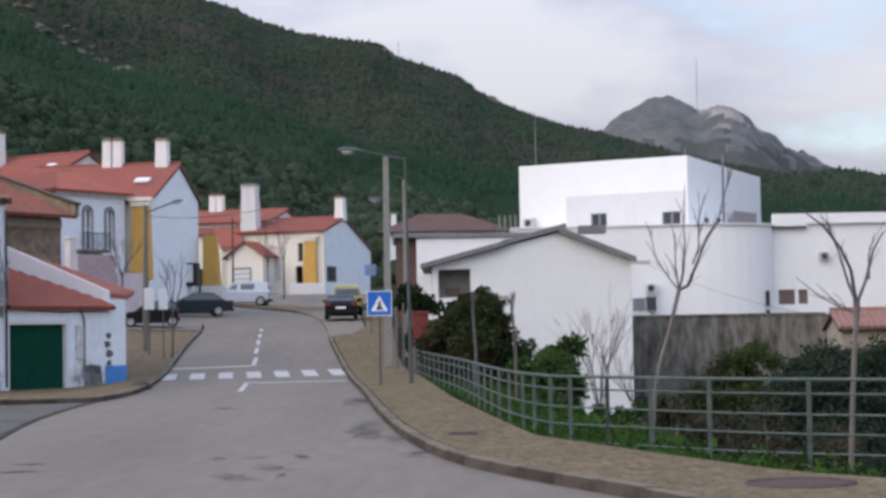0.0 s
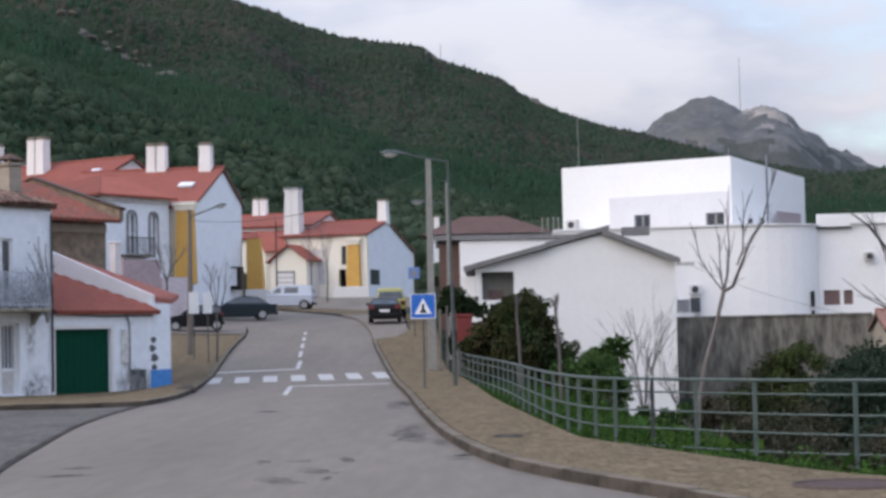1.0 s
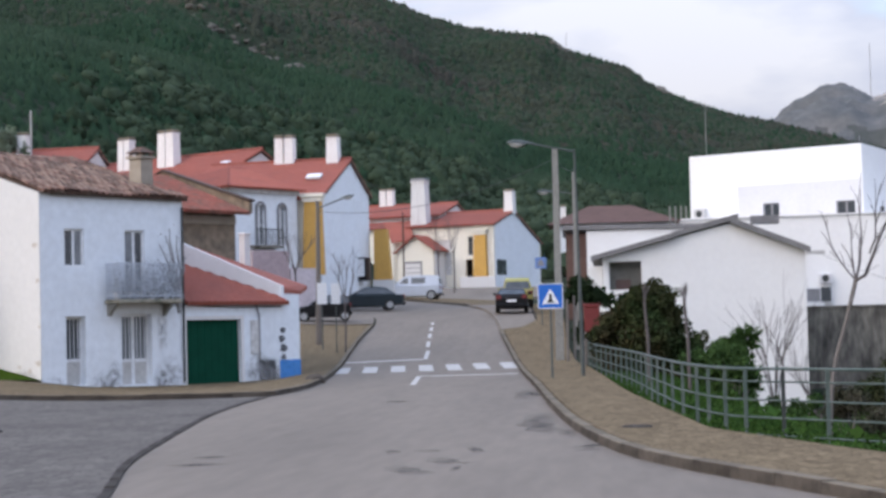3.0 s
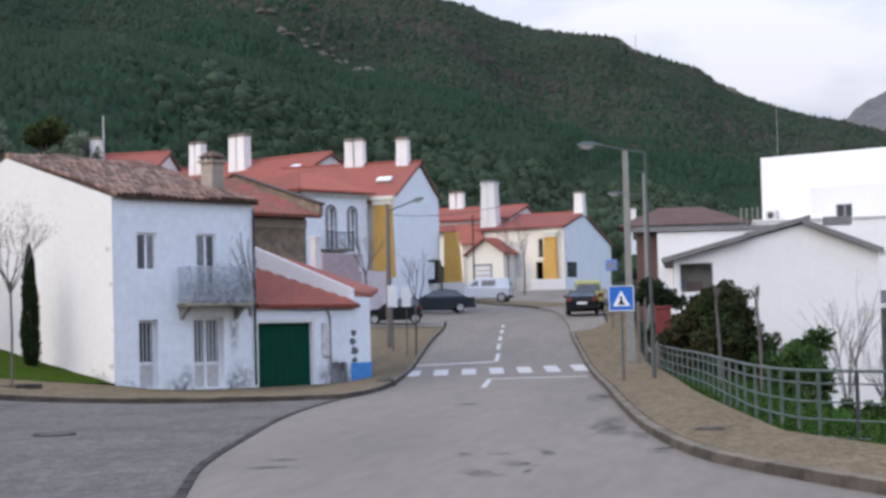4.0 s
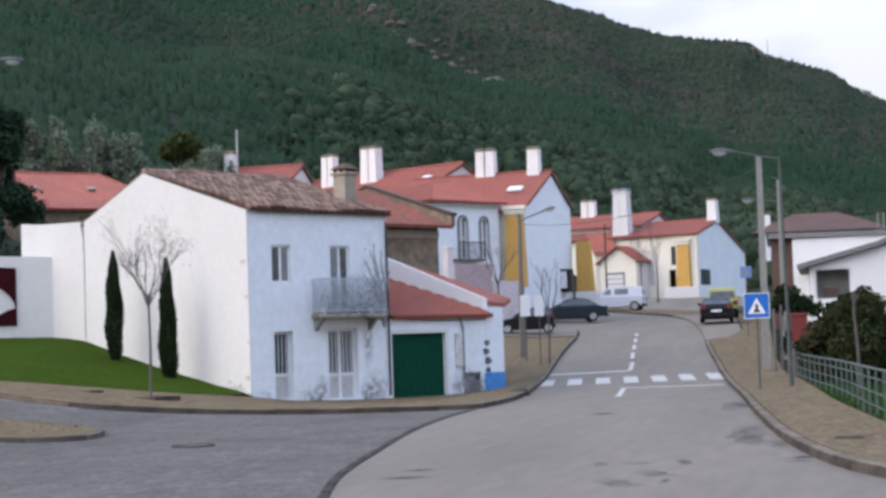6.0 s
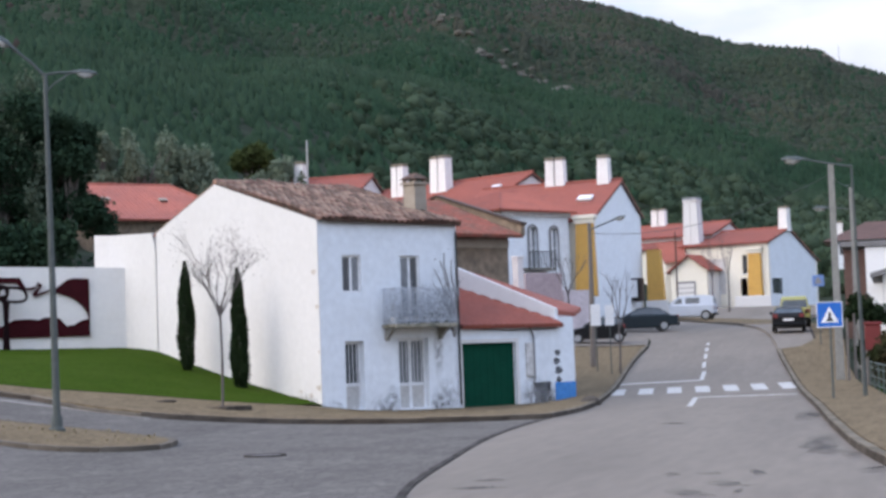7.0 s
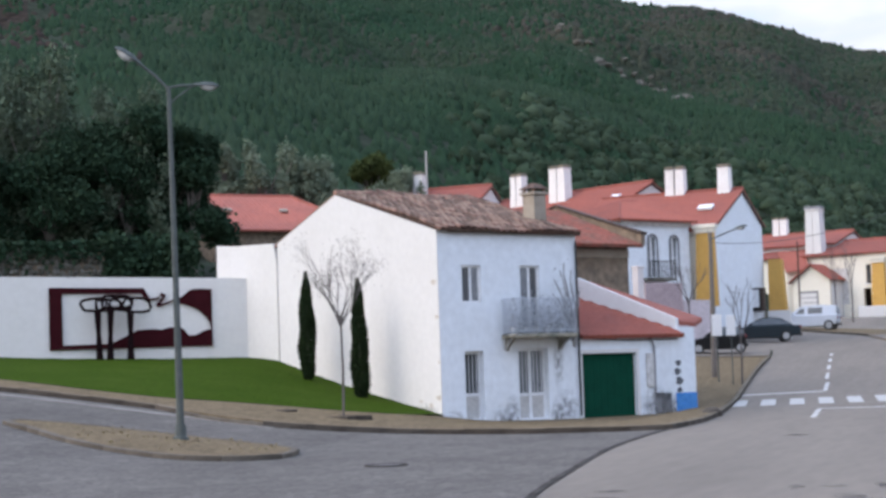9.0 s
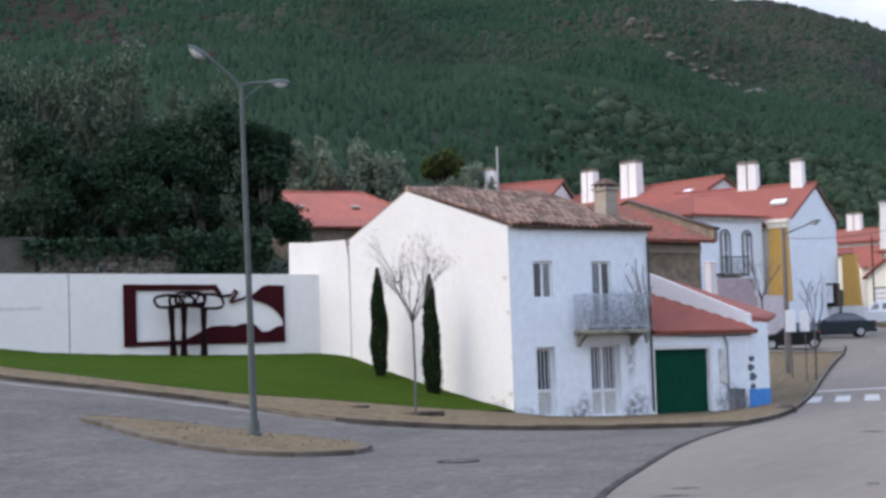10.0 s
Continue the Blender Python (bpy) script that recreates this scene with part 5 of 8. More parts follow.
def arched_house():
    """The house with two arched balcony doors."""
    h = thing("arched_house", pose(-21.63, 102.76, 0, 0, 0, FACE), "white house with arched balcony doors and hipped red roof", "house", "houses up the street")
    L, ev = 5.6, 10.0
    doors = [(L - 3.45, L - 2.7, 6.6, 8.95), (L - 1.65, L - 0.95, 6.6, 8.95)]
    part("wall", wall_with_holes(0, L, 2.0, ev, 0, 0.3, doors), M["old_shaded_white"], h)
    part("wall", cube(0, 0.3, 0.302, 9, 2.0, ev), M["old_shaded_white"], h)
    part("wall", cube(L - 0.3, L, 0.302, 9, 2.0, ev), M["old_shaded_white"], h)
    part("wall", cube(0.302, L - 0.302, 8.7, 9, 2.0, ev), M["old_shaded_white"], h)
    part("roof", roof_slope(-0.4, L + 0.4, (-0.4, ev - 0.1), (4.5, ev + 1.5), hi=lambda x: min(1.0, (x + 0.4) / 4.9)), M["terracotta"], h)
    part("roof", roof_slope(-0.4, L + 0.4, (9.4, ev - 0.1), (4.5, ev + 1.5), hi=lambda x: min(1.0, (x + 0.4) / 4.9)), M["terracotta"], h)
    hip = part("roof", roof_slope(-0.4, 9.4, (-0.4, ev - 0.1), (4.5, ev + 1.5), hi=lambda x: max(0.01, 1 - abs(x - 4.5) / 4.9)), M["terracotta"], h)
    hip.matrix_local = Matrix(((0, 1, 0, 0), (1, 0, 0, 0), (0, 0, 1, 0), (0, 0, 0, 1)))
    part("ridge", tube(bmesh.new(), [(-0.4, -0.4, ev - 0.06), (4.5, 4.5, ev + 1.52), (L + 0.35, 4.5, ev + 1.52)], 0.05, 6), M["terracotta"], h)
    part("cornice", cube(-0.05, L + 0.05, -0.14, -0.002, ev - 0.42, ev - 0.16), M["stain"], h)
    for a, b, c, d in doors:
        w = window(h, a, b, c, d, 0, "balcony_door", mullions=1, rails=1, frame_mat="frame", depth=0.12, sill=False, glass="curtained")
        bm = bmesh.new()
        cx, r = (a + b) / 2, (b - a) / 2
        outer = [(cx + (r + 0.07) * math.cos(t), d - 0.25 + (r + 0.07) * math.sin(t)) for t in (math.pi * i / 12 for i in range(13))]
        inner = [(cx + (r - 0.02) * math.cos(t), d - 0.25 + (r - 0.02) * math.sin(t) * 0.8) for t in (math.pi * i / 12 for i in range(12, -1, -1))]
        extrude(bm, outer + [(a - 0.07, c)] + [(a, c)] + inner + [(b, c), (b + 0.07, c)], "y", -0.05, -0.003)
        part("surround", bm, M["lead"], w, "grey stone arched surround")
    b = part("balcony", cube(L - 4.0, L - 1.9, -0.7, -0.003, 6.42, 6.56), M["concrete"], h, "iron-railed balcony")
    for i in range(15):
        x = L - 3.95 + i * 2.0 / 14
        part("baluster", tube(bmesh.new(), [(x, -0.66, 6.56), (x, -0.66, 7.5)], 0.022, 4), M["dark_metal"], b)
    part("rail", tube(bmesh.new(), [(L - 3.98, -0.66, 7.5), (L - 1.92, -0.66, 7.5)], 0.03, 5), M["dark_metal"], b)
    part("terrace_wall", cube(L - 7.0, L - 4.1, -3.2, -2.95, 2.5, 6.1), M["pink"], h, "faded pink garden wall")
    part("terrace_wall", cube(L - 4.098, L - 2.0, -3.3, -3.0, 2.5, 5.15), M["pale_pink"], h, "pinkish white garden wall")
    return h


arched_house()

bh = house("gabled_house", pose(-26.1, 109.1, 0, 0, 0, -8.5), 9.0, 10.4, 9.5, 10.3, 6.2, 12.2, 2.5, "white gabled house with ochre buttresses and red roof", "houses up the street",
           holes=[(7.0, 7.6, 5.6, 7.2)], wall="old_shaded_white", gable="old_shaded_white")
part("corner_panel", cube(7.6, 8.1, -0.03, -0.003, 4.6, 9.3), M["cream"], bh, "cream corner strip")
pillar(bh, 8.12, 9.15, 0, 4.9, 9.2)
chimney(bh, 8.08, 5.9, 11.6, 13.75, 0.86, 0.86)
chimney(bh, 4.85, 6.1, 11.4, 13.85, 0.66, 0.8, 2)
rl = part("skylight", cube(-0.45, 0.45, -0.32, 0.32, 0.0, 0.14), M["sign_white"], bh, "white rooflight")
rl.matrix_local = pose(7.75, 2.9, 10.93, 23.5)
w = thing("bay_window", pose(-15.8, 115.4, 0), "small dark bay window with a bright blind", "window", "houses up the street")
part("case", cube(-0.3, 0.42, 0, 1.0, 4.7, 6.15), M["wood"], w)
part("blind", cube(-0.28, 0.14, -0.03, -0.003, 4.95, 6.05), M["sign_white"], w, "bright white blind")
for a, b, c, d in ((-0.4, -0.283, 4.7, 6.15), (0.143, 0.24, 4.7, 6.15), (-0.28, 0.14, 6.053, 6.15), (-0.28, 0.14, 4.7, 4.947)):
    part("frame", cube(a, b, -0.08, 0.02, c, d), M["black"], w)
p2 = thing("buttress", pose(-15.3, 118.0, 0, 0, 0, -4), "ochre-painted buttress against the house", "buttress", "houses up the street")
part("shaft", lofted(bmesh.new(), [[(-0.05, -0.4, 3.0), (1.15, -0.4, 3.0), (1.15, 0.4, 3.0), (-0.05, 0.4, 3.0)], [(0.0, -0.35, 8.0), (0.85, -0.35, 8.0), (0.85, 0.35, 8.0), (0.0, 0.35, 8.0)]]), M["ochre"], p2)
gwl = thing("garden_wall", pose(-15.2, 117.2, 0), "low white garden wall beside the gabled house", "wall", kind="structure")
part("wall", cube(-0.2, 1.2, 0, 0.25, 2.6, 4.75), M["white"], gwl)

rh = house("rear_house", pose(-36.70, 120.48, 0, 0, 0, -32), 14.0, 9.0, 11.1, 11.0, 4.5, 13.3, 4.0, "white house behind with a long red roof", "houses up the street", over=2.2)
chimney(rh, 6.95, 3.22, 11.9, 15.0, 0.8, 0.8, 2)
chimney(rh, 2.85, 3.27, 11.9, 14.85, 0.62, 0.7, 2)
rl = part("skylight", cube(-0.35, 0.35, -0.3, 0.3, 0.0, 0.14), M["sign_white"], rh, "white rooflight")
rl.matrix_local = pose(12.85, 2.32, 12.33, 26)
lh = house("upper_house", pose(-44.5, 119.3, 0, 0, 0, -6), 9.2, 9.0, 12.2, 12.0, 4.5, 14.35, 4.0, "white house higher up with a red roof", "houses up the street")
chimney(lh, 4.5, 3.0, 13.2, 15.45, 0.85, 0.8)
part("aerial", tube(bmesh.new(), [(5.05, 3.0, 13.2), (5.05, 3.0, 17.0)], 0.06, 5), M["pale_wood"], lh)

# beyond the bend
# the gable's blue shade is part of its wall colour
ch = house("corner_house", pose(-23.7, 164.2, 0, 0, 0, -17.5), 14.0, 12.0, 10.55, 9.3, 5.0, 11.9, 3.0, "white corner house with an ochre buttress and red roof", "houses past the bend",
           wall="cream", gable="old_shaded_white", holes=[(11.6, 12.05, 7.9, 9.5), (11.35, 12.0, 4.9, 7.5)])
pillar(ch, 12.3, 13.35, 0, 4.4, 9.6, 0.14)
windows_of(ch, [(11.6, 12.05, 7.9, 9.5)], mullions=0, frame_mat="wood")
# added dark backing stands for the shade deep in the porch
part("inner_wall", cube(10.5, 12.4, 1.6, 1.7, 3.2, 8.0), M["wood"], ch, "dark backing for the shade in a porch recess")
for a in (8.3, 10.05):
    part("pilaster", cube(a, a + 0.28, -0.1, -0.034, 6.2, 9.3), M["cream"], ch)
part("arch_band", cube(8.3, 10.33, -0.1, -0.034, 9.303, 9.5), M["cream"], ch)
chimney(ch, 13.75, 4.9, 11.6, 13.75, 0.95, 1.0)
part("loggia", cube(8.3, 10.2, -0.03, -0.003, 6.2, 9.3), M["stain"], ch)
gw = thing("gable_window", pose(-10.14, 160.86, 0.3, 0, 0, 72.5), "dark square window in a white gable", "window", "houses past the bend")
part("frame", cube(-0.35, 2.15, -0.06, -0.003, 5.7, 7.25), M["frame"], gw)
part("pane", cube(-0.25, 1.3, -0.08, -0.062, 5.8, 7.15), M["glass"], gw)
part("pane", cube(1.36, 2.05, -0.08, -0.062, 5.8, 7.15), M["glass"], gw)
th = house("tower_house", pose(-32.0, 168.5, 0, 0, 0, -14), 17.0, 10.0, 11.7, 11.5, 5.0, 13.0, 3.0, "white house with a massive split chimney and red roof", "houses past the bend")
tw = thing("chimney_tower", pose(-17.0, 163.2, 0, 0, 0, -14), "massive white split chimney rising from the ground", "chimney", "houses past the bend")
for k, x in enumerate((-0.33, 0.33)):
    ring = lambda s, z: [(x * s - 0.31 * s, -0.6 * s, z), (x * s + 0.31 * s, -0.6 * s, z), (x * s + 0.31 * s, 0.6 * s, z), (x * s - 0.31 * s, 0.6 * s, z)]
    st = part("flue", lofted(bmesh.new(), [ring(1.3, 3.6), ring(1.2, 9.5), ring(0.95, 14.5), ring(1.06, 14.55), ring(1.06, 14.7)]), M["white"], tw)
    part("cap", lofted(bmesh.new(), [ring(0.9, 14.702), ring(0.9, 14.76), ring(1.12, 14.77), ring(1.0, 14.9)]), M["lead"], st)
chimney(th, 10.2, 5.0, 12.2, 14.6, 0.72, 0.8, 2)
gh = thing("garage_annexe", pose(-18.75, 160.0, 0, 0, 0, -19), "cream garage annexe with an arched door", "garage", "houses past the bend")
part("wall", extrude(bmesh.new(), [(0, 3.2), (3.4, 3.2), (3.4, 8.5), (1.75, 9.6), (0, 8.4)], "y", 0, 0.3), M["cream"], gh)
part("wall", cube(3.1, 3.4, 0.302, 5, 3.2, 8.4), M["white"], gh)
for a, b in (((-0.35, 8.2), (1.75, 9.7)), ((3.75, 8.3), (1.75, 9.7))):
    sl = roof_slope(-5.2, 0.35, (a[0], a[1]), (b[0], b[1]))
    r = part("roof", sl, M["terracotta"], gh)
    r.matrix_local = Matrix(((0, 1, 0, 0), (-1, 0, 0, 0), (0, 0, 1, 0), (0, 0, 0, 1)))
g = part("door", cube(0.5, 2.3, -0.06, -0.003, 4.3, 7.4), M["lead"], gh, "pale panelled garage door")
for i in range(1, 7):
    part("panel", cube(0.62, 2.18, -0.075, -0.062, 4.35 + i * 0.42, 4.7 + i * 0.42), M["white"], g)
fw = thing("garden_wall", pose(-18.7, 159.5, 0), "low white garden wall before the corner house", "wall", kind="structure")
part("wall", cube(5.42, 8.5, -0.4, -0.1, 3.5, 5.93, 0.04), M["white"], fw)
lt = thing("lean_to", pose(0, 0, 0), "cream lean-to under a small red tile roof", "annexe", "houses past the bend")
bm = bmesh.new()
top = [(-20.3, 162.75, 11.1), (-17.9, 163.0, 10.95), (-17.4, 160.55, 9.4), (-19.3, 160.4, 9.2)]
lofted(bm, [[(x, y, z - 0.14) for x, y, z in top], top])
part("roof", bm, M["terracotta"], lt)
part("wall", extrude(bmesh.new(), [(-20.3, 162.9), (-17.6, 162.9), (-17.6, 160.9), (-19.3, 160.8)], "z", 3.2, 9.1), M["cream"], lt)

# ---------------------------------------------------------------- white hall and sheds across the dip
def hall():
    h = thing("gabled_hall", pose(0, 80.0, 0), "long white rendered hall with grey verge boards", "hall")
    part("wall", wall_with_holes(-0.5, 8.15, -3.4, 4.3, 0, 0.3, [(-0.26, 1.16, 3.05, 4.27)]), M["hall_white"], h)
    part("gable_wall", extrude(bmesh.new(), [(-0.5, 4.303), (8.15, 4.303), (8.15, 4.52), (5.3, 5.86), (2.55, 5.2), (-0.5, 4.45)], "y", 0, 0.3), M["hall_white"], h)
    part("wall", cube(7.85, 8.15, 0.302, 18, -3.4, 4.4), M["hall_white"], h)
    part("wall", cube(-0.5, -0.2, 0.302, 18, -3.4, 4.4), M["hall_white"], h)
    part("recess", cube(-0.19, 1.2, 0.9, 1.0, 2.9, 4.3), M["post"], h)
    part("recess_window", cube(0.05, 0.7, 0.82, 0.898, 2.95, 3.5), M["shutter"], h)
    for x0, z0, x1, z1, y0, t in ((-1.0, 4.46, 2.65, 5.40, -0.35, 0.15), (2.55, 5.42, 5.35, 6.13, -0.2, 0.16), (5.0, 5.98, 8.35, 4.62, -0.35, 0.19)):
        part("verge", extrude(bmesh.new(), [(x0, z0), (x1, z1), (x1, z1 - t), (x0, z0 - t)], "y", y0, y0 + 0.12), M["grey_roof"], h, "grey verge board")
        part("roof", extrude(bmesh.new(), [(x0, z0 + 0.003), (x1, z1 + 0.003), (x1, z1 + 0.06), (x0, z0 + 0.06)], "y", y0, 18.3), M["grey_roof"], h)
    part("gutter", cube(8.2, 8.95, -0.35, 0.1, 4.36, 4.5), M["pale_wood"], h)
    part("vent", cube(6.0, 7.2, 1.2, 2.0, 5.8, 6.15), M["grey_roof"], h)
    part("porch_wall", cube(-1.15, -0.52, 0.2, 3.0, -1.0, 4.1), M["hall_white"], h)
    return h


hall()


def shed():
    h = thing("low_shed", pose(0, 97.0, 0), "low white shed with a dark flat roof", "shed")
    part("wall", cube(-1.4, 5.4, 0, 9, -3.6, 6.49), M["hall_white"], h)
    part("roof", extrude(bmesh.new(), [(-2.6, 6.55), (5.6, 6.5), (5.6, 6.7), (-2.6, 6.8)], "y", -0.15, 9.5), M["grey_roof"], h)
    part("side", cube(-2.5, -1.41, 0.4, 9, -3.6, 6.4), M["brown_roof"], h)


shed()


def theatre():
    b = thing("white_hall_block", pose(4.9, 116.7, 0, 0, 0, -30), "tall plain white windowed block above a white hall", "building")
    L, W = 11.44, 12.5
    wins = [(4.98, 6.05, 7.78, 8.72), (9.75, 10.95, 7.62, 8.6)]
    part("wall", wall_with_holes(0, L, 1.5, 11.95, 0, 0.35, wins), M["hall_white"], b)
    part("wall", extrude(bmesh.new(), [(0.352, 1.5), (W, 1.5), (W, 11.4), (0.352, 11.93)], "x", L - 0.35, L), M["hall_white"], b)
    part("wall", cube(0, 0.35, 0.352, W, 1.5, 11.95), M["hall_white"], b)
    part("wall", cube(0.352, L - 0.352, W - 0.35, W, 1.5, 11.5), M["hall_white"], b)
    part("roof", cube(0.352, L - 0.352, 0.352, W - 0.352, 10.9, 11.1), M["grey_roof"], b)
    # a slightly greyer tone laid over the lower wall
    part("panel", wall_with_holes(3.3, L - 0.12, 7.5, 9.85, -0.03, -0.003, wins), M["hall_panel"], b, "slightly greyer lower panel")
    for s in wins:
        window(b, *s, 0, mullions=1, depth=0.1, frame_mat="lead", sill=False, glass="glass")
    for s in ((2.6, 3.2, 7.5, 8.3), (4.6, 5.1, 7.5, 8.4)):
        wn = part("window", cube(L + 0.003, L + 0.03, s[0], s[1], s[2], s[3]), M["glass"], b)
    rg = part("railing", cube(L + 0.38, L + 0.43, 6.4, 10.6, 8.84, 8.9), M["faded_slat"], b, "faded pinkish brown slatted balcony rail")
    for k in range(22):
        part("slat", cube(L + 0.39, L + 0.42, 6.4 + k * 0.19, 6.54 + k * 0.19, 7.46, 8.838), M["faded_slat"], rg)
    part("downpipe", tube(bmesh.new(), [(L + 0.05, 5.7, 7.4), (L + 0.05, 5.7, 12.4)], 0.06, 6), M["lead"], b)
    part("mast", tube(bmesh.new(), [(0.75, 0.9, 11.0), (0.75, 0.9, 15.4)], 0.025, 5), M["post"], b)
    part("mast", tube(bmesh.new(), [(L - 0.2, 0.2, 11.9), (L - 0.2, 0.2, 12.4)], 0.03, 5), M["lead"], b)
    cb = part("cooler", cube(0.4, 1.15, -0.42, -0.003, 8.0, 8.62, 0.03), M["stain"], b, "grey air-conditioning unit")
    part("fan", tube(bmesh.new(), [(0.78, -0.435, 8.3), (0.78, -0.422, 8.3)], 0.22, 14), M["dark_metal"], cb)
    lo = thing("white_lower_hall", pose(0, 0, 0), "broad white hall wall standing on a concrete base", "building")
    front = [(4.0, 105.6), (14.8, 104.4), (15.8, 104.44), (16.6, 104.58), (17.3, 104.82), (17.9, 105.15), (18.4, 105.55), (18.85, 106.1), (19.1, 106.57), (19.1, 116), (4.0, 116)]
    part("wall", extrude(bmesh.new(), front, "z", 2.2, 7.36), M["hall_white"], lo)
    part("coping", extrude(bmesh.new(), [(x + (0.1 if x > 10 else -0.1), y + (-0.12 if y < 110 else 0)) for x, y in front], "z", 7.363, 7.45), M["hall_white"], lo)
    part("window", cube(10.55, 12.02, 104.4, 104.75, 2.5, 3.32), M["frame"], lo)
    part("blind", cube(10.68, 11.4, 104.375, 104.399, 2.55, 3.27), M["lead"], lo)
    part("pane", cube(11.45, 12.0, 104.37, 104.399, 2.55, 3.35), M["glass"], lo)
    part("step", cube(10.5, 11.6, 103.9, 104.6, 2.05, 2.45), M["hall_white"], lo)
    part("cooler", cube(11.4, 12.05, 104.3, 104.7, 3.55, 4.1, 0.03), M["hall_panel"], lo, "grey air-conditioning unit")
    part("fan", tube(bmesh.new(), [(11.72, 104.285, 3.83), (11.72, 104.298, 3.83)], 0.2, 14), M["dark_metal"], lo)
    part("slit", cube(18.42, 18.62, 105.45, 105.9, 2.72, 3.6), M["dark"], lo)
    part("slit", cube(18.44, 18.6, 105.45, 105.9, 2.3, 2.5), M["dark"], lo)
    r = thing("white_wing", pose(19.103, 106.6, 0), "white single-storey wing with two small windows", "building")
    wins = [(0.24, 1.17, 2.8, 3.65), (1.38, 1.92, 2.82, 3.64)]
    part("wall", wall_with_holes(0, 14, 2.2, 7.3, 0, 0.3, wins), M["hall_white"], r)
    part("wall", cube(0, 14, -0.03, 0.3, 7.3, 8.05), M["hall_white"], r)
    part("wall", cube(0, 0.3, 0.302, 9, 2.2, 7.3), M["hall_white"], r)
    part("roof", cube(0.302, 14, 0.302, 9, 7.0, 7.2), M["grey_roof"], r)
    part("gutter", cube(-0.9, 1.9, -0.25, -0.035, 7.2, 7.3), M["dark_metal"], r)
    part("gutter", cube(1.903, 14.0, -0.2, -0.035, 7.42, 7.5), M["stain"], r)
    for s in wins:
        window(r, *s, 0, mullions=0, depth=0.1, frame_mat="shutter", sill=False, glass="shutter")
    for x, z in ((2.6, 5.3),):
        cl = part("cooler", cube(x, x + 0.55, -0.36, -0.003, z, z + 0.5, 0.03), M["pale_wood"], r)
        part("fan", tube(bmesh.new(), [(x + 0.27, -0.375, z + 0.25), (x + 0.27, -0.362, z + 0.25)], 0.18, 14), M["dark_metal"], cl)
    c = thing("concrete_wall", pose(9.1, 89.5, 0, 0, 0, -8), "dark stained concrete retaining wall", "wall", kind="structure")
    part("wall", cube(0.0, 9.2, 0, 0.5, -4.5, 2.1), M["concrete"], c)
    part("cap", cube(-0.05, 9.25, -0.06, 0.56, 2.103, 2.2), M["concrete"], c)
    t = thing("terrace", pose(9.1, 90.2, 0, 0, 0, -8), "raised yard behind the concrete wall", "terrace", kind="structure")
    part("slab", cube(-1, 20, 0, 30, 1.6, 2.05), M["concrete"], t)


theatre()


M["tan_roof"] = mat("tan_tile", (0.27, 0.135, 0.10), 0.9, second=(0.18, 0.11, 0.085), scale=0.7, amount=0.7, grain=4, grain_amount=0.15)


def small_house():
    h = house("cottage", pose(15.7, 73.0, 0, 0, 0, -6), 9.0, 6.0, 1.5, 1.5, 3.0, 2.1, -3.5, "small beige cottage with a weathered reddish roof", "", (), "beige", "beige", "tan_roof")
    return h


small_house()
fh = thing("brown_roofed_house", pose(-6.0, 192.0, 0), "distant house with a broad brown roof", "house")
part("wall", cube(0, 12.5, 0, 9, 4.0, 12.2), M["old_shaded_white"], fh)
for x in (0.8, 2.2, 3.4):
    part("window", cube(x, x + 0.8, -0.05, -0.003, 10.6, 11.7), M["glass"], fh)
part("roof", lofted(bmesh.new(), [[(-0.8, -0.8, 12.0), (13.3, -0.8, 12.0), (13.3, 9.8, 12.0), (-0.8, 9.8, 12.0)], [(3.5, 4.3, 14.1), (8.0, 4.3, 14.1), (8.0, 4.7, 14.1), (3.5, 4.7, 14.1)]]), M["brown_roof"], fh)
for x in (11.8, 12.37, 12.93, 13.43):
    part("vent_pipe", tube(bmesh.new(), [(x, -4.0, 4.0), (x, -4.0, 13.3)], 0.1, 6), M["post"], fh)
chimney(fh, 0.8, 4.0, 12.0, 14.2, 0.7, 0.7)


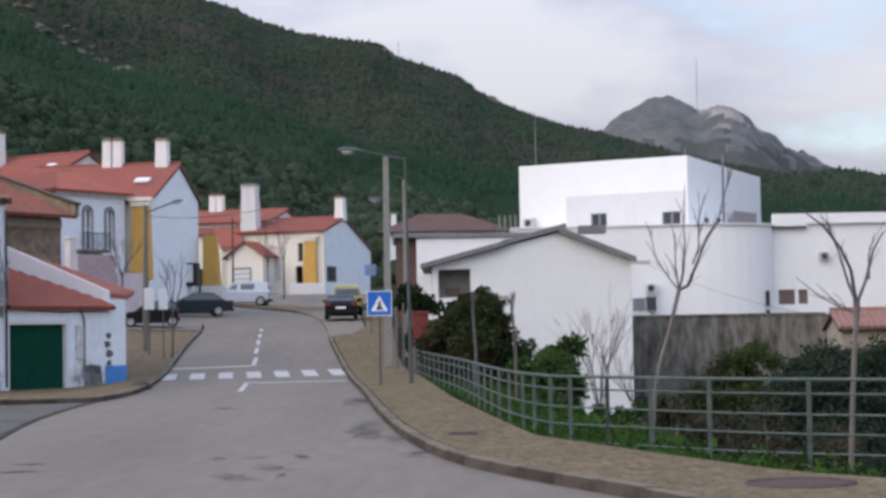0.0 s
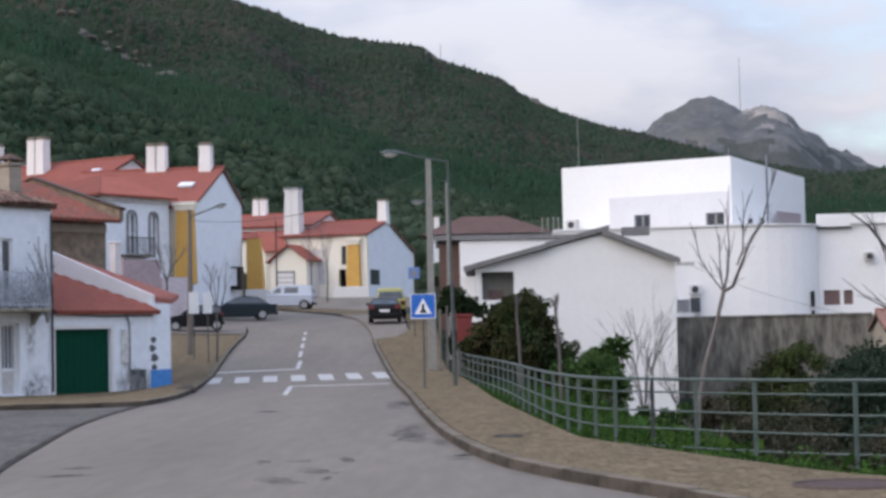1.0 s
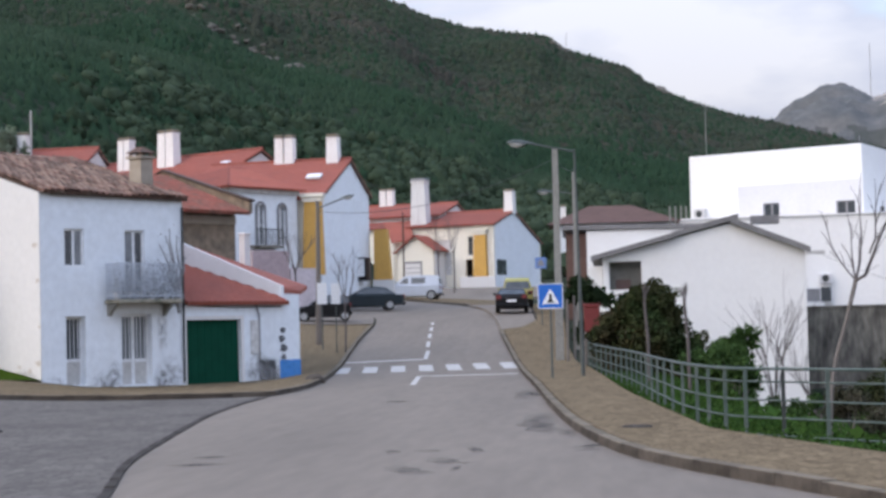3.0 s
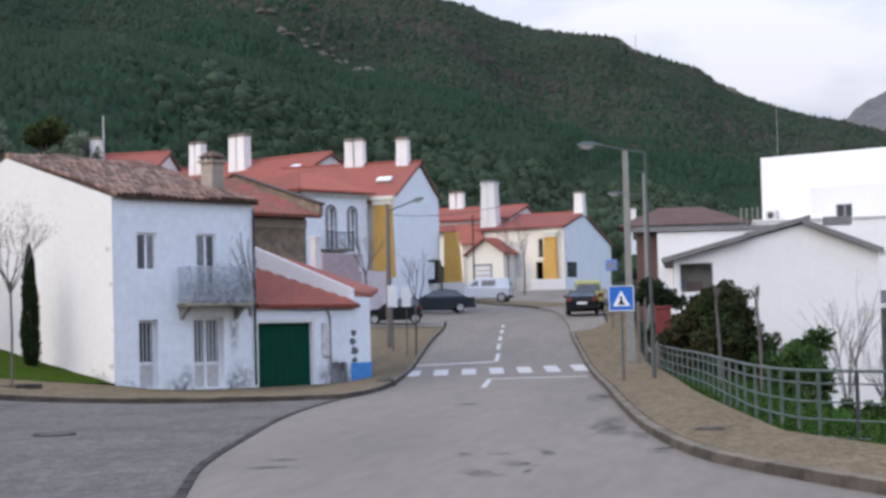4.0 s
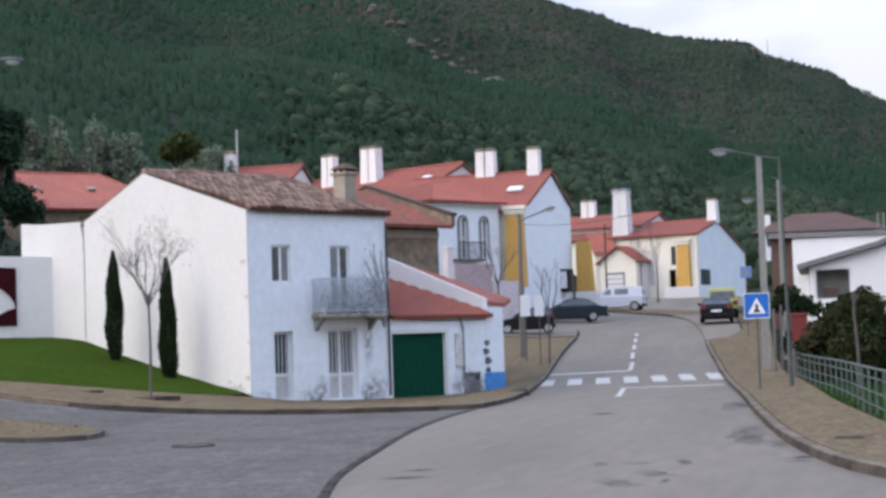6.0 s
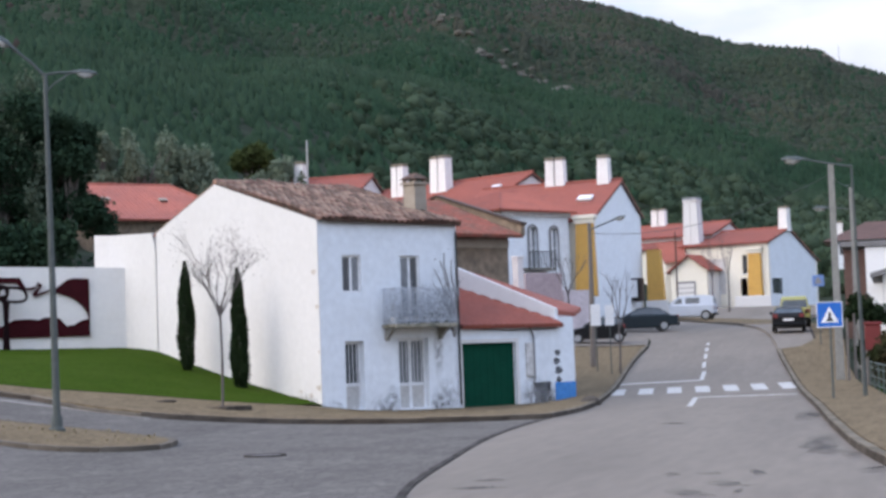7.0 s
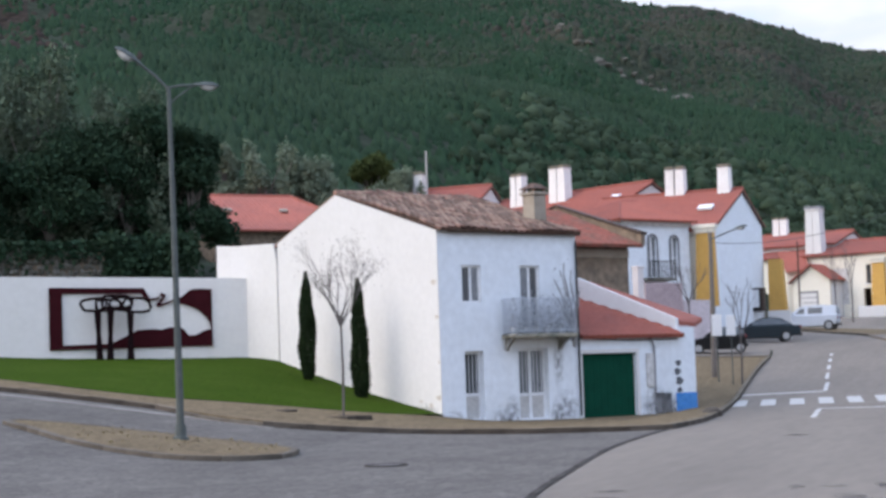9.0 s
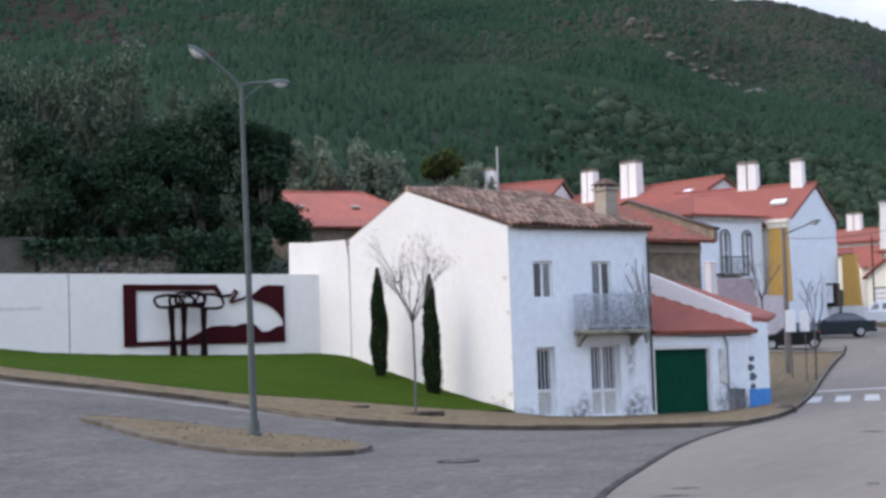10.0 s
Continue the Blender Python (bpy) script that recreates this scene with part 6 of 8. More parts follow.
def red_barn():
    """A long barn whose roof ends in a hip."""
    h = thing("red_roofed_barn", pose(-46.0, 80.2, 0, 0, 0, 45), "long barn with a faded red tile roof", "barn")
    x0, x1, ev, rz = 9.2, 17.6, 9.35, 11.5
    part("wall", cube(x0, x1, 0, 0.4, 3.0, ev), M["rubble"], h)
    part("wall", cube(x0, x1, 8.6, 9.0, 3.0, ev), M["rubble"], h)
    part("wall", cube(x1 - 0.4, x1, 0.402, 8.598, 3.0, ev), M["rubble"], h)
    part("gable_wall", extrude(bmesh.new(), [(0.402, 3.0), (8.598, 3.0), (8.598, ev), (4.5, rz - 0.15), (0.402, ev)], "x", x0, x0 + 0.4), M["rubble"], h)
    cut = lambda x: max(0.01, min(1.0, (x1 + 0.4 - x) / 2.6))
    for y in (-0.4, 9.4):
        part("roof", roof_slope(x0 - 0.3, x1 + 0.4, (y, ev - 0.1), (4.5, rz), hi=cut, rows=5), M["terracotta_far"], h)
    hip = part("roof", roof_slope(-0.4, 9.4, (-0.4, ev - 0.1), (2.2, rz), hi=lambda x: max(0.01, 1 - abs(x - 4.5) / 4.9)), M["terracotta_far"], h)
    hip.matrix_local = Matrix(((0, -1, 0, x1), (1, 0, 0, 0), (0, 0, 1, 0), (0, 0, 0, 1)))
    part("ridge", tube(bmesh.new(), [(x0 - 0.3, 4.5, rz + 0.03), (x1 - 2.2, 4.5, rz + 0.03), (x1 + 0.4, -0.4, ev - 0.06)], 0.1, 6), M["terracotta_far"], h)
    for x in (10.75, 13.95):
        r = part("rooflight", cube(-0.22, 0.22, -0.15, 0.15, 0.0, 0.1), M["beige"], h, "small pale rooflight")
        r.matrix_local = pose(x, 2.0, ev + 1.12, math.degrees(math.atan2(rz - ev, 4.9)))


red_barn()


# ---------------------------------------------------------------- wooded hill
def clear_of_trees(az, r, rng):
    """A bare reddish clearing high on the slope, and thin patches elsewhere."""
    return in_clearing(az, r) & (rng.uniform(0, 1, len(az)) < 0.2)


def crown(shoulder, level):
    """A plain tree crown: its tip, a shoulder and a skirt, as points and triangles."""
    a = np.arange(5) * 1.2566
    low = np.stack([np.cos(a), np.sin(a), a * 0 - 0.45], -1)
    mid = np.stack([np.cos(a + 0.63) * shoulder, np.sin(a + 0.63) * shoulder, a * 0 + level], -1)
    tris = []
    for i in range(5):
        j = (i + 1) % 5
        tris += [(0, 1 + i, 1 + j), (1 + i, 6 + j, 1 + j), (1 + i, 6 + i, 6 + j)]
    return np.concatenate([[(0, 0, 1.0)], mid, low]), np.array(tris)


def forest(name, n, seed, near, far, material, label, tall, width, fine=1, flakes=0, flake=0.4, share=None):
    """Uneven rounded crowns all over the slope between two shares of its depth, with leaf sprays on the near ones."""
    rng = np.random.RandomState(seed)
    az = rng.uniform(-34.6, 14.8, n)
    foot = np.interp(az, (-37, -26, -18, -10, 20), (100, 106, 142, 198, 158))
    r0, r1 = foot + (735 - foot) * near, foot + (735 - foot) * far
    r = np.sqrt(rng.uniform(0, 1, n) * (r1 ** 2 - r0 ** 2) + r0 ** 2)
    X, Y = r * np.sin(np.radians(az)), r * np.cos(np.radians(az))
    keep = ((bumps(X, Y, 110.0, 8) > -1.5) | (rng.uniform(0, 1, n) < 0.5)) & ~clear_of_trees(az, r, rng)
    if share:
        keep &= rng.uniform(0, 1, n) < share(az, r)
    X, Y, r = X[keep], Y[keep], r[keep]
    m = len(X)
    size = rng.uniform(0.5, 1.35, m) * width * (0.6 + r / 950)
    if flakes:
        bm = bmesh.new()
        bmesh.ops.create_icosphere(bm, subdivisions=fine, radius=1.0)
        ball = np.array([v.co[:] for v in bm.verts])
        tris = np.array([[v.index for v in f.verts] for f in bm.faces])
        bm.free()
    else:
        # a pointed or rounded crown whose foot is sunk in its neighbours
        ball, tris = crown(0.62 if tall > 1.2 else 0.78, 0.35 if tall > 1.2 else 0.5)
    q = ball[None] * (1 + rng.normal(0, 0.10, (m, len(ball), 1)))
    q *= 1 + 0.22 * np.sin(ball[None, :, :1] * 4 + X[:, None, None]) * np.cos(ball[None, :, 1:2] * 4 + Y[:, None, None])
    rise = 0.35 if flakes else -0.3
    taper = 1 - 0.45 * np.clip(ball[None, :, 2:], 0, 1) * (tall > 1.15) * (flakes > 0)
    q = np.concatenate([q[..., :2] * taper, q[..., 2:] * tall + tall * rise], -1) * size[:, None, None]
    foot_z = np.stack([X, Y, land(X, Y)], -1)
    q = q * (0.8 if flakes else 1.0) + foot_z[:, None, :]
    v = q.reshape(-1, 3)
    f = (tris[None] + (np.arange(m) * len(ball))[:, None, None]).reshape(-1)
    me = bpy.data.meshes.new(name)
    me.vertices.add(len(v))
    me.vertices.foreach_set("co", v.ravel())
    me.loops.add(len(f))
    me.loops.foreach_set("vertex_index", f)
    me.polygons.add(len(f) // 3)
    me.polygons.foreach_set("loop_start", np.arange(0, len(f), 3))
    me.update(calc_edges=True)
    me.polygons.foreach_set("use_smooth", np.ones(len(f) // 3, bool))
    me.materials.append(material)
    tagged(new(name, me), label, "trees", kind="stuff")
    if flakes:
        d = rng.normal(size=(m, flakes, 3))
        d[..., 2] = np.abs(d[..., 2]) - 0.25
        d /= np.linalg.norm(d, axis=-1)[..., None]
        d *= rng.uniform(0.75, 1.12, (m, flakes, 1)) * size[:, None, None]
        d[..., 2] = d[..., 2] * tall + size[:, None] * tall * 0.35
        tagged(leaves(name + "_leaves", (d + foot_z[:, None, :]).reshape(-1, 3), flake, material, None, seed=seed), "leafy sprays on the scrub trees", "trees", kind="stuff")


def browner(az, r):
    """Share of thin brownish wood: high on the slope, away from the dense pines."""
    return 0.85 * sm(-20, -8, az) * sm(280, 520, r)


def russet(az, r):
    """Share of reddish-brown heath on the steep slope above the garden trees."""
    return 0.8 * np.exp(-((az + 30.0) / 3.4) ** 2 - ((r - 260.0) / 115.0) ** 2)


forest("russet_heath", 18000, 16, 0.1, 0.62, M["russet_wood"], "reddish-brown heath among the pines", 1.0, 1.0, share=russet)
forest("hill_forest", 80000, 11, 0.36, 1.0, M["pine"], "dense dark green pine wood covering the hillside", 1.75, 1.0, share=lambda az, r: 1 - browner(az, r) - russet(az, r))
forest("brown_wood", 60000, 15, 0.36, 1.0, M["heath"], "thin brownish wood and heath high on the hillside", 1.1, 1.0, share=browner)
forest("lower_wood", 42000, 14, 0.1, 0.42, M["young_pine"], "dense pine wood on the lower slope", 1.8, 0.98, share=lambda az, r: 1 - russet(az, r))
forest("hill_scrub", 3600, 12, 0.0, 0.2, M["oak"], "rounded grey-green scrub trees at the foot of the hill", 1.0, 1.7, 2, 42, 0.42, share=lambda az, r: sm(-18, -12, az))
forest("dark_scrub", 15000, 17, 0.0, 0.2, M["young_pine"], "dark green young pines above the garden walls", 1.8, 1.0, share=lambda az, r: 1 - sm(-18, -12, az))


# ---------------------------------------------------------------- roof tiles of the old house
def cover_tile():
    """A tapered half-round clay tile, lying along y."""
    bm = bmesh.new()
    rows = []
    for y, r, z in ((0.0, 0.105, 0.0), (0.44, 0.085, 0.045)):
        rows.append([bm.verts.new((r * math.cos(a), y, z + r * 0.85 * math.sin(a))) for a in (math.pi * k / 5 for k in range(6))])
    low = [bm.verts.new((0.085 * math.cos(math.pi * k / 5), 0.0, 0.085 * 0.7 * math.sin(math.pi * k / 5) - 0.01)) for k in range(6)]
    for k in range(5):
        bm.faces.new((rows[0][k], rows[0][k + 1], rows[1][k + 1], rows[1][k]))
        bm.faces.new((low[k], low[k + 1], rows[0][k + 1], rows[0][k]))
    me = bpy.data.meshes.new("tile")
    bm.to_mesh(me)
    bm.free()
    me.materials.append(M["old_tile"])
    return me


def old_roof():
    roof = part("roof", roof_slope(0.0, 5.72, (-0.16, 5.83), (5.13, 7.40), pitch=0.24, thick=0.03), M["old_tile"], bpy.data.objects["old_house"], "patchy lichen-covered round clay tiles")
    me = cover_tile()
    rng = random.Random(4)
    tilt = math.degrees(math.atan2(1.61, 5.43))
    left_v, left_f = [], []
    n = 0
    for r in range(15):
        for c in range(24):
            f = r / 14.6
            x = 0.1 + c * 0.239 + rng.uniform(-0.015, 0.015)
            y = -0.2 + 5.3 * f
            z = 5.838 + 1.572 * f + rng.uniform(0, 0.03) + 0.04 * math.sin(x * 1.7 + y * 0.9)
            m = pose(x, y, z, tilt + rng.uniform(-3, 3), rng.uniform(-4, 4), rng.uniform(-4, 4))
            if n < 300:
                shared("tile", me, m, roof)
            else:
                k0 = len(left_v)
                left_v += [tuple(m @ v.co) for v in me.vertices]
                left_f += [tuple(k0 + i for i in p.vertices) for p in me.polygons]
            n += 1
    rest = raw("upper_tiles", left_v, left_f, M["old_tile"], roof)
    rest["kind"] = "stuff"


old_roof()


# ---------------------------------------------------------------- kerbs, seam, markings
def kerb_mesh(name, length, width, height, material):
    bm = cube(-length / 2, length / 2, -width / 2, width / 2, -0.3, height, 0.008)
    me = bpy.data.meshes.new(name)
    bm.to_mesh(me)
    bm.free()
    me.materials.append(material)
    # faces that point up take the paler colour, the others the darker
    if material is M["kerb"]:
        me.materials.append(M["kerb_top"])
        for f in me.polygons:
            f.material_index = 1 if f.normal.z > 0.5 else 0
    return me


def stones(name, line, parent, me, length, lift, keep=lambda p: True, limit=300):
    """A row of stones along a line in plan, following the street."""
    p = along(line, 0.2)
    p = resample(p, max(2, int(np.linalg.norm(np.diff(p, axis=0), axis=1).sum() / length)))
    rng = random.Random(len(p))
    made = 0
    for a, b in zip(p, p[1:]):
        c = (a + b) / 2
        if not keep(c) or made >= limit:
            continue
        d = b - a
        z0, z1 = float(street(*a)), float(street(*b))
        shared(name, me, pose(c[0], c[1], (z0 + z1) / 2 + lift + rng.uniform(-0.008, 0.008), 0, -math.degrees(math.atan2(z1 - z0, np.linalg.norm(d))), math.degrees(math.atan2(d[1], d[0])) + rng.uniform(-0.6, 0.6)), parent)
        made += 1


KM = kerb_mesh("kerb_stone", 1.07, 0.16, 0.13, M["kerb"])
SM = kerb_mesh("seam_stone", 0.55, 0.12, 0.02, M["seam"])
pave_right, pave_left = bpy.data.objects["pavement"], bpy.data.objects["pavement.001"]
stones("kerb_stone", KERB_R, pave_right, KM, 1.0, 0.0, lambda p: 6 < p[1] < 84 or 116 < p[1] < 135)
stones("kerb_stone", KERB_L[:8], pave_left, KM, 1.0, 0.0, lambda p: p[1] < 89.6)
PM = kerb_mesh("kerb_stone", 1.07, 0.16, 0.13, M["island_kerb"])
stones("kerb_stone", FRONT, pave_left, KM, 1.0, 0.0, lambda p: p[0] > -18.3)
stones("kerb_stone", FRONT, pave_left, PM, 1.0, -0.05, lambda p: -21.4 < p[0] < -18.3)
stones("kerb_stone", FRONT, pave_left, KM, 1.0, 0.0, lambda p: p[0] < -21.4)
stones("seam_stone", LAYBY[1:], pave_right, SM, 0.57, 0.128)
stones("seam_stone", SEAM, bpy.data.objects["road"], SM, 0.57, 0.0)


def flat(name, pts, material, lift, parent=None, label="", category="", up=None):
    """A thin patch on the roadway with the given outline in plan, cut fine enough to follow its height."""
    bm = bmesh.new()
    top = [bm.verts.new((x, y, float(street(x, y)) + lift + (up or 0.0))) for x, y in pts]
    low = [bm.verts.new((x, y, float(street(x, y)) + lift - 0.02)) for x, y in pts]
    bm.faces.new(top)
    for i in range(len(pts)):
        j = (i + 1) % len(pts)
        bm.faces.new((top[i], low[i], low[j], top[j]))
    ob = part(name, bm, material, parent)
    if label:
        tagged(ob, label, category, kind="structure")
    return ob


def bar(name, a, b, width, parent, lift=0.012):
    a, b = np.array(a, float), np.array(b, float)
    n = max(1, int(np.linalg.norm(b - a) / 1.5))
    d = (b - a) / np.linalg.norm(b - a)
    s = np.array((-d[1], d[0])) * width / 2
    left = [tuple(a + (b - a) * k / n + s) for k in range(n + 1)]
    right = [tuple(a + (b - a) * k / n - s) for k in range(n + 1)]
    return flat(name, left + right[::-1], M["paint"], lift, parent)


def crossing():
    z = thing("zebra_crossing", pose(0, 0, 0), "worn white zebra crossing painted across the road", "crossing", kind="structure")
    a, b = np.array((-9.62, 64.4)), np.array((-3.84, 65.7))
    for k in range(7):
        c = a + (b - a) * k / 6.0
        w, l = 0.25, 1.85
        u = (b - a) / np.linalg.norm(b - a)
        v = np.array((-0.115, 0.993))
        flat("stripe", [tuple(c - u * w - v * l), tuple(c + u * w - v * l), tuple(c + u * w + v * l), tuple(c - u * w + v * l)], M["paint"], 0.012, z)
    m = thing("road_marking", pose(0, 0, 0), "worn white stop lines and broken centre line", "road marking", kind="structure")
    bar("stop_line", (-6.3, 59.2), (-3.2, 59.6), 0.42, m)
    bar("slant", (-6.35, 59.1), (-5.75, 51.8), 0.15, m, 0.013)
    bar("stop_line", (-10.3, 69.2), (-7.35, 70.2), 0.42, m)
    bar("centre_line", (-7.3, 70.4), (-7.6, 74.5), 0.16, m, 0.013)
    for y0, y1 in ((76.5, 79.5), (81.5, 84.0), (86.0, 88.2), (90.3, 92.2)):
        bar("centre_line", (-7.45 - (y0 - 72) * 0.083, y0), (-7.45 - (y1 - 72) * 0.083, y1), 0.15, m)


crossing()


def blot(x, y, rx, ry, turn):
    """A dark stain lying on the asphalt."""
    c, d = math.cos(radians(turn)), math.sin(radians(turn))
    pts = [(x + u * c - v * d, y + u * d + v * c) for u, v in ((-rx, -ry), (rx, -ry), (rx, ry), (-rx, ry))]
    flat("road_stain", pts, M["tar"], 0.006, None, "dark oily stain on the asphalt", "stain")


for spot in ((-1.33, 31.6, 0.3, 2.6, 2), (-2.1, 43.0, 0.3, 3.6, 3), (-0.43, 24.1, 0.22, 0.9, 0), (-4.82, 40.2, 0.4, 0.5, 0), (-2.3, 54.0, 0.25, 2.4, 4), (-0.75, 27.4, 0.2, 1.2, 0)):
    blot(*spot)


def squiggle(path, width):
    """A wandering smear of tar, thick in the middle and thin at its ends."""
    p = along(path, 0.08)
    d = np.gradient(p, axis=0)
    d /= np.linalg.norm(d, axis=1)[:, None]
    s = np.linspace(0, 1, len(p))
    w = width * (0.35 + 0.65 * np.sin(math.pi * s) + 0.3 * np.sin(s * 23.0 + p[0][0]))
    side = np.stack([-d[:, 1], d[:, 0]], -1) * (np.clip(w, 0.03, None) / 2)[:, None]
    flat("road_stain", [tuple(q) for q in p + side] + [tuple(q) for q in (p - side)[::-1]], M["smear"], 0.007, None, "dark squiggle of old tar on the asphalt", "stain")


M["smear"] = fading_stain("tar_smear", (0.058, 0.053, 0.05), False, 3.0, 1.35)
squiggle([(-2.76, 21.81), (-2.56, 21.09), (-2.3, 20.47), (-2.04, 20.04), (-1.89, 20.15)], 0.34)
squiggle([(-3.16, 24.47), (-2.98, 23.99), (-2.82, 23.32)], 0.18)
squiggle([(-2.63, 24.31), (-2.46, 23.95), (-2.35, 23.8)], 0.28)
squiggle([(-2.33, 22.89), (-2.09, 21.99), (-1.89, 21.6), (-1.71, 21.82)], 0.32)
squiggle([(-1.86, 21.42), (-1.87, 20.76), (-1.87, 20.3)], 0.1)
squiggle([(-2.06, 24.81), (-1.9, 24.2), (-1.73, 23.22)], 0.16)
squiggle([(-1.72, 31.94), (-1.42, 30.37), (-1.14, 28.35), (-0.78, 26.82)], 0.5)
squiggle([(-2.27, 45.08), (-2.05, 43.87), (-1.75, 41.67)], 0.25)
squiggle([(-0.5, 24.2), (-0.35, 24.49), (-0.15, 24.87)], 0.2)
squiggle([(-5.5, 21.8), (-5.25, 22.3), (-4.95, 22.2), (-4.8, 22.5)], 0.32)
squiggle([(-5.45, 23.2), (-5.3, 23.6), (-5.05, 23.4)], 0.28)
squiggle([(-5.0, 40.0), (-4.85, 40.6), (-4.6, 40.3)], 0.34)


def manhole(x, y, r, lift, label, metal="patch", rim="seam"):
    m = thing("manhole_cover", pose(x, y, float(street(x, y)) + lift), label, "manhole", "manhole covers")
    part("rim", tube(bmesh.new(), [(r * math.cos(6.2832 * k / 24), r * math.sin(6.2832 * k / 24), 0.004) for k in range(25)], 0.025, 5), M[rim], m)
    part("lid", extrude(bmesh.new(), [(r * math.cos(6.2832 * k / 24), r * math.sin(6.2832 * k / 24)) for k in range(24)], "z", -0.03, 0.012), M[metal], m)


manhole(-10.9, 30.8, 0.36, 0.0, "dark iron manhole cover in the street")
manhole(3.3, 17.3, 0.5, 0.117, "worn reddish-brown manhole cover in the pavement", "rusty", "rusty")
manhole(-19.4, 46.9, 0.3, 0.12, "dark iron cover in the pavement by the lawn", "rust")
manhole(0.25, 26.6, 0.2, 0.115, "small iron cover in the sett pavement")


# ---------------------------------------------------------------- traffic island and lamps
def island():
    ring = [(-14.02, 33.4), (-14.15, 34.4), (-14.7, 35.8), (-15.7, 36.5), (-17.2, 36.75), (-19.0, 36.75), (-20.6, 36.4), (-21.3, 35.9), (-21.05, 35.2), (-20.2, 34.6), (-18.5, 33.25), (-17.0, 32.45), (-15.5, 32.05), (-14.5, 32.45)]
    p = resample(along(ring + ring[:1], 0.25), 61)[:-1]
    i0 = thing("traffic_island", pose(0, 0, 0), "low sett-paved traffic island with a stone kerb", "traffic island", kind="structure")
    bm = bmesh.new()
    c = p.mean(0)
    rings = []
    for f in (0.97, 0.7, 0.4, 0.12):
        rings.append([bm.verts.new((*(c + (q - c) * f), float(street(*(c + (q - c) * f))) + 0.08 + 0.05 * (1 - f))) for q in p])
    for a, b in zip(rings, rings[1:]):
        for k in range(len(p)):
            bm.faces.new((a[k], a[(k + 1) % len(p)], b[(k + 1) % len(p)], b[k]))
    bm.faces.new(rings[-1])
    part("paving", bm, M["calcada"], i0)
    me = kerb_mesh("kerb_stone", 0.70, 0.16, 0.14, M["island_kerb"])
    stones("kerb_stone", ring + ring[:1], i0, me, 0.64, -0.05)
    rng = np.random.RandomState(7)
    pts = []
    for k in range(500):
        f, q = math.sqrt(rng.uniform(0, 0.8)), p[rng.randint(len(p))]
        x, y = (float(v) for v in c + (q - c) * f)
        if noise.noise((x * 1.1, y * 1.1, 3.0)) > 0.05:
            pts.append((x, y, float(street(x, y)) + 0.14))
    tuft = leaves("dry_grass", pts, 0.06, M["dry"], None, seed=3)
    tagged(tuft, "tufts of dry straw-coloured grass between the setts", "grass", kind="stuff")


M["dry"] = mat("dry_grass", (0.22, 0.18, 0.10), 0.9, scale=2, island=0.3)
island()


def lamp_head(parent, x, y, z, turn, tilt=12, s=1.0):
    """A street lamp's drop-shaped head with a pale bowl below."""
    rings, bowl = [], []
    for f, w, h in ((0.0, 0.04, 0.03), (0.15, 0.07, 0.05), (0.45, 0.15, 0.09), (0.75, 0.17, 0.09), (0.95, 0.1, 0.05), (1.0, 0.03, 0.02)):
        rings.append([(f * 0.75 * s, w * s * math.cos(a), h * s * max(0, math.sin(a)) * 1.2 - 0.0) for a in (6.2832 * k / 10 for k in range(10))])
    head = part("lamp_head", lofted(bmesh.new(), rings), M["metal"], parent, "grey lamp head")
    head.matrix_local = pose(x, y, z, 0, -tilt, turn)
    for f, w, h in ((0.3, 0.03, 0.02), (0.42, 0.12, 0.08), (0.6, 0.15, 0.11), (0.8, 0.12, 0.08), (0.9, 0.03, 0.02)):
        bowl.append([(f * 0.75 * s, w * s * math.cos(a), -abs(h * s * math.sin(a)) * 1.1 - 0.006) for a in (6.2832 * k / 10 for k in range(10))])
    part("bowl", lofted(bmesh.new(), bowl), M["bowl"], head, "pale frosted bowl")


M["bowl"] = mat("frosted_bowl", (0.55, 0.56, 0.55), 0.3, scale=3, amount=0.2)


def double_lamp():
    x, y = -17.0, 35.3
    z = float(street(x, y)) + 0.12
    t = thing("double_street_lamp", pose(x, y, z), "tall grey double-armed street lamp on a traffic island", "street lamp")
    part("base", lofted(bmesh.new(), [[(r * math.cos(a), r * math.sin(a), h) for a in (6.2832 * k / 12 for k in range(12))] for r, h in ((0.17, -0.1), (0.17, 0.04), (0.12, 0.06), (0.11, 0.3))]), M["metal"], t)
    part("pole", tube(bmesh.new(), [(0, 0, 0.2), (-0.03, 0, 3.0), (-0.09, 0, 7.45)], [0.082, 0.068, 0.045], 10), M["metal"], t)
    part("arm", tube(bmesh.new(), [(-0.09, 0, 7.38), (-0.32, -0.11, 7.66), (-0.66, -0.27, 7.96)], 0.035, 6), M["metal"], t)
    part("arm", tube(bmesh.new(), [(-0.09, 0, 7.42), (0.15, 0.1, 7.46), (0.45, 0.25, 7.46)], 0.03, 6), M["metal"], t)
    part("brace", tube(bmesh.new(), [(-0.07, 0, 7.05), (0.05, 0.06, 7.2), (0.38, 0.21, 7.45)], 0.02, 5), M["metal"], t)
    lamp_head(t, -0.58, -0.23, 7.9, 207, 33, 0.92)
    lamp_head(t, 0.34, 0.2, 7.46, 27, -3, 0.8)


double_lamp()


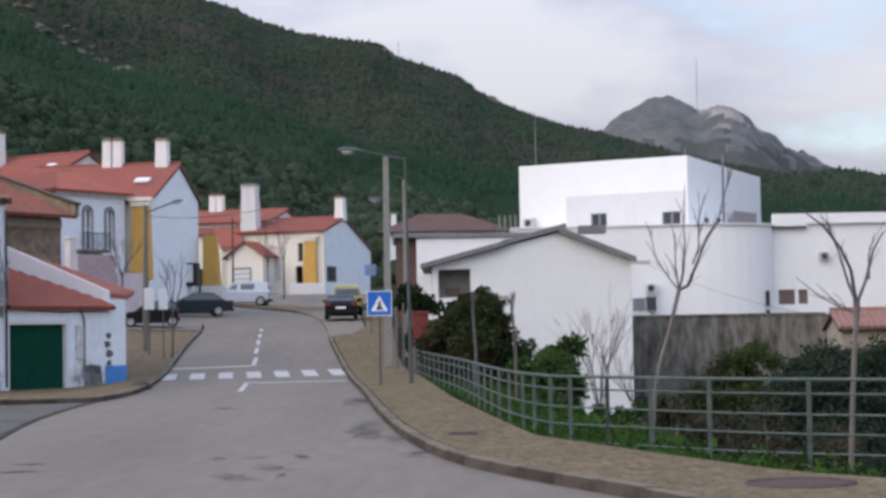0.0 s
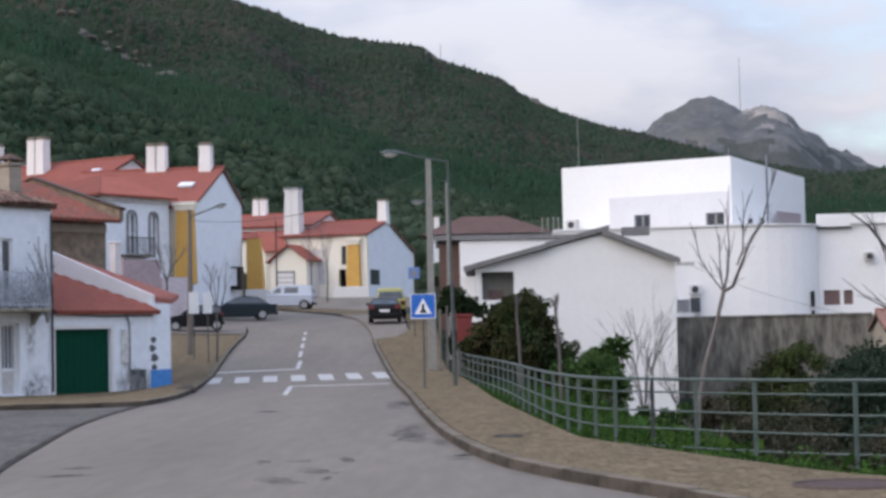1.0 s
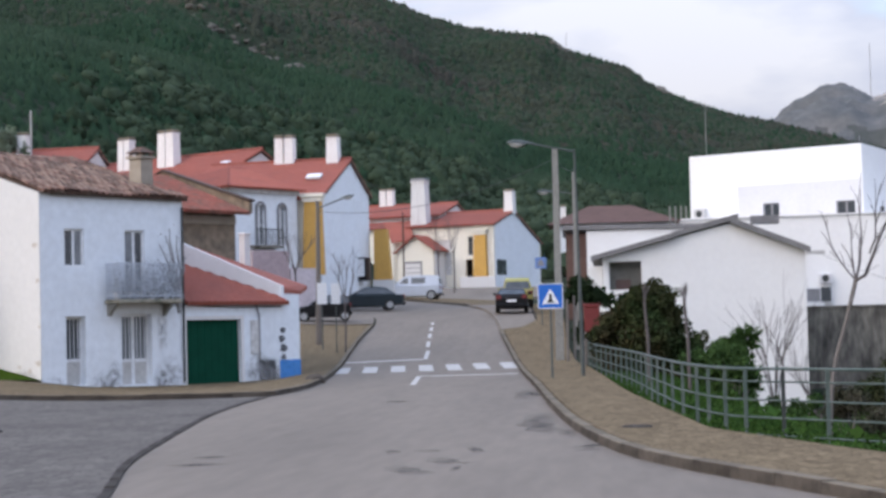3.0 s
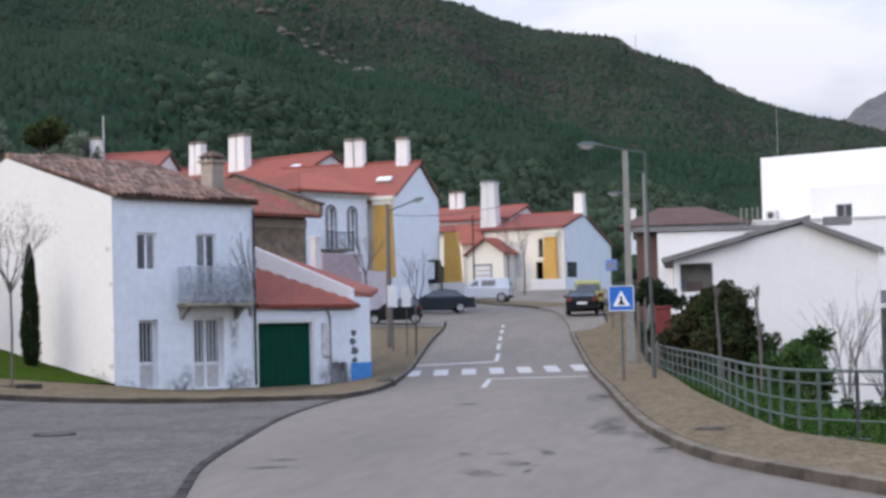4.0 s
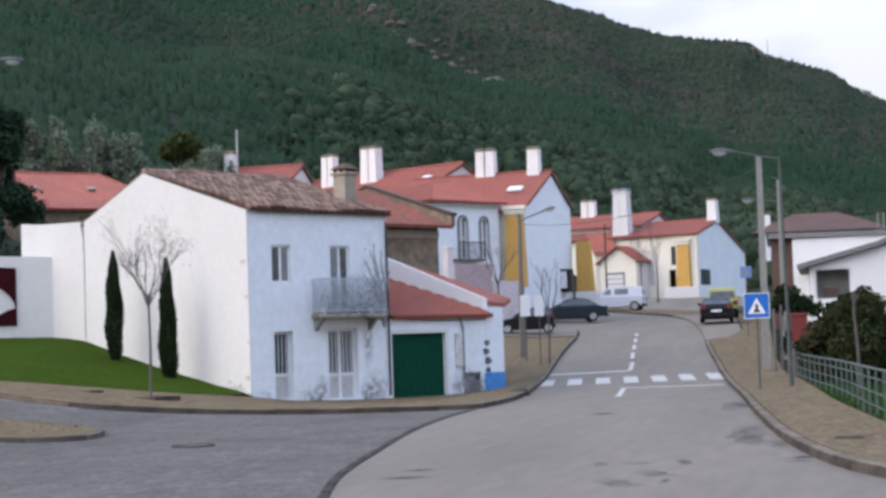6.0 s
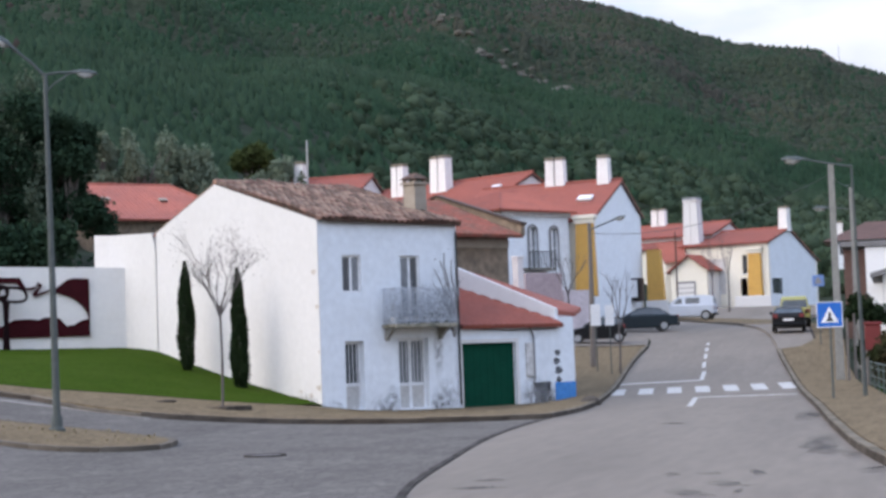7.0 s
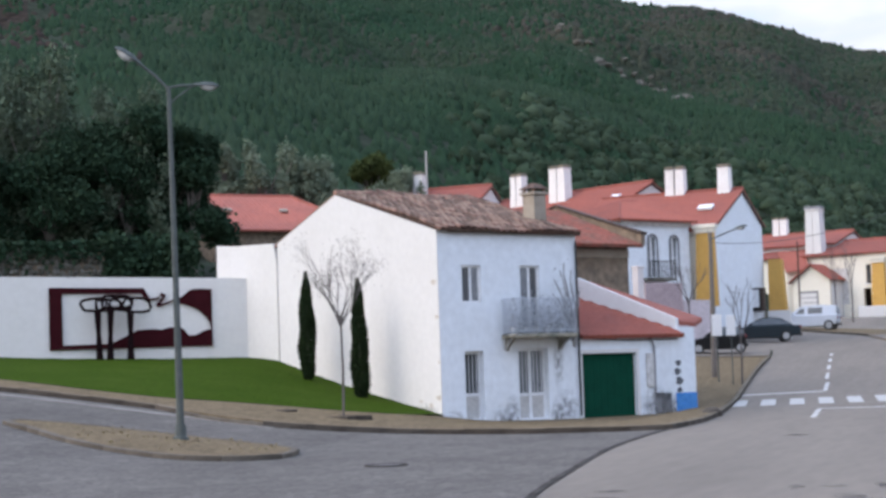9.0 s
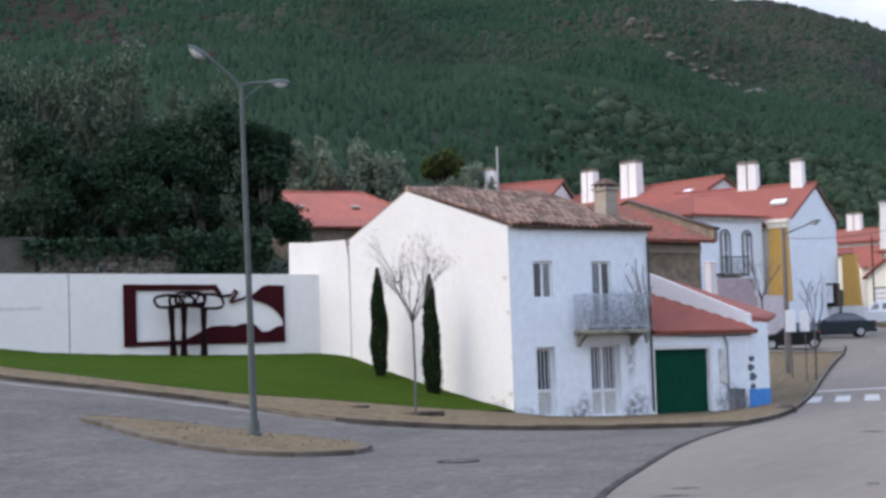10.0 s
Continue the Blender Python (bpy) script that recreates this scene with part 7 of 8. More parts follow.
def road_lamp():
    x, y = -0.97, 53.1
    z = float(street(x, y)) + 0.12
    t = thing("street_lamp", pose(x, y, z), "slim grey street lamp with one long arm", "street lamp", "street lamps")
    part("pole", tube(bmesh.new(), [(0, 0, -0.2), (-0.05, 0, 3.4), (-0.09, 0, 6.5)], [0.062, 0.042, 0.03], 8), M["metal"], t)
    part("arm", tube(bmesh.new(), [(-0.09, 0, 6.45), (-0.6, 0, 6.55), (-1.35, 0, 6.72)], 0.03, 6), M["metal"], t)
    lamp_head(t, -1.25, 0, 6.7, 180, 3, 1.05)
    x, y = -12.9, 79.6
    z = float(street(x, y)) + 0.12
    t = thing("street_lamp", pose(x, y, z), "brown timber pole carrying a slanting lamp arm", "street lamp", "street lamps")
    part("pole", tube(bmesh.new(), [(0, 0, -0.2), (0.05, 0, 3.0), (0.08, 0, 6.1)], [0.13, 0.11, 0.08], 8), M["bark"], t)
    part("arm", tube(bmesh.new(), [(0.05, -0.1, 5.75), (0.6, -0.2, 5.95), (1.2, -0.3, 6.15)], 0.035, 6), M["metal"], t)
    lamp_head(t, 1.1, -0.28, 6.12, -14, 12, 0.9)
    for x, y, h, r, nm in ((-2.02, 66.4, 7.66, 0.125, "tall tapered concrete power pole"), (-1.55, 76.0, 7.0, 0.1, "concrete power pole further up the pavement")):
        z = float(street(x, y)) + 0.1
        t = thing("power_pole", pose(x, y, z), nm, "pole", "power poles")
        part("shaft", lofted(bmesh.new(), [[(-r * s, -r * s, h0), (r * s, -r * s, h0), (r * s, r * s, h0), (-r * s, r * s, h0)] for s, h0 in ((1.2, -0.3), (1.0, 2.5), (0.78, h))]), M["post"], t)
        if y > 70:
            part("bracket", tube(bmesh.new(), [(0, 0, h - 0.9), (-0.5, 0, h - 0.8), (-0.9, 0, h - 0.78)], 0.03, 5), M["metal"], t)
            lamp_head(t, -0.8, 0, h - 0.8, 180, 2, 1.0)
    for x, y, h in ((-1.72, 65.6, 2.2), (-1.5, 66.8, 2.3), (-1.3, 68.2, 2.2), (-1.05, 63.9, 1.9)):
        z = float(street(x, y)) + 0.1
        t = thing("stake", pose(x, y, z), "thin weathered timber stake by the pavement edge", "stake", "stakes")
        part("shaft", tube(bmesh.new(), [(0, 0, -0.2), (0.02, 0.01, h)], [0.06, 0.045], 6), M["bark"], t)


road_lamp()
fp = thing("far_pole", pose(-16.1, 141.0, float(street(-16.1, 141.0)) + 0.1), "thin dark pole standing before the far houses", "pole", "power poles")
part("shaft", tube(bmesh.new(), [(0, 0, -0.4), (0.02, 0, 6.5)], [0.08, 0.06], 6), M["wood"], fp)


def wires():
    for a, b, sag in (((-12.85, 79.6, 6.9), (-17.6, 108.5, 9.6), 0.5), ((-12.85, 79.6, 6.8), (-2.0, 66.4, 7.6), 0.7), ((-2.0, 66.4, 7.6), (-1.55, 76.0, 8.0), 0.2)):
        pts = [Vector(a).lerp(Vector(b), k / 12) - Vector((0, 0, sag * 4 * (k / 12) * (1 - k / 12))) for k in range(13)]
        w = part("overhead_wire", tube(bmesh.new(), pts, 0.012, 4), M["dark_metal"])
        tagged(w, "thin dark overhead wire between poles", "wire", "wires")


wires()


cable = part("overhead_wire", tube(bmesh.new(), [Vector((8.6, 79.4, 4.42)).lerp(Vector((11.8, 58.8, 1.9)), k / 12) - Vector((0, 0, 0.25 * 4 * (k / 12) * (1 - k / 12))) for k in range(13)], 0.009, 4), M["post"])
tagged(cable, "thin slack cable running down from the hall's gutter", "wire", "wires")

pit = thing("tree_pit", pose(-17.65, 46.7, float(street(-17.65, 46.7)) + 0.12, 0, 0, -25), "square pit of bare soil round a pavement tree", "tree pit", kind="structure")
part("soil", cube(-0.55, 0.55, -0.4, 0.4, -0.1, 0.03, 0.01), M["soil"], pit)
for a, b, c, d in ((-0.63, 0.63, -0.48, -0.403), (-0.63, 0.63, 0.403, 0.48), (-0.63, -0.553, -0.4, 0.4), (0.553, 0.63, -0.4, 0.4)):
    part("rim", cube(a, b, c, d, -0.1, 0.045, 0.008), M["kerb"], pit)


def crossing_sign(x, y, side, centre, name, label):
    z = float(street(x, y)) + 0.12
    t = thing(name, pose(x, y, z), label, "road sign", "road signs")
    part("post", tube(bmesh.new(), [(0, 0.04, -0.2), (0, 0.04, centre + side / 2)], 0.03, 8), M["metal"], t)
    h = side / 2
    pl = part("plate", cube(-h, h, -0.01, 0.005, centre - h, centre + h, 0.004), M["sign_blue"], t, "square blue plate")
    part("rim", extrude(bmesh.new(), [(-h, centre - h), (h, centre - h), (h, centre + h), (-h, centre + h), (-h, centre - h), (-h + 0.02, centre - h + 0.02), (-h + 0.02, centre + h - 0.02), (h - 0.02, centre + h - 0.02), (h - 0.02, centre - h + 0.02), (-h + 0.02, centre - h + 0.02)], "y", -0.014, -0.011), M["sign_white"], pl)
    part("triangle", extrude(bmesh.new(), [(-h * 0.68, centre - h * 0.62), (h * 0.68, centre - h * 0.62), (0, centre + h * 0.62)], "y", -0.018, -0.0105), M["sign_white"], pl, "white triangle")
    part("symbol", extrude(bmesh.new(), [(-h * 0.3, centre - h * 0.52), (h * 0.3, centre - h * 0.52), (h * 0.22, centre - h * 0.34), (h * 0.11, centre - h * 0.3), (h * 0.09, centre + h * 0.16), (-h * 0.09, centre + h * 0.16), (-h * 0.11, centre - h * 0.3), (-h * 0.22, centre - h * 0.34)], "y", -0.022, -0.0185), M["black"], pl)


crossing_sign(-1.8, 51.5, 0.70, 2.28, "crossing_sign", "square blue crossing sign with a white triangle")


def round_sign():
    x, y = -3.4, 86.0
    z = float(street(x, y)) + 0.12
    t = thing("blue_sign", pose(x, y, z), "small faded blue square road sign on a post", "road sign", "road signs")
    part("post", tube(bmesh.new(), [(0, 0.04, -0.2), (0, 0.04, 3.2)], 0.03, 6), M["metal"], t)
    pl = part("plate", cube(-0.26, 0.26, -0.01, 0.01, 2.66, 3.18, 0.004), M["pale_sign"], t)
    part("symbol", extrude(bmesh.new(), [(-0.16, 2.78), (0.16, 2.78), (0.1, 3.0), (0.0, 3.1), (-0.1, 3.0)], "y", -0.018, -0.0105), M["lead"], pl)
    for x, y, w, h, c in ((-11.5, 75.6, 0.38, 0.85, 2.25), (-12.3, 77.0, 0.42, 0.9, 2.2)):
        z = float(street(x, y)) + 0.12
        t = thing("notice_sign", pose(x, y, z, 0, 0, 6), "pale blank back of a sign on a thin post", "road sign", "road signs")
        part("post", tube(bmesh.new(), [(0, 0.03, -0.2), (0, 0.03, c + h / 2)], 0.028, 6), M["metal"], t)
        part("plate", cube(-w / 2, w / 2, -0.012, 0.0, c - h / 2, c + h / 2, 0.004), M["sign_white"], t)


round_sign()


# ---------------------------------------------------------------- railing
def railing():
    line = along([(x, y) for x, y in zip(RAIL_X, RAIL_Y) if y < 64], 0.05)
    run = np.concatenate([[0], np.cumsum(np.linalg.norm(np.diff(line, axis=0), axis=1))])
    at_run = lambda s: (float(np.interp(s, run, line[:, 0])), float(np.interp(s, run, line[:, 1])))
    t = thing("railing", pose(0, 0, 0), "green painted tubular pavement railing with five bars", "railing")
    fine = resample(line, 120)
    for h, r in ((0.90, 0.025), (0.715, 0.015), (0.45, 0.015), (0.20, 0.015), (-0.05, 0.015)):
        part("bar", tube(bmesh.new(), [(x, y, float(street(x, y)) + h) for x, y in fine], r, 6), M["rail"], t)
    for s in [1.4, 3.2, 5.0, 6.9, 8.63, 10.22, 11.37, 12.33, 13.16, 13.87, 14.9, 15.93, 17.6, 19.4] + [21.3 + 1.8 * k for k in range(16)]:
        x, y = at_run(s)
        z, d = float(street(x, y)), 0.027
        ring = lambda e, h: [(x - e, y - e, z + h), (x + e, y - e, z + h), (x + e, y + e, z + h), (x - e, y + e, z + h)]
        bent = abs(s - 12.33) < 0.01
        p = part("post", lofted(bmesh.new(), [ring(d, -0.7), ring(d, 0.86), ring(d * 0.6, 0.885)]), M["dark_metal" if bent else "rail"], t, "dark bare steel post" if bent else "")
        part("foot_plate", lofted(bmesh.new(), [ring(d * 2, -0.42), ring(d * 2, -0.4)]), M["rail"], p)


railing()


def weeds():
    rng = np.random.RandomState(5)
    n = 62000
    y = 14 + 50 * rng.uniform(size=n) ** 1.2
    edge = np.interp(y, VERGE_Y, VERGE_X)
    off = rng.uniform(size=n) ** 1.4 * 2.6
    x = edge + 0.02 + off
    clump = 0.5 + 0.5 * bumps(x * 9, y * 5, 9.0, 2)
    z = land(x, y) + 0.02 + rng.uniform(0, 1, n) * (0.08 + 0.24 * np.clip(clump, 0, 1.2)) * np.clip(0.35 + off, 0.35, 1.2)
    ob = leaves("verge_weeds", np.stack([x, y, z], -1), 0.055, M["weed"], None, seed=9)
    tagged(ob, "lush green weeds along the foot of the railing", "weeds", kind="stuff")
    n = 26000
    y = rng.uniform(12, 86, n)
    x = np.interp(y, VERGE_Y, VERGE_X) + rng.uniform(2.0, 26, n)
    z = land(x, y) + np.abs(rng.normal(0, 0.12, n))
    ob = leaves("rough_grass", np.stack([x, y, z], -1), 0.2, M["weed"], None, seed=10)
    tagged(ob, "rough uncut grass in the hollow below the pavement", "grass", kind="stuff")


weeds()


# ---------------------------------------------------------------- plants
M["russet"] = mat("russet_leaves", (0.052, 0.040, 0.022), 0.85, second=(0.034, 0.05, 0.02), scale=1.0, amount=0.9, island=0.4, spec=0.04)
M["fresh"] = mat("fresh_leaves", (0.045, 0.085, 0.025), 0.85, second=(0.03, 0.055, 0.02), scale=1.5, amount=0.8, island=0.4, spec=0.04)
M["golden"] = mat("golden_leaves", (0.060, 0.078, 0.026), 0.85, second=(0.042, 0.060, 0.024), scale=0.8, amount=0.8, island=0.2, spec=0.04)


def bush(x, y, z, rx, h, label, material, seed, count=2600, size=0.16, group="shrubs"):
    t = thing("bush", pose(x, y, z), label, "bush", group)
    rng = random.Random(seed)
    centres, radii = [], []
    bm = bmesh.new()
    for k in range(14):
        a, q, f = rng.uniform(0, 6.28), rng.uniform(0.05, 0.68) * rx, rng.uniform(0.18, 0.8)
        q *= 1.1 - 0.4 * f
        centres.append((q * math.cos(a), q * math.sin(a), h * f))
        radii.append(rng.uniform(0.24, 0.42) * min(rx, h))
        tube(bm, [(0, 0, -0.3), (q * 0.5 * math.cos(a), q * 0.5 * math.sin(a), h * f * 0.4), centres[-1]], [0.05, 0.035, 0.012], 5)
    part("woody_base", bm, M["bark"], t)
    pts = clumps(centres, radii, count, seed, 0.25, 0.9)
    leaves("foliage", pts[pts[:, 2] > -0.1], size, material, t, seed=seed)
    return t


bush(1.05, 60.0, -1.0, 2.45, 3.95, "large dense dark green shrub with reddish tips", M["shrub"], 21, 46000, 0.12)
bush(-0.05, 60.3, -0.6, 1.1, 3.0, "dense russet and green shrub beside the railing", M["russet"], 22, 14000, 0.11)
bush(3.0, 55.5, -1.8, 1.8, 3.9, "round mid-green shrub under the white hall", M["fresh"], 23, 17000, 0.11)
bush(3.45, 54.5, -2.8, 1.0, 3.0, "low mid-green shrub before the white hall", M["fresh"], 26, 6000, 0.10)
bush(2.75, 45.0, float(land(2.75, 45.0)) - 0.1, 1.0, 1.7, "low green shrub behind the railing", M["fresh"], 27, 6000, 0.09)
bush(4.2, 45.5, float(land(4.2, 45.5)) - 0.1, 1.0, 1.5, "low weedy shrub behind the railing", M["fresh"], 28, 5000, 0.09)
bush(-1.0, 73.0, 0.2, 1.2, 3.9, "dark upright evergreen shrub", M["cypress"], 24, 4200, 0.18)
bush(0.2, 76.0, 0.2, 1.3, 3.3, "dark evergreen shrub in front of the hall", M["cypress"], 25, 3600, 0.18)
for k, (x, y, rx, h, m) in enumerate(((11.2, 56, 3.0, 3.9, "shade_leaf"), (13.5, 64, 3.2, 4.3, "shade_leaf"), (10.6, 70, 2.3, 4.5, "shrub"), (11.5, 69, 1.6, 4.9, "golden"), (16.5, 62, 3.2, 4.4, "shade_leaf"), (15.0, 52, 2.8, 3.9, "shade_leaf"), (12.6, 46, 2.1, 3.1, "shade_leaf"), (18.5, 68, 3.0, 4.4, "shade_leaf"), (10.8, 50, 2.4, 3.2, "shade_leaf"), (13.0, 40, 2.0, 2.8, "shade_leaf"), (9.4, 64, 2.0, 3.6, "shrub"), (9.6, 35, 1.5, 2.2, "shade_leaf"), (16.8, 46, 2.4, 3.4, "shade_leaf"), (11.4, 43, 2.6, 3.8, "shade_leaf"), (14.6, 44, 2.8, 4.0, "shade_leaf"), (15.5, 58, 3.0, 4.6, "shade_leaf"), (17.6, 55, 3.0, 4.6, "shade_leaf"), (13.2, 51, 2.8, 3.9, "shade_leaf"))):
    bush(x, y, float(land(x, y)) - 0.1, rx, h, "overgrown shrub in the hollow below the pavement", M[m], 40 + k, 11000, 0.11, "garden shrubs")
# taller evergreens before the cottage
for k, (x, y, rx, top) in enumerate(((11.9, 61.0, 2.4, 0.7), (13.3, 63.5, 2.4, 1.3), (14.9, 66.0, 2.6, 1.2), (12.8, 57.0, 2.2, 0.7), (14.6, 60.0, 2.6, 1.2), (16.4, 63.0, 2.8, 1.1), (10.9, 57.5, 1.9, 0.3), (15.2, 55.5, 2.4, 1.0))):
    z = float(land(x, y)) - 0.1
    bush(x, y, z, rx, top - z, "tall grey-green evergreen shrub before the cottage", M["shade_leaf"], 80 + k, 15000, 0.14, "garden shrubs")


def limbed_tree(x, y, z, trunk, limbs, label, seed, twigs=3):
    """A leafless street tree with given limbs, as runs of (across, up, radius), and thin twigs growing from them."""
    t = thing("bare_tree", pose(x, y, z), label, "tree", "street trees")
    rng = random.Random(seed)
    bm = bmesh.new()
    tube(bm, [(a, 0, b) for a, b, r in trunk], [r for a, b, r in trunk], 8)
    part("trunk", bm, M["bark"], t)
    for run in limbs:
        bm = bmesh.new()
        d = rng.uniform(-0.25, 0.25)
        pts = [Vector((a, d * i, b)) for i, (a, b, r) in enumerate(run)]
        tube(bm, pts, [r for a, b, r in run], 6)
        for _ in range(twigs * (len(run) - 1)):
            i = rng.randrange(len(run) - 1)
            p = pts[i].lerp(pts[i + 1], rng.uniform(0.3, 1))
            w = (pts[i + 1] - pts[i]).normalized() + Vector((rng.uniform(-0.5, 0.5), rng.uniform(-0.5, 0.5), rng.uniform(0, 0.4)))
            e = p + w * rng.uniform(0.15, 0.42)
            tube(bm, [p, (p + e) / 2 + Vector((0.01, 0, 0.02)), e], [0.007, 0.005, 0.003], 4)
        part("limb", bm, M["twig"], t)


limbed_tree(3.179, 28.4, 0.2, [(-0.05, -0.9, 0.042), (0.0, 0.0, 0.038), (0.03, 0.36, 0.036), (0.12, 0.83, 0.034), (0.28, 1.35, 0.032), (0.45, 2.0, 0.032)],
            [[(0.45, 1.97, 0.026), (0.56, 2.04, 0.024), (0.65, 2.35, 0.02), (0.79, 2.74, 0.016), (0.93, 3.0, 0.012), (1.0, 3.39, 0.008), (1.04, 3.6, 0.004)],
             [(0.45, 1.99, 0.022), (0.52, 2.26, 0.018), (0.56, 2.7, 0.012), (0.53, 3.22, 0.005)], [(0.44, 1.97, 0.018), (0.42, 2.26, 0.013), (0.43, 2.87, 0.005)],
             [(0.45, 1.95, 0.014), (0.26, 2.22, 0.011), (0.13, 2.44, 0.008), (0.05, 2.84, 0.004)], [(0.66, 2.37, 0.016), (0.75, 2.6, 0.013), (0.76, 3.04, 0.009), (0.85, 3.43, 0.004)]],
            "slim leafless street tree with upswept twigs", 31)
limbed_tree(5.44, 24.9, -0.2, [(0.0, -0.6, 0.042), (0.0, 0.0, 0.038), (0.04, 0.84, 0.036), (0.09, 1.6, 0.036), (0.12, 1.9, 0.04), (0.125, 2.08, 0.05), (0.12, 2.16, 0.035)],
            [[(0.12, 2.06, 0.028), (0.015, 2.52, 0.024), (-0.17, 2.82, 0.02), (-0.43, 3.1, 0.015), (-0.77, 3.32, 0.006)], [(0.12, 2.1, 0.026), (0.07, 2.36, 0.022), (0.02, 2.75, 0.017), (-0.08, 3.17, 0.012), (-0.13, 3.35, 0.007)],
             [(0.13, 2.08, 0.026), (0.28, 2.36, 0.022), (0.44, 2.81, 0.016), (0.6, 3.04, 0.008)], [(0.3, 2.4, 0.017), (0.36, 2.74, 0.012), (0.5, 3.04, 0.006)],
             [(0.08, 1.95, 0.013), (-0.07, 2.02, 0.011), (-0.34, 2.18, 0.009), (-0.64, 2.45, 0.005)], [(0.05, 1.98, 0.01), (-0.15, 2.1, 0.008), (-0.41, 2.35, 0.004)]],
            "pollarded leafless street tree with bare limbs", 32, 1)
M["dry_scrub"] = mat("dry_brush", (0.062, 0.056, 0.04), 0.95, second=(0.035, 0.045, 0.026), scale=1.2, amount=0.9, island=0.4, spec=0.03)
for k, (x, y, rx, h) in enumerate(((5.0, 42.0, 0.9, 2.0), (6.3, 44.0, 1.1, 2.4), (7.4, 50.0, 1.4, 3.0), (8.3, 47.0, 1.6, 3.2), (9.2, 52.0, 1.8, 3.4), (7.6, 40.0, 1.2, 2.2), (9.6, 45.0, 1.7, 3.0))):
    bush(x, y, float(land(x, y)) - 0.1, rx, h, "thin brown half-dead brush below the concrete wall", M["dry_scrub"], 80 + k, 4200, 0.085, "garden shrubs")

bare_tree("bare_tree", 0.85, 50.0, 0.0, 2.7, "young leafless tree behind the railing", 33, 0.8, 0.05, 0.25, 3, (-0.1, 0), group="street trees")
bare_tree("bare_tree", 1.75, 45.5, 0.0, 2.6, "young leafless tree behind the railing", 34, 0.82, 0.05, 0.25, 3, (-0.1, 0), group="street trees")
bare_tree("bare_tree", -17.65, 46.7, 0.42, 5.0, "small leafless pavement tree with a twiggy crown", 35, 0.56, 0.038, 0.62, 8, (0.0, 0), buds=9, group="street trees")
bare_tree("bare_tree", -10.9, 74.0, 0.9, 4.4, "thin leafless tree near the parked cars", 36, 0.45, 0.045, 0.3, 4, group="street trees")
bare_tree("bare_shrub", 5.0, 60.0, -1.8, 4.7, "leafless shrub with many upright twigs", 37, 0.2, 0.045, 0.22, 8, group="street trees")
bare_tree("bare_shrub", 6.2, 58.0, -1.9, 3.5, "leafless spreading shrub before the hall", 38, 0.18, 0.04, 0.7, 7, group="street trees")
bare_tree("bare_tree", -17.6, 101.0, 3.6, 4.2, "bare tree in front of the pink wall", 39, 0.35, 0.06, 0.6, 5, group="street trees")
bare_tree("bare_tree", -13.0, 150.0, 4.3, 6.6, "bare tree by the far garden wall", 42, 0.5, 0.07, 0.3, 4, group="street trees")
bare_tree("bare_tree", -14.2, 149.0, 4.3, 6.4, "bare tree by the far garden wall", 43, 0.5, 0.07, 0.3, 4, group="street trees")


def cypress(w, off, z, h, r, seed):
    c = H1 @ Vector((-off, w, 0))
    t = thing("cypress", pose(c.x, c.y, z), "slim dark green columnar cypress by the white wall", "tree", "cypresses")
    part("trunk", tube(bmesh.new(), [(0, 0, -0.3), (0, 0, h * 0.8)], [0.05, 0.015], 6), M["bark"], t)
    rng = np.random.RandomState(seed)
    n = 11000
    f = rng.uniform(0, 1, n) ** 0.95
    prof = np.interp(f, (0, 0.06, 0.3, 0.6, 0.85, 1.0), (0.45, 0.75, 1.0, 0.85, 0.5, 0.08)) * r
    a = rng.uniform(0, 6.28, n)
    q = prof * np.sqrt(rng.uniform(0.3, 1, n)) * (1 + 0.15 * np.sin(a * 3 + f * 14))
    p = np.stack([q * np.cos(a), q * np.sin(a), 0.05 + f * h], -1)
    if seed == 2:
        # two loose tufts low on the sides
        for cx, cz in ((-0.15, 0.9), (0.17, 0.75)):
            e = rng.normal(0, 1, (1500, 3)) * (0.05, 0.07, 0.26)
            p = np.concatenate([p, e + (cx, 0, cz)])
    leaves("foliage", p, 0.075, M["cypress"], t, seed=seed)


cypress(5.34, 1.1, 1.48, 3.37, 0.28, 1)
cypress(2.57, 1.1, 0.82, 3.67, 0.27, 2)


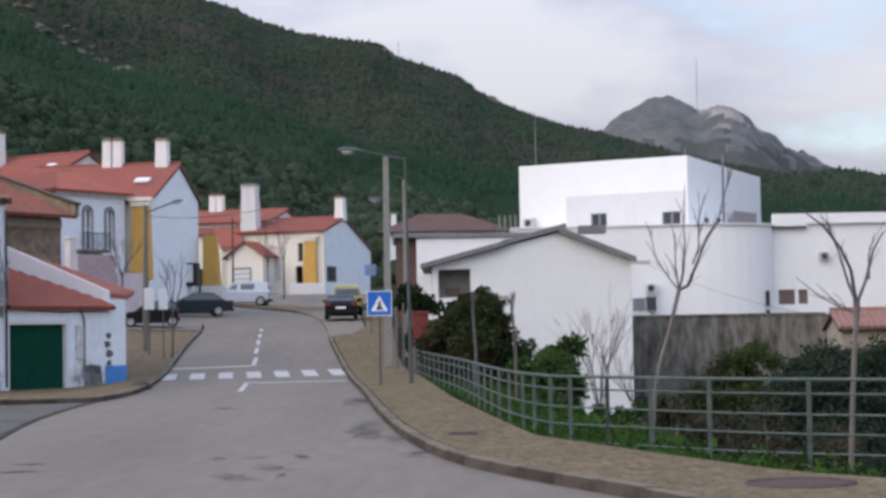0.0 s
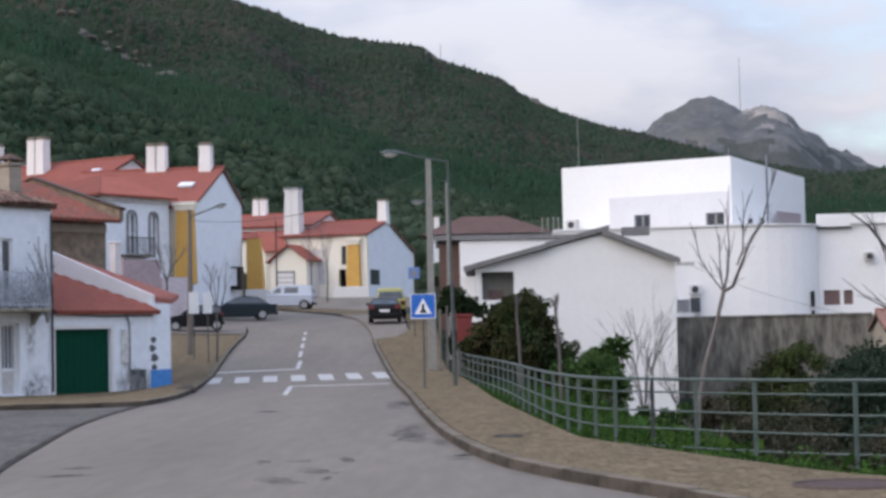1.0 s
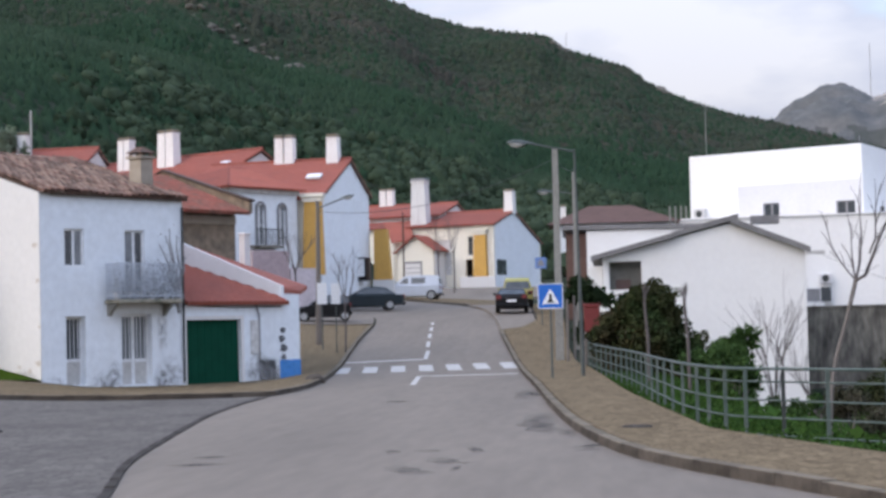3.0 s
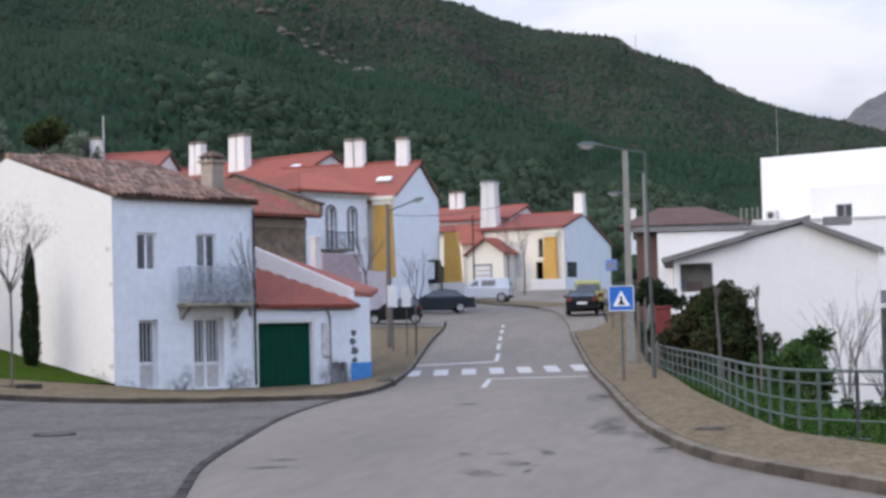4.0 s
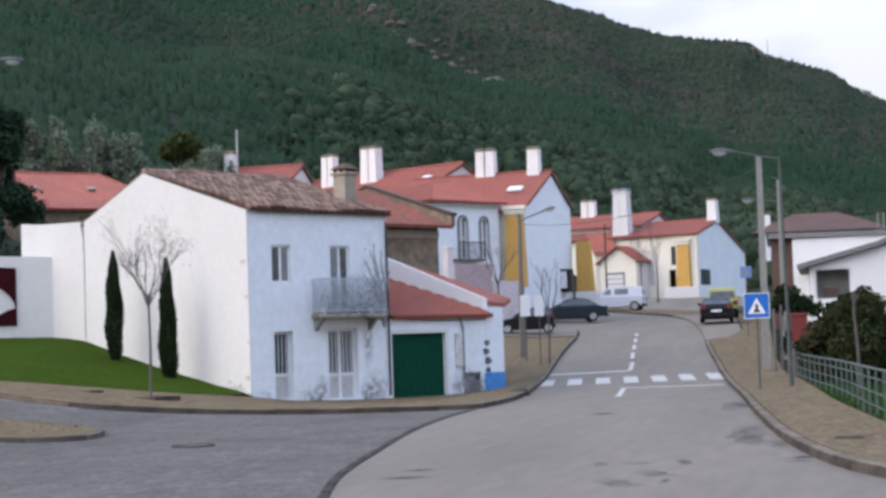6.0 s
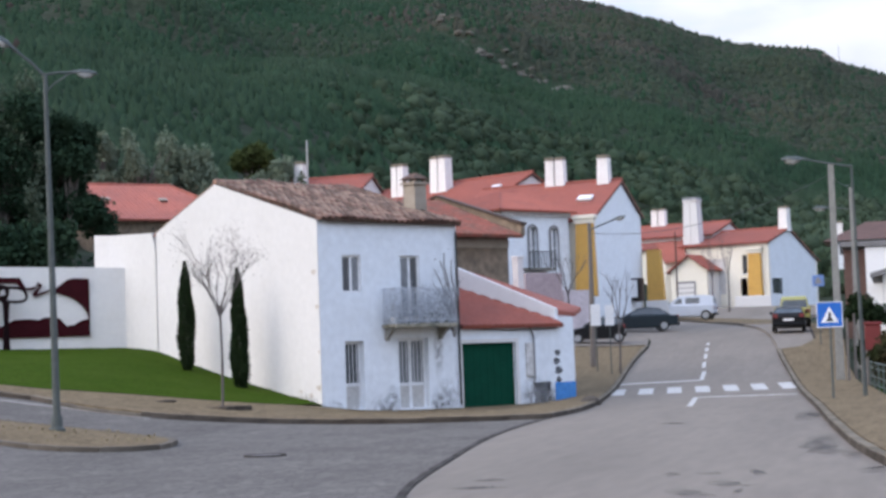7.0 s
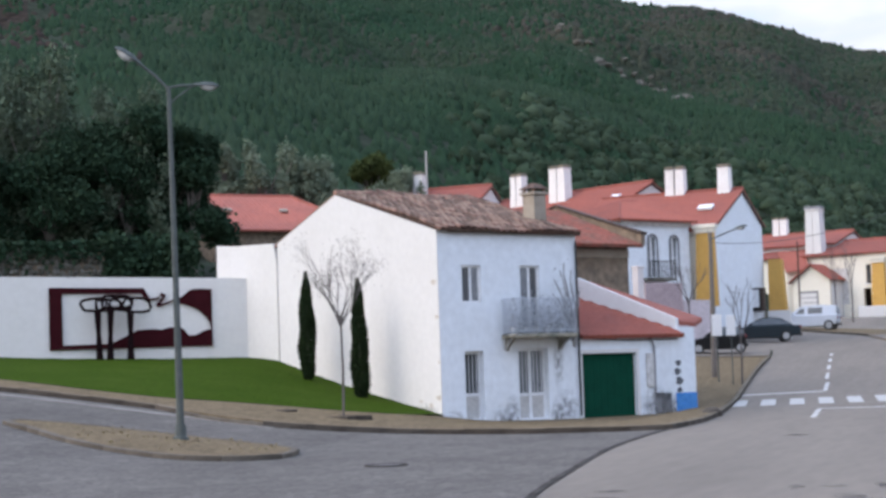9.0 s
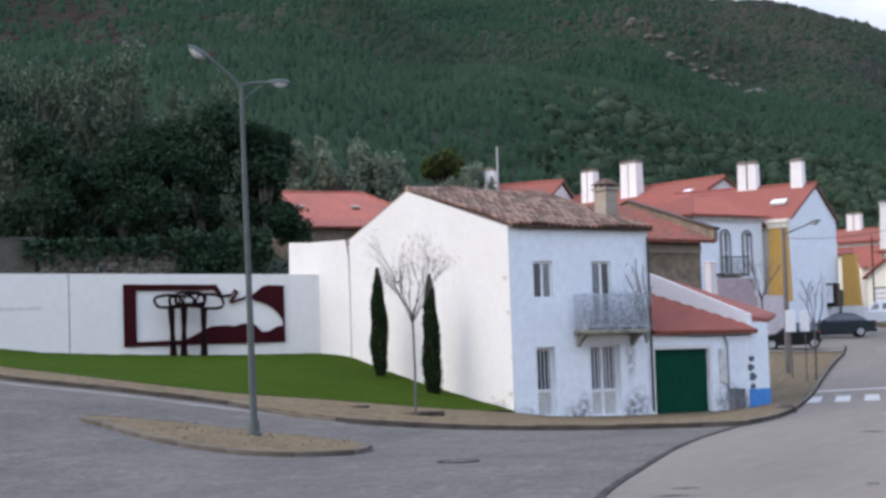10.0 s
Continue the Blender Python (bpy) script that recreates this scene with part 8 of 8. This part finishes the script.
def balcony_vine():
    rng = random.Random(6)
    t = thing("bare_vine", H1 @ pose(4.95, -0.5, 0.05), "bare twisted vine climbing past the balcony", "vine")
    bm = bmesh.new()
    pts = []
    for k in range(13):
        x, z = rng.uniform(-0.4, 0.3), 2.2
        line = [(0, 0, z)]
        n = 7
        hgt, dx = rng.uniform(3.2, 4.9), rng.uniform(-1.0, 0.5)
        for i in range(1, n + 1):
            f = i / n
            line.append((x * f + dx * max(0, f - 0.45) * 1.6 + rng.uniform(-0.06, 0.06), rng.uniform(-0.08, 0.08), z + (hgt - z) * f))
        tube(bm, line, [0.05 - 0.034 * i / n for i in range(n + 1)], 5)
        pts += [line[-1], line[-2]]
    part("stem", bm, M["grey_stem"], t)
    leaves("buds", [tuple(Vector(p) + Vector((rng.gauss(0, 0.12), rng.gauss(0, 0.08), rng.gauss(0, 0.12)))) for p in pts for _ in range(3)], 0.06, M["grey_stem"], t, seed=3)["kind"] = "stuff"
    rng = np.random.RandomState(12)
    c = thing("pot_plants", H1 @ pose(3.6, -0.42, 2.68), "grey withered pot plants crowding a balcony", "plants")
    p = np.stack([rng.uniform(-1.12, 1.3, 1500), rng.uniform(-0.1, 0.3, 1500), np.abs(rng.normal(0.42, 0.34, 1500))], -1)
    leaves("foliage", p, 0.075, M["grey_plant"], c, seed=4)
    low = np.stack([rng.uniform(-1.15, 1.3, 700), rng.uniform(-0.2, 0.1, 700), np.abs(rng.normal(0.05, 0.1, 700)) - 0.04], -1)
    leaves("low_foliage", low, 0.07, M["shrub"], c, seed=14)
    for x in (-1.05, -0.6, -0.2, 0.3, 0.8):
        part("pot", lofted(bmesh.new(), [[(x + r * math.cos(a), r * math.sin(a), z) for a in (6.2832 * k / 10 for k in range(10))] for r, z in ((0.08, 0.003), (0.11, 0.2), (0.12, 0.21))]), M["stain"], c)


M["grey_stem"] = mat("grey_stems", (0.25, 0.25, 0.255), 0.9, scale=4)
M["grey_plant"] = mat("withered_leaves", (0.40, 0.43, 0.46), 0.9, scale=4, island=0.18)
balcony_vine()


def garden_trees():
    spots = ((-46.5, 74.0, 10.6, 4.0, "olive"), (-43.0, 75.5, 10.9, 3.8, "olive"), (-39.8, 77.0, 9.5, 3.2, "olive"), (-37.8, 77.6, 8.5, 2.6, "leaf"), (-49.5, 72.0, 10.4, 4.2, "leaf"), (-41.6, 73.5, 7.5, 3.0, "leaf"), (-44.8, 71.8, 7.7, 3.0, "leaf"), (-38.8, 75.8, 8.7, 2.6, "leaf"), (-36.4, 77.6, 7.7, 2.0, "leaf"), (-47.0, 80.0, 9.1, 4.0, "leaf"), (-52.5, 80.0, 7.8, 4.6, "olive"),
             (-41.0, 97.2, 7.0, 2.8, "silver_leaf"), (-38.8, 98.4, 6.0, 2.2, "silver_leaf"), (-43.2, 96.4, 5.4, 2.0, "silver_leaf"), (-45.3, 127.2, 5.4, 2.1, "golden"), (-41.4, 121.1, 5.7, 2.6, "silver_leaf"), (-36.0, 140.0, 6.2, 3.2, "olive"))
    for k, (x, y, h, s, m) in enumerate(spots):
        leafy_tree("tree", x, y, float(land(x, y)) - 0.2, h, s, "silvery grey-green olive tree above the roofs" if m == "silver_leaf" else "tall grey-green evergreen tree behind the wall" if m == "olive" else "dense dark green evergreen tree behind the wall", M[m], 60 + k, 21000 if y < 90 else 19000, 0.17 if y < 90 else 0.2, 0.18, 0.05 if y < 90 else -0.1, "garden trees", plumes=m in ("olive", "silver_leaf"))


garden_trees()


def stone_bank():
    rng = random.Random(8)
    place = pose(-45.6, 63.4, 0, 0, 0, 33)
    t = thing("dry_stone_wall", place, "rough dry stone wall overgrown with weeds", "wall", kind="structure")
    part("core", cube(5.2, 10.8, 0.25, 0.7, 2.0, 7.35), M["rubble"], t)
    bm = bmesh.new()
    bmesh.ops.create_icosphere(bm, subdivisions=1, radius=0.5)
    for v in bm.verts:
        v.co *= rng.uniform(0.8, 1.15)
    me = bpy.data.meshes.new("stone")
    bm.to_mesh(me)
    bm.free()
    me.materials.append(M["rock_near"])
    for i in range(26):
        for j in range(11):
            s = rng.uniform(0.2, 0.34)
            shared("stone", me, pose(5.25 + i * 0.215 + rng.uniform(-0.07, 0.07), 0.22, 5.2 + j * 0.215 + rng.uniform(-0.05, 0.05), rng.uniform(0, 360), rng.uniform(0, 360), rng.uniform(0, 360)) @ Matrix.Diagonal((s * 1.2, s, s * 0.9, 1)), t)
    g0 = thing("garden_wall", place, "grey cement-rendered garden wall behind the mural wall", "wall", kind="structure")
    part("body", cube(-3.0, 4.9, 0.2, 0.5, 2.0, 7.6), M["mossy_render"], g0)
    part("coping", cube(-3.0, 4.93, 0.15, 0.55, 7.602, 7.68), M["mossy_render"], g0)
    g = np.random.RandomState(3)
    x, y = g.uniform(-46, -26, 6000), g.uniform(60.5, 76, 6000)
    pts = np.stack([x, y, land(x, y) + np.abs(g.normal(0, 1.1, 6000))], -1)
    # brambles over the wall's end
    u = np.stack([g.uniform(10.6, 14.8, 5000), g.uniform(0.0, 1.4, 5000), g.uniform(4.5, 8.0, 5000)], -1)
    u[:, 2] -= 0.5 * (1 + np.sin(u[:, 0] * 2.1)) * g.uniform(0, 1, 5000)
    u2 = np.stack([g.uniform(4.4, 10.8, 1300), g.uniform(-0.1, 0.3, 1300), 7.55 - np.abs(g.normal(0, 0.42, 1300))], -1)
    more = np.array([tuple(place @ Vector(p)) for p in np.concatenate([u, u2])])
    tagged(leaves("bank_weeds", np.concatenate([pts, more]), 0.24, M["leaf"], None, seed=6), "green weeds and brambles behind the garden wall", "weeds", kind="stuff")


M["rock_near"] = mat("field_stone", (0.145, 0.135, 0.118), 0.95, second=(0.062, 0.068, 0.045), scale=2.5, amount=0.8, grain=10, grain_amount=0.2, obj=0.4)
stone_bank()


def corner_stone():
    t = thing("corner_stone", pose(-9.1, 55.2, 0.1), "worn dark stone at the pavement's corner", "stone")
    bm = bmesh.new()
    bmesh.ops.create_icosphere(bm, subdivisions=3, radius=0.32)
    for v in bm.verts:
        v.co.z *= 0.6
        v.co += Vector((noise.noise(v.co * 3), noise.noise(v.co * 3 + Vector((5, 0, 0))), noise.noise(v.co * 3 + Vector((0, 5, 0))))) * 0.08
    part("stone", bm, M["kerb"], t, smooth=True)


corner_stone()


# ---------------------------------------------------------------- parked vehicles
M["hub"] = mat("alloy_rim", (0.32, 0.33, 0.34), 0.45, scale=6, amount=0.4)
# pale grey-blue reflections are put into the glass colour as patches
M["car_glass"] = mat("glass_with_reflections", (0.045, 0.055, 0.062), 0.1, second=(0.085, 0.10, 0.112), scale=1.3, amount=0.9, spec=0.7)


def wheel(parent, x, y, r):
    w = part("wheel", tube(bmesh.new(), [(x, y - 0.1, r), (x, y + 0.1, r)], r, 18), M["tyre"], parent)
    part("rim", tube(bmesh.new(), [(x, y - 0.115, r), (x, y + 0.115, r)], r * 0.66, 14), M["hub"], w)


def vehicle(name, m, label, length, width, profile, cabin, paint, wheels, r, group="parked vehicles", windows=None):
    """profile: the body's side outline (x, z), nose at +x; cabin: the side outline of the glazed part."""
    c = thing(name, m, label, "car", group)
    bm = bmesh.new()
    rings = []
    for f, e in ((-1.0, 0.10), (-0.94, 0.03), (-0.5, 0.0), (0.5, 0.0), (0.94, 0.03), (1.0, 0.10)):
        cx = sum(p[0] for p in profile) / len(profile)
        rings.append([(cx + (x - cx) * (1 - e * 0.35), f * width / 2, z - (e * 0.5 if z > 0.6 else -e * 0.6)) for x, z in profile])
    lofted(bm, rings)
    part("body", bm, M[paint], c, smooth=False)
    w2 = width / 2
    bm = bmesh.new()
    rings = []
    zb = min(z for x, z in cabin)
    zt = max(z for x, z in cabin)
    for f in (-1, 1):
        rings.append([(x, f * (w2 - 0.06 - 0.17 * (z - zb) / (zt - zb)), z) for x, z in cabin])
    lofted(bm, rings)
    part("cabin", bm, M[paint], c)
    cx = sum(p[0] for p in cabin) / len(cabin)
    cz = (zb + zt) / 2
    inner = [(cx + (x - cx) * 0.9, cz + (z - cz) * 0.74) for x, z in cabin]
    for f, hole in [(f, q) for f in (-1, 1) for q in (windows or [inner])]:
        inner = hole
        bm = bmesh.new()
        ring = [[(x, f * (w2 - 0.06 - 0.17 * (z - zb) / (zt - zb) + d), z) for x, z in inner] for d in (-0.02, 0.006)]
        lofted(bm, ring)
        part("side_window", bm, M["car_glass"], c)
    # windscreen and rear window
    for a, b in ((0, 1), (-1, -2)):
        (x0, z0), (x1, z1) = cabin[a], cabin[b]
        bm = bmesh.new()
        dx = 0.012 if a == 0 else -0.012
        q = [(x0 + (x1 - x0) * f, z0 + (z1 - z0) * f) for f in (0.1, 0.9)]
        vs = []
        for x, z in q:
            h = w2 - 0.14 - 0.17 * (z - zb) / (zt - zb)
            vs.append([(x - dx, -h, z + 0.008), (x - dx, h, z + 0.008)])
        f1 = [bm.verts.new(v) for v in (vs[0][0], vs[0][1], vs[1][1], vs[1][0])]
        f2 = [bm.verts.new((v.co.x + 2 * dx, v.co.y, v.co.z - 0.016)) for v in f1]
        bm.faces.new(f1)
        bm.faces.new(f2[::-1])
        for i in range(4):
            bm.faces.new((f1[i], f1[(i + 1) % 4], f2[(i + 1) % 4], f2[i]))
        part("windscreen" if a else "rear_window", bm, M["car_glass"], c)
    for x in wheels:
        for f in (-1, 1):
            wheel(c, x, f * (w2 - 0.09), r)
    x_front, x_back = max(p[0] for p in profile), min(p[0] for p in profile)
    for f in (-1, 1):
        part("tail_light", cube(x_back - 0.01, x_back + 0.1, f * w2 * 0.8 - 0.12, f * w2 * 0.8 + 0.12, 0.72, 0.92, 0.01), M["red"], c)
        part("headlight", cube(x_front - 0.14, x_front - 0.01, f * w2 * 0.72 - 0.16, f * w2 * 0.72 + 0.16, 0.6, 0.74, 0.01), M["bowl"], c)
        part("mirror", cube(cabin[-1][0] - 0.35, cabin[-1][0] - 0.2, f * (w2 + 0.08) - 0.08, f * (w2 + 0.08) + 0.08, zb + 0.02, zb + 0.16, 0.02), M[paint], c)
    part("number_plate", cube(x_back - 0.02, x_back - 0.012, -0.26, 0.26, 0.56, 0.67), M["sign_white"], c)
    part("bumper", cube(x_back - 0.05, x_back + 0.1, -w2 * 0.93, w2 * 0.93, 0.3, 0.48, 0.03), M["black"], c)
    return c


HATCH = [(-1.95, 0.3), (-1.98, 0.75), (-1.9, 0.95), (0.7, 0.95), (1.75, 0.75), (1.98, 0.55), (1.95, 0.28), (1.0, 0.2), (-1.0, 0.2)]
SALOON = [(-2.15, 0.35), (-2.2, 0.75), (-2.1, 0.93), (-1.2, 0.95), (0.9, 0.93), (2.0, 0.74), (2.2, 0.55), (2.15, 0.28), (1.0, 0.2), (-1.2, 0.2)]
SALOON_CAB = [(-1.75, 0.93), (-1.05, 1.36), (-0.4, 1.43), (0.15, 1.38), (1.05, 0.92)]
VAN = [(-1.93, 0.4), (-1.98, 0.95), (-1.94, 1.02), (1.1, 1.02), (1.95, 0.9), (2.25, 0.7), (2.2, 0.35), (1.0, 0.25), (-1.2, 0.25)]
VAN_CAB = [(-1.92, 1.0), (-1.86, 1.5), (-1.7, 1.6), (-1.0, 1.65), (0.2, 1.62), (0.42, 1.56), (1.15, 1.0)]
VAN_SIDE = [[(0.14, 1.1), (0.14, 1.46), (0.4, 1.46), (0.72, 1.1)], [(-1.0, 1.1), (-1.0, 1.48), (-0.08, 1.48), (-0.08, 1.1)]]
MPV = [(-2.0, 0.4), (-2.05, 0.95), (-1.98, 1.05), (1.0, 1.02), (1.75, 0.9), (2.0, 0.65), (1.95, 0.32), (1.0, 0.25), (-1.2, 0.25)]
MPV_CAB = [(-1.96, 1.0), (-1.82, 1.5), (-1.66, 1.64), (-0.9, 1.7), (0.1, 1.62), (1.05, 1.0)]
LOW_CAB = [(-1.88, 0.93), (-1.5, 1.2), (-1.3, 1.27), (-0.6, 1.31), (0.1, 1.26), (0.95, 0.93)]
MINI = [(-1.33, 0.35), (-1.38, 0.75), (-1.3, 0.88), (0.55, 0.88), (1.3, 0.74), (1.55, 0.55), (1.5, 0.28), (0.6, 0.2), (-0.7, 0.2)]
MINI_CAB = [(-1.35, 0.86), (-1.28, 1.16), (-1.12, 1.3), (-0.3, 1.33), (0.1, 1.27), (0.8, 0.86)]


def park(name, x, y, heading, label, *args, lift=0.0, size=1.0, **kw):
    return vehicle(name, pose(x, y, float(street(x, y)) + lift, 0, 0, heading) @ Matrix.Scale(size, 4), label, *args, **kw)


park("hatchback", -5.45, 98.0, 92.5, "black hatchback parked by the kerb", 3.95, 1.68, HATCH, LOW_CAB, "black", (-1.2, 1.25), 0.3, lift=0.135)
park("people_carrier", -5.62, 106.0, 95, "yellow-green people carrier parked ahead of a black hatchback", 4.05, 1.74, MPV, MPV_CAB, "yellow", (-1.4, 1.45), 0.33, lift=0.135)
park("saloon_car", -14.85, 110.0, 194, "dark blue-black saloon parked off the road", 4.3, 1.74, SALOON, SALOON_CAB, "navy", (-1.3, 1.35), 0.31)
park("small_car", -14.95, 94.4, 188, "black small car parked beside the houses", 2.95, 1.6, MINI, MINI_CAB, "black", (-1.05, 1.05), 0.27)
park("van", -14.95, 136.0, 178, "pale grey-white delivery van parked past the bend", 4.5, 1.8, VAN, VAN_CAB, "silver", (-1.4, 1.45), 0.33, windows=VAN_SIDE, size=1.12)

rb = thing("red_box", pose(-0.78, 61.6, 0.15), "red painted box on a post beside the shrubs", "box")
part("body", cube(-0.26, 0.26, -0.2, 0.2, 1.2, 2.02, 0.03), M["red"], rb)
part("post", cube(-0.04, 0.04, -0.04, 0.04, -0.6, 1.198), M["dark_metal"], rb)
part("lid", cube(-0.29, 0.29, -0.23, 0.23, 2.022, 2.12, 0.02), M["red"], rb)


# ---------------------------------------------------------------- rocks and masts on the hill
def outcrops():
    rng = random.Random(13)
    # a thin trail of rocks down the slope, by direction and rise, and two outcrops on the ridge
    trail = [(-13.3, 10.5, 4), (-12.75, 9.7, 4), (-12.45, 9.4, 6), (-12.15, 9.22, 6), (-11.85, 9.08, 5), (-11.3, 8.85, 4), (-11.0, 8.68, 7), (-10.7, 8.5, 7), (-10.4, 8.33, 5), (-10.1, 8.2, 7), (-9.75, 8.05, 8)]
    spots = []
    for az, rise, n in trail:
        rr = np.arange(190.0, 720.0, 2.0)
        z = land(rr * math.sin(radians(az)), rr * math.cos(radians(az)))
        spots.append((az, float(rr[int(np.argmax((z - 1.6) / rr >= math.tan(radians(rise))))]), n))
    for az, r0, n in spots + [(-1.5, 712.0, 10), (1.7, 712.0, 10)]:
        c = Vector((r0 * math.sin(radians(az)), r0 * math.cos(radians(az)), 0))
        t = thing("rock_outcrop", Matrix.Translation(c), "pale weathered rock outcrop on the wooded slope", "rocks", "outcrops")
        for k in range(n):
            a, r = radians(az + rng.uniform(-0.28, 0.28)), r0 + rng.uniform(-7, 3)
            x, y = r * math.sin(a), r * math.cos(a)
            z = float(land(x, y)) + 0.75
            s = rng.uniform(0.4, 1.15)
            bm = bmesh.new()
            bmesh.ops.create_icosphere(bm, subdivisions=2, radius=s)
            for v in bm.verts:
                v.co.z *= 0.75
                v.co.x *= 1.3
                v.co += Vector((noise.noise(v.co * 0.4 + c), noise.noise(v.co * 0.5 + Vector((9, k, 0))), noise.noise(v.co * 0.4 + Vector((k, 9, 0))))) * s * 0.6
                v.co += Vector((x, y, z)) - c
            part("rock", bm, M["outcrop"], t)


outcrops()


def masts():
    for az, r, h, nm in ((-1.28, 705, 9.0, "thin lattice radio mast on the ridge"), (7.95, 1590, 46.0, "tall thin radio mast on the rocky peak")):
        x, y = r * math.sin(radians(az)), r * math.cos(radians(az))
        t = thing("radio_mast", pose(x, y, float(land(x, y)) - 1), nm, "mast", "radio masts")
        part("shaft", tube(bmesh.new(), [(0, 0, 0), (0, 0, h)], [0.35 if h > 20 else 0.16, 0.25 if h > 20 else 0.1], 6), M["lead"], t)


masts()
